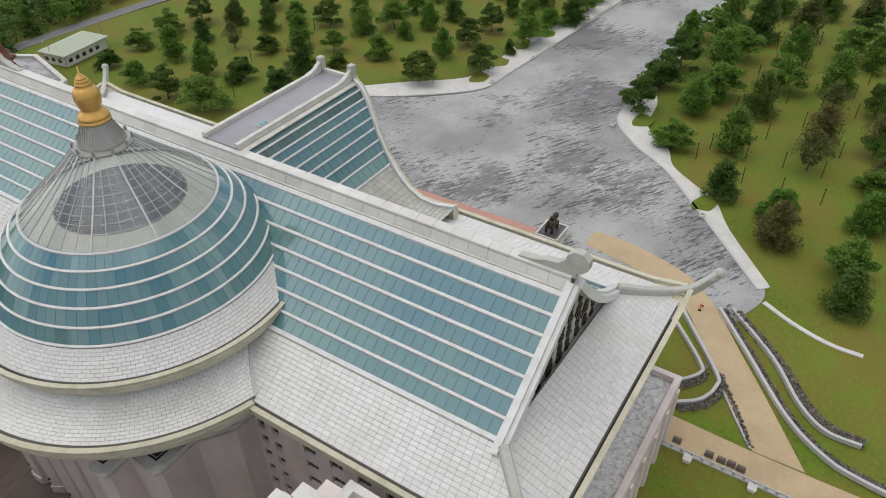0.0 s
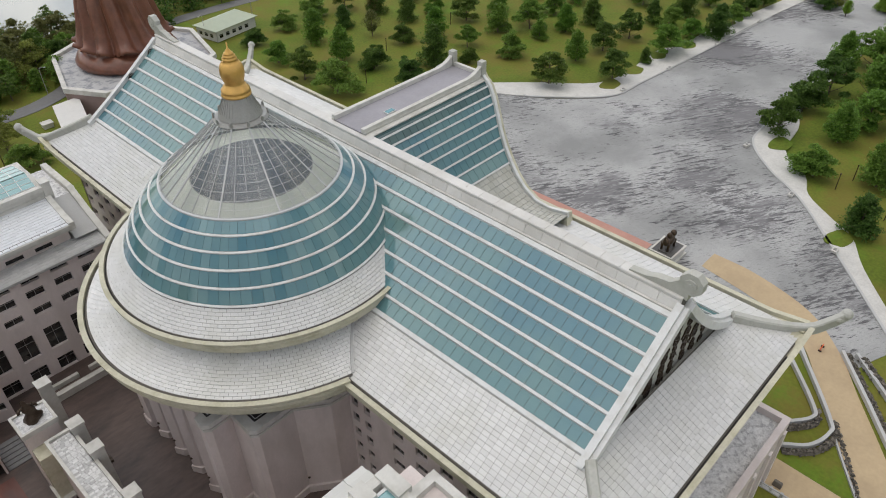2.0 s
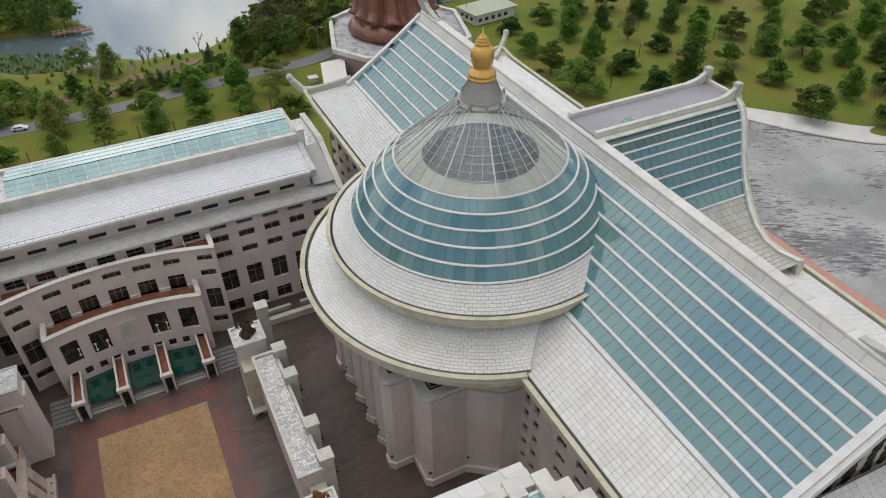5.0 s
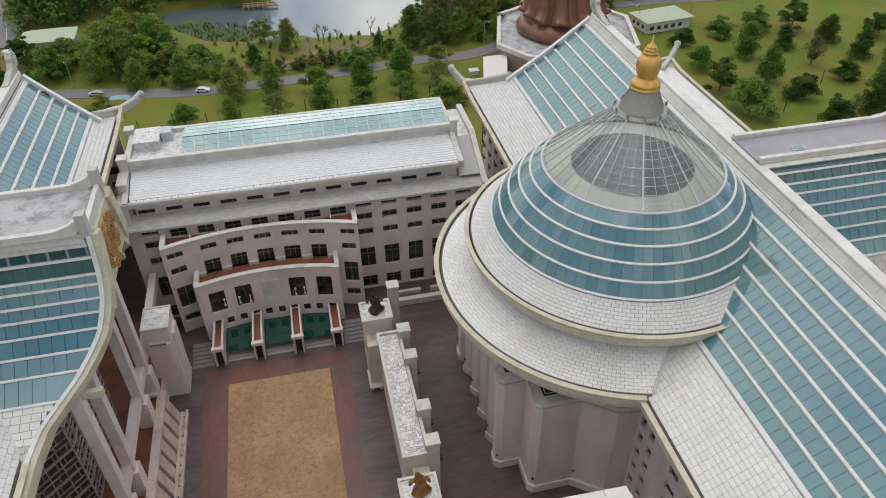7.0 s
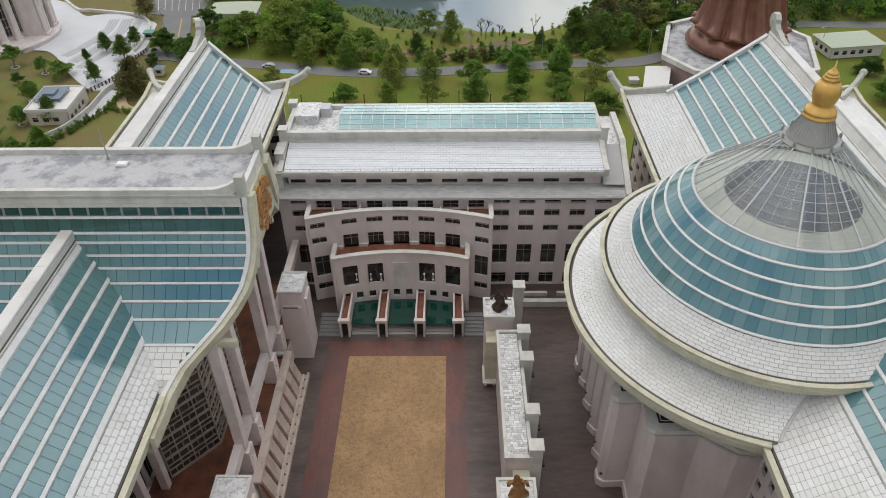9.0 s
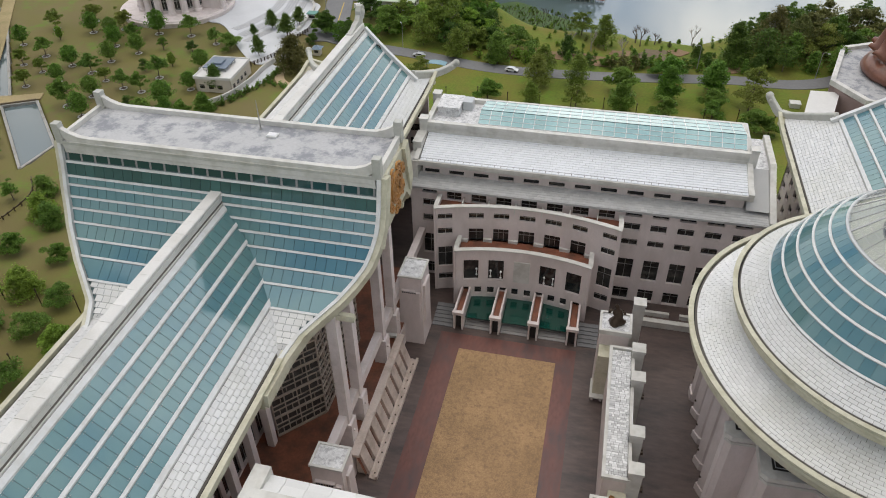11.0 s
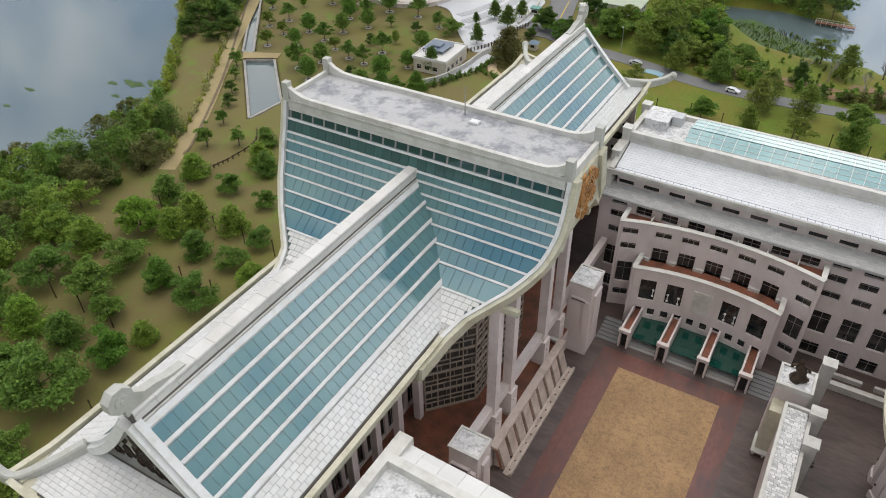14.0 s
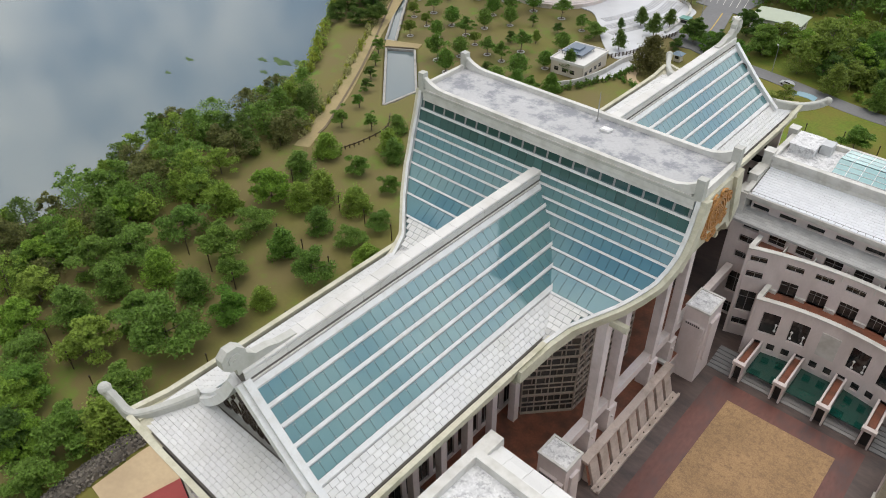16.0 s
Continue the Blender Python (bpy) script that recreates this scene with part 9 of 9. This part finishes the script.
def ring_tiles(outline, tile, near):
    rs = [p[0] for p in outline]
    run = [0.0]
    for (a, b), (c, d) in zip(outline, outline[1:]):
        run.append(run[-1] + math.hypot(c - a, d - b))
    rz = lambda s: (float(np.interp(s, run, rs)), float(np.interp(s, run, [p[1] for p in outline])))

    def point(s, a, l):
        r, z = rz(s)
        return (DOME[0] + r * math.cos(a), DOME[1] + r * math.sin(a), z + 0.03 + l)
    r_mean = sum(rs) / len(rs)
    tile_field(dome, point, edges_between(0, run[-1], 0.48), lambda s: (radians(85), radians(305)), near, tile / r_mean, name="dome_tile")


ring_tiles([(20.4, 32.3), (21.8, 31.4), (23.6, 30.4), (25.6, 29.5), (26.8, 29.05)], 1.02, lambda s, a: radians(215) < a < radians(250))
ring_tiles([(19.5, 37.9), (20.3, 37.0), (21.4, 36.0), (22.35, 35.2)], 1.02, lambda s, a: False)

WHITETILE = material("white_glazed_tile", (0.66, 0.68, 0.70), 0.4, 0.04, 0.1, 4, 0.03, island=0.04)
# tiles of the court building's roofs, and the mottled slabs along the dividing wall
tile_field(court_b, lambda e, x, l: (x, 125.5 - e, 28.52 - 1.9 * e / 8.0 + l), edges_between(0.0, 7.35, 0.62), lambda e: (-32.6, 28.4), lambda e, x: False, 1.2, WHITETILE, 0.045, "roof_tile", 0.008, 0.05)
for i in range(50):
    x_ = -32.5 + i * 1.22
    part("eave_slab", Geo().box(x_ + 0.03, 117.35, 26.58, x_ + 1.17, 118.1, 26.74), WHITETILE, court_b)
tile_field(court_b, lambda e, x, l: (x, 118.6 - e, 23.08 - 0.8 * e / 4.1 + l), edges_between(0.0, 3.7, 0.6), lambda e: (NX0 - 0.4, NX1 + 0.4), lambda e, x: False, 1.1, TILE_GREY, 0.035, name="lower_tile")
WALLTOP = material("mottled_white_slab", (0.60, 0.60, 0.59), 0.7, 0.12, 0.5, 4, 0.1, island=0.28)
slab_rng = random.Random(8)
wall_slabs = Geo()
for i in range(58):
    u_ = 7.62
    while u_ < 10.66:
        w_ = min(slab_rng.uniform(0.35, 0.95), 10.68 - u_)
        z_ = 11.72 + slab_rng.uniform(0.0, 0.06)
        wall_slabs.box(u_ + 0.02, 63.85 + i * 0.431, 11.68, u_ + w_ - 0.02, 63.85 + i * 0.431 + 0.40, z_)
        u_ += w_
part("top_slabs", wall_slabs, WALLTOP, court_wall, "mottled white stone slabs", kind="stuff")

# small steel point fixings at the corners of the roof panes
for h_, own_, side_, y0_, y1_ in ((RIGHT, hall_r, -1, 22.6, 137.0), (LEFT, hall_l, 1, 23.4, 137.2)):
    fix = Geo()
    n_ = int((y1_ - y0_) / 1.45)
    st_ = (y1_ - y0_) / n_
    wt_, wb_ = h_.glass
    for k in range(h_.rows):
        a_, b_2 = wt_ + (wb_ - wt_) * k / h_.rows + 0.36, wt_ + (wb_ - wt_) * (k + 1) / h_.rows - 0.36
        for i in range(n_ + 1):
            for w_ in (a_, b_2):
                for o_ in (-0.13, 0.13):
                    y_, z_ = y0_ + i * st_ + o_, h_.height(side_ * w_) + 0.05
                    x_ = h_.x + side_ * w_
                    fix.add([(x_ - 0.045, y_ - 0.045, z_ + 0.06), (x_ + 0.045, y_ - 0.045, z_ + 0.06), (x_ + 0.045, y_ + 0.045, z_ + 0.06), (x_ - 0.045, y_ + 0.045, z_ + 0.06), (x_, y_, z_ - 0.05)],
                            [(0, 1, 2, 3), (0, 4, 1), (1, 4, 2), (2, 4, 3), (3, 4, 0)])
    part("fixing_rest", fix, GREYMETAL, own_, "small steel point fixings of the glass", kind="stuff")
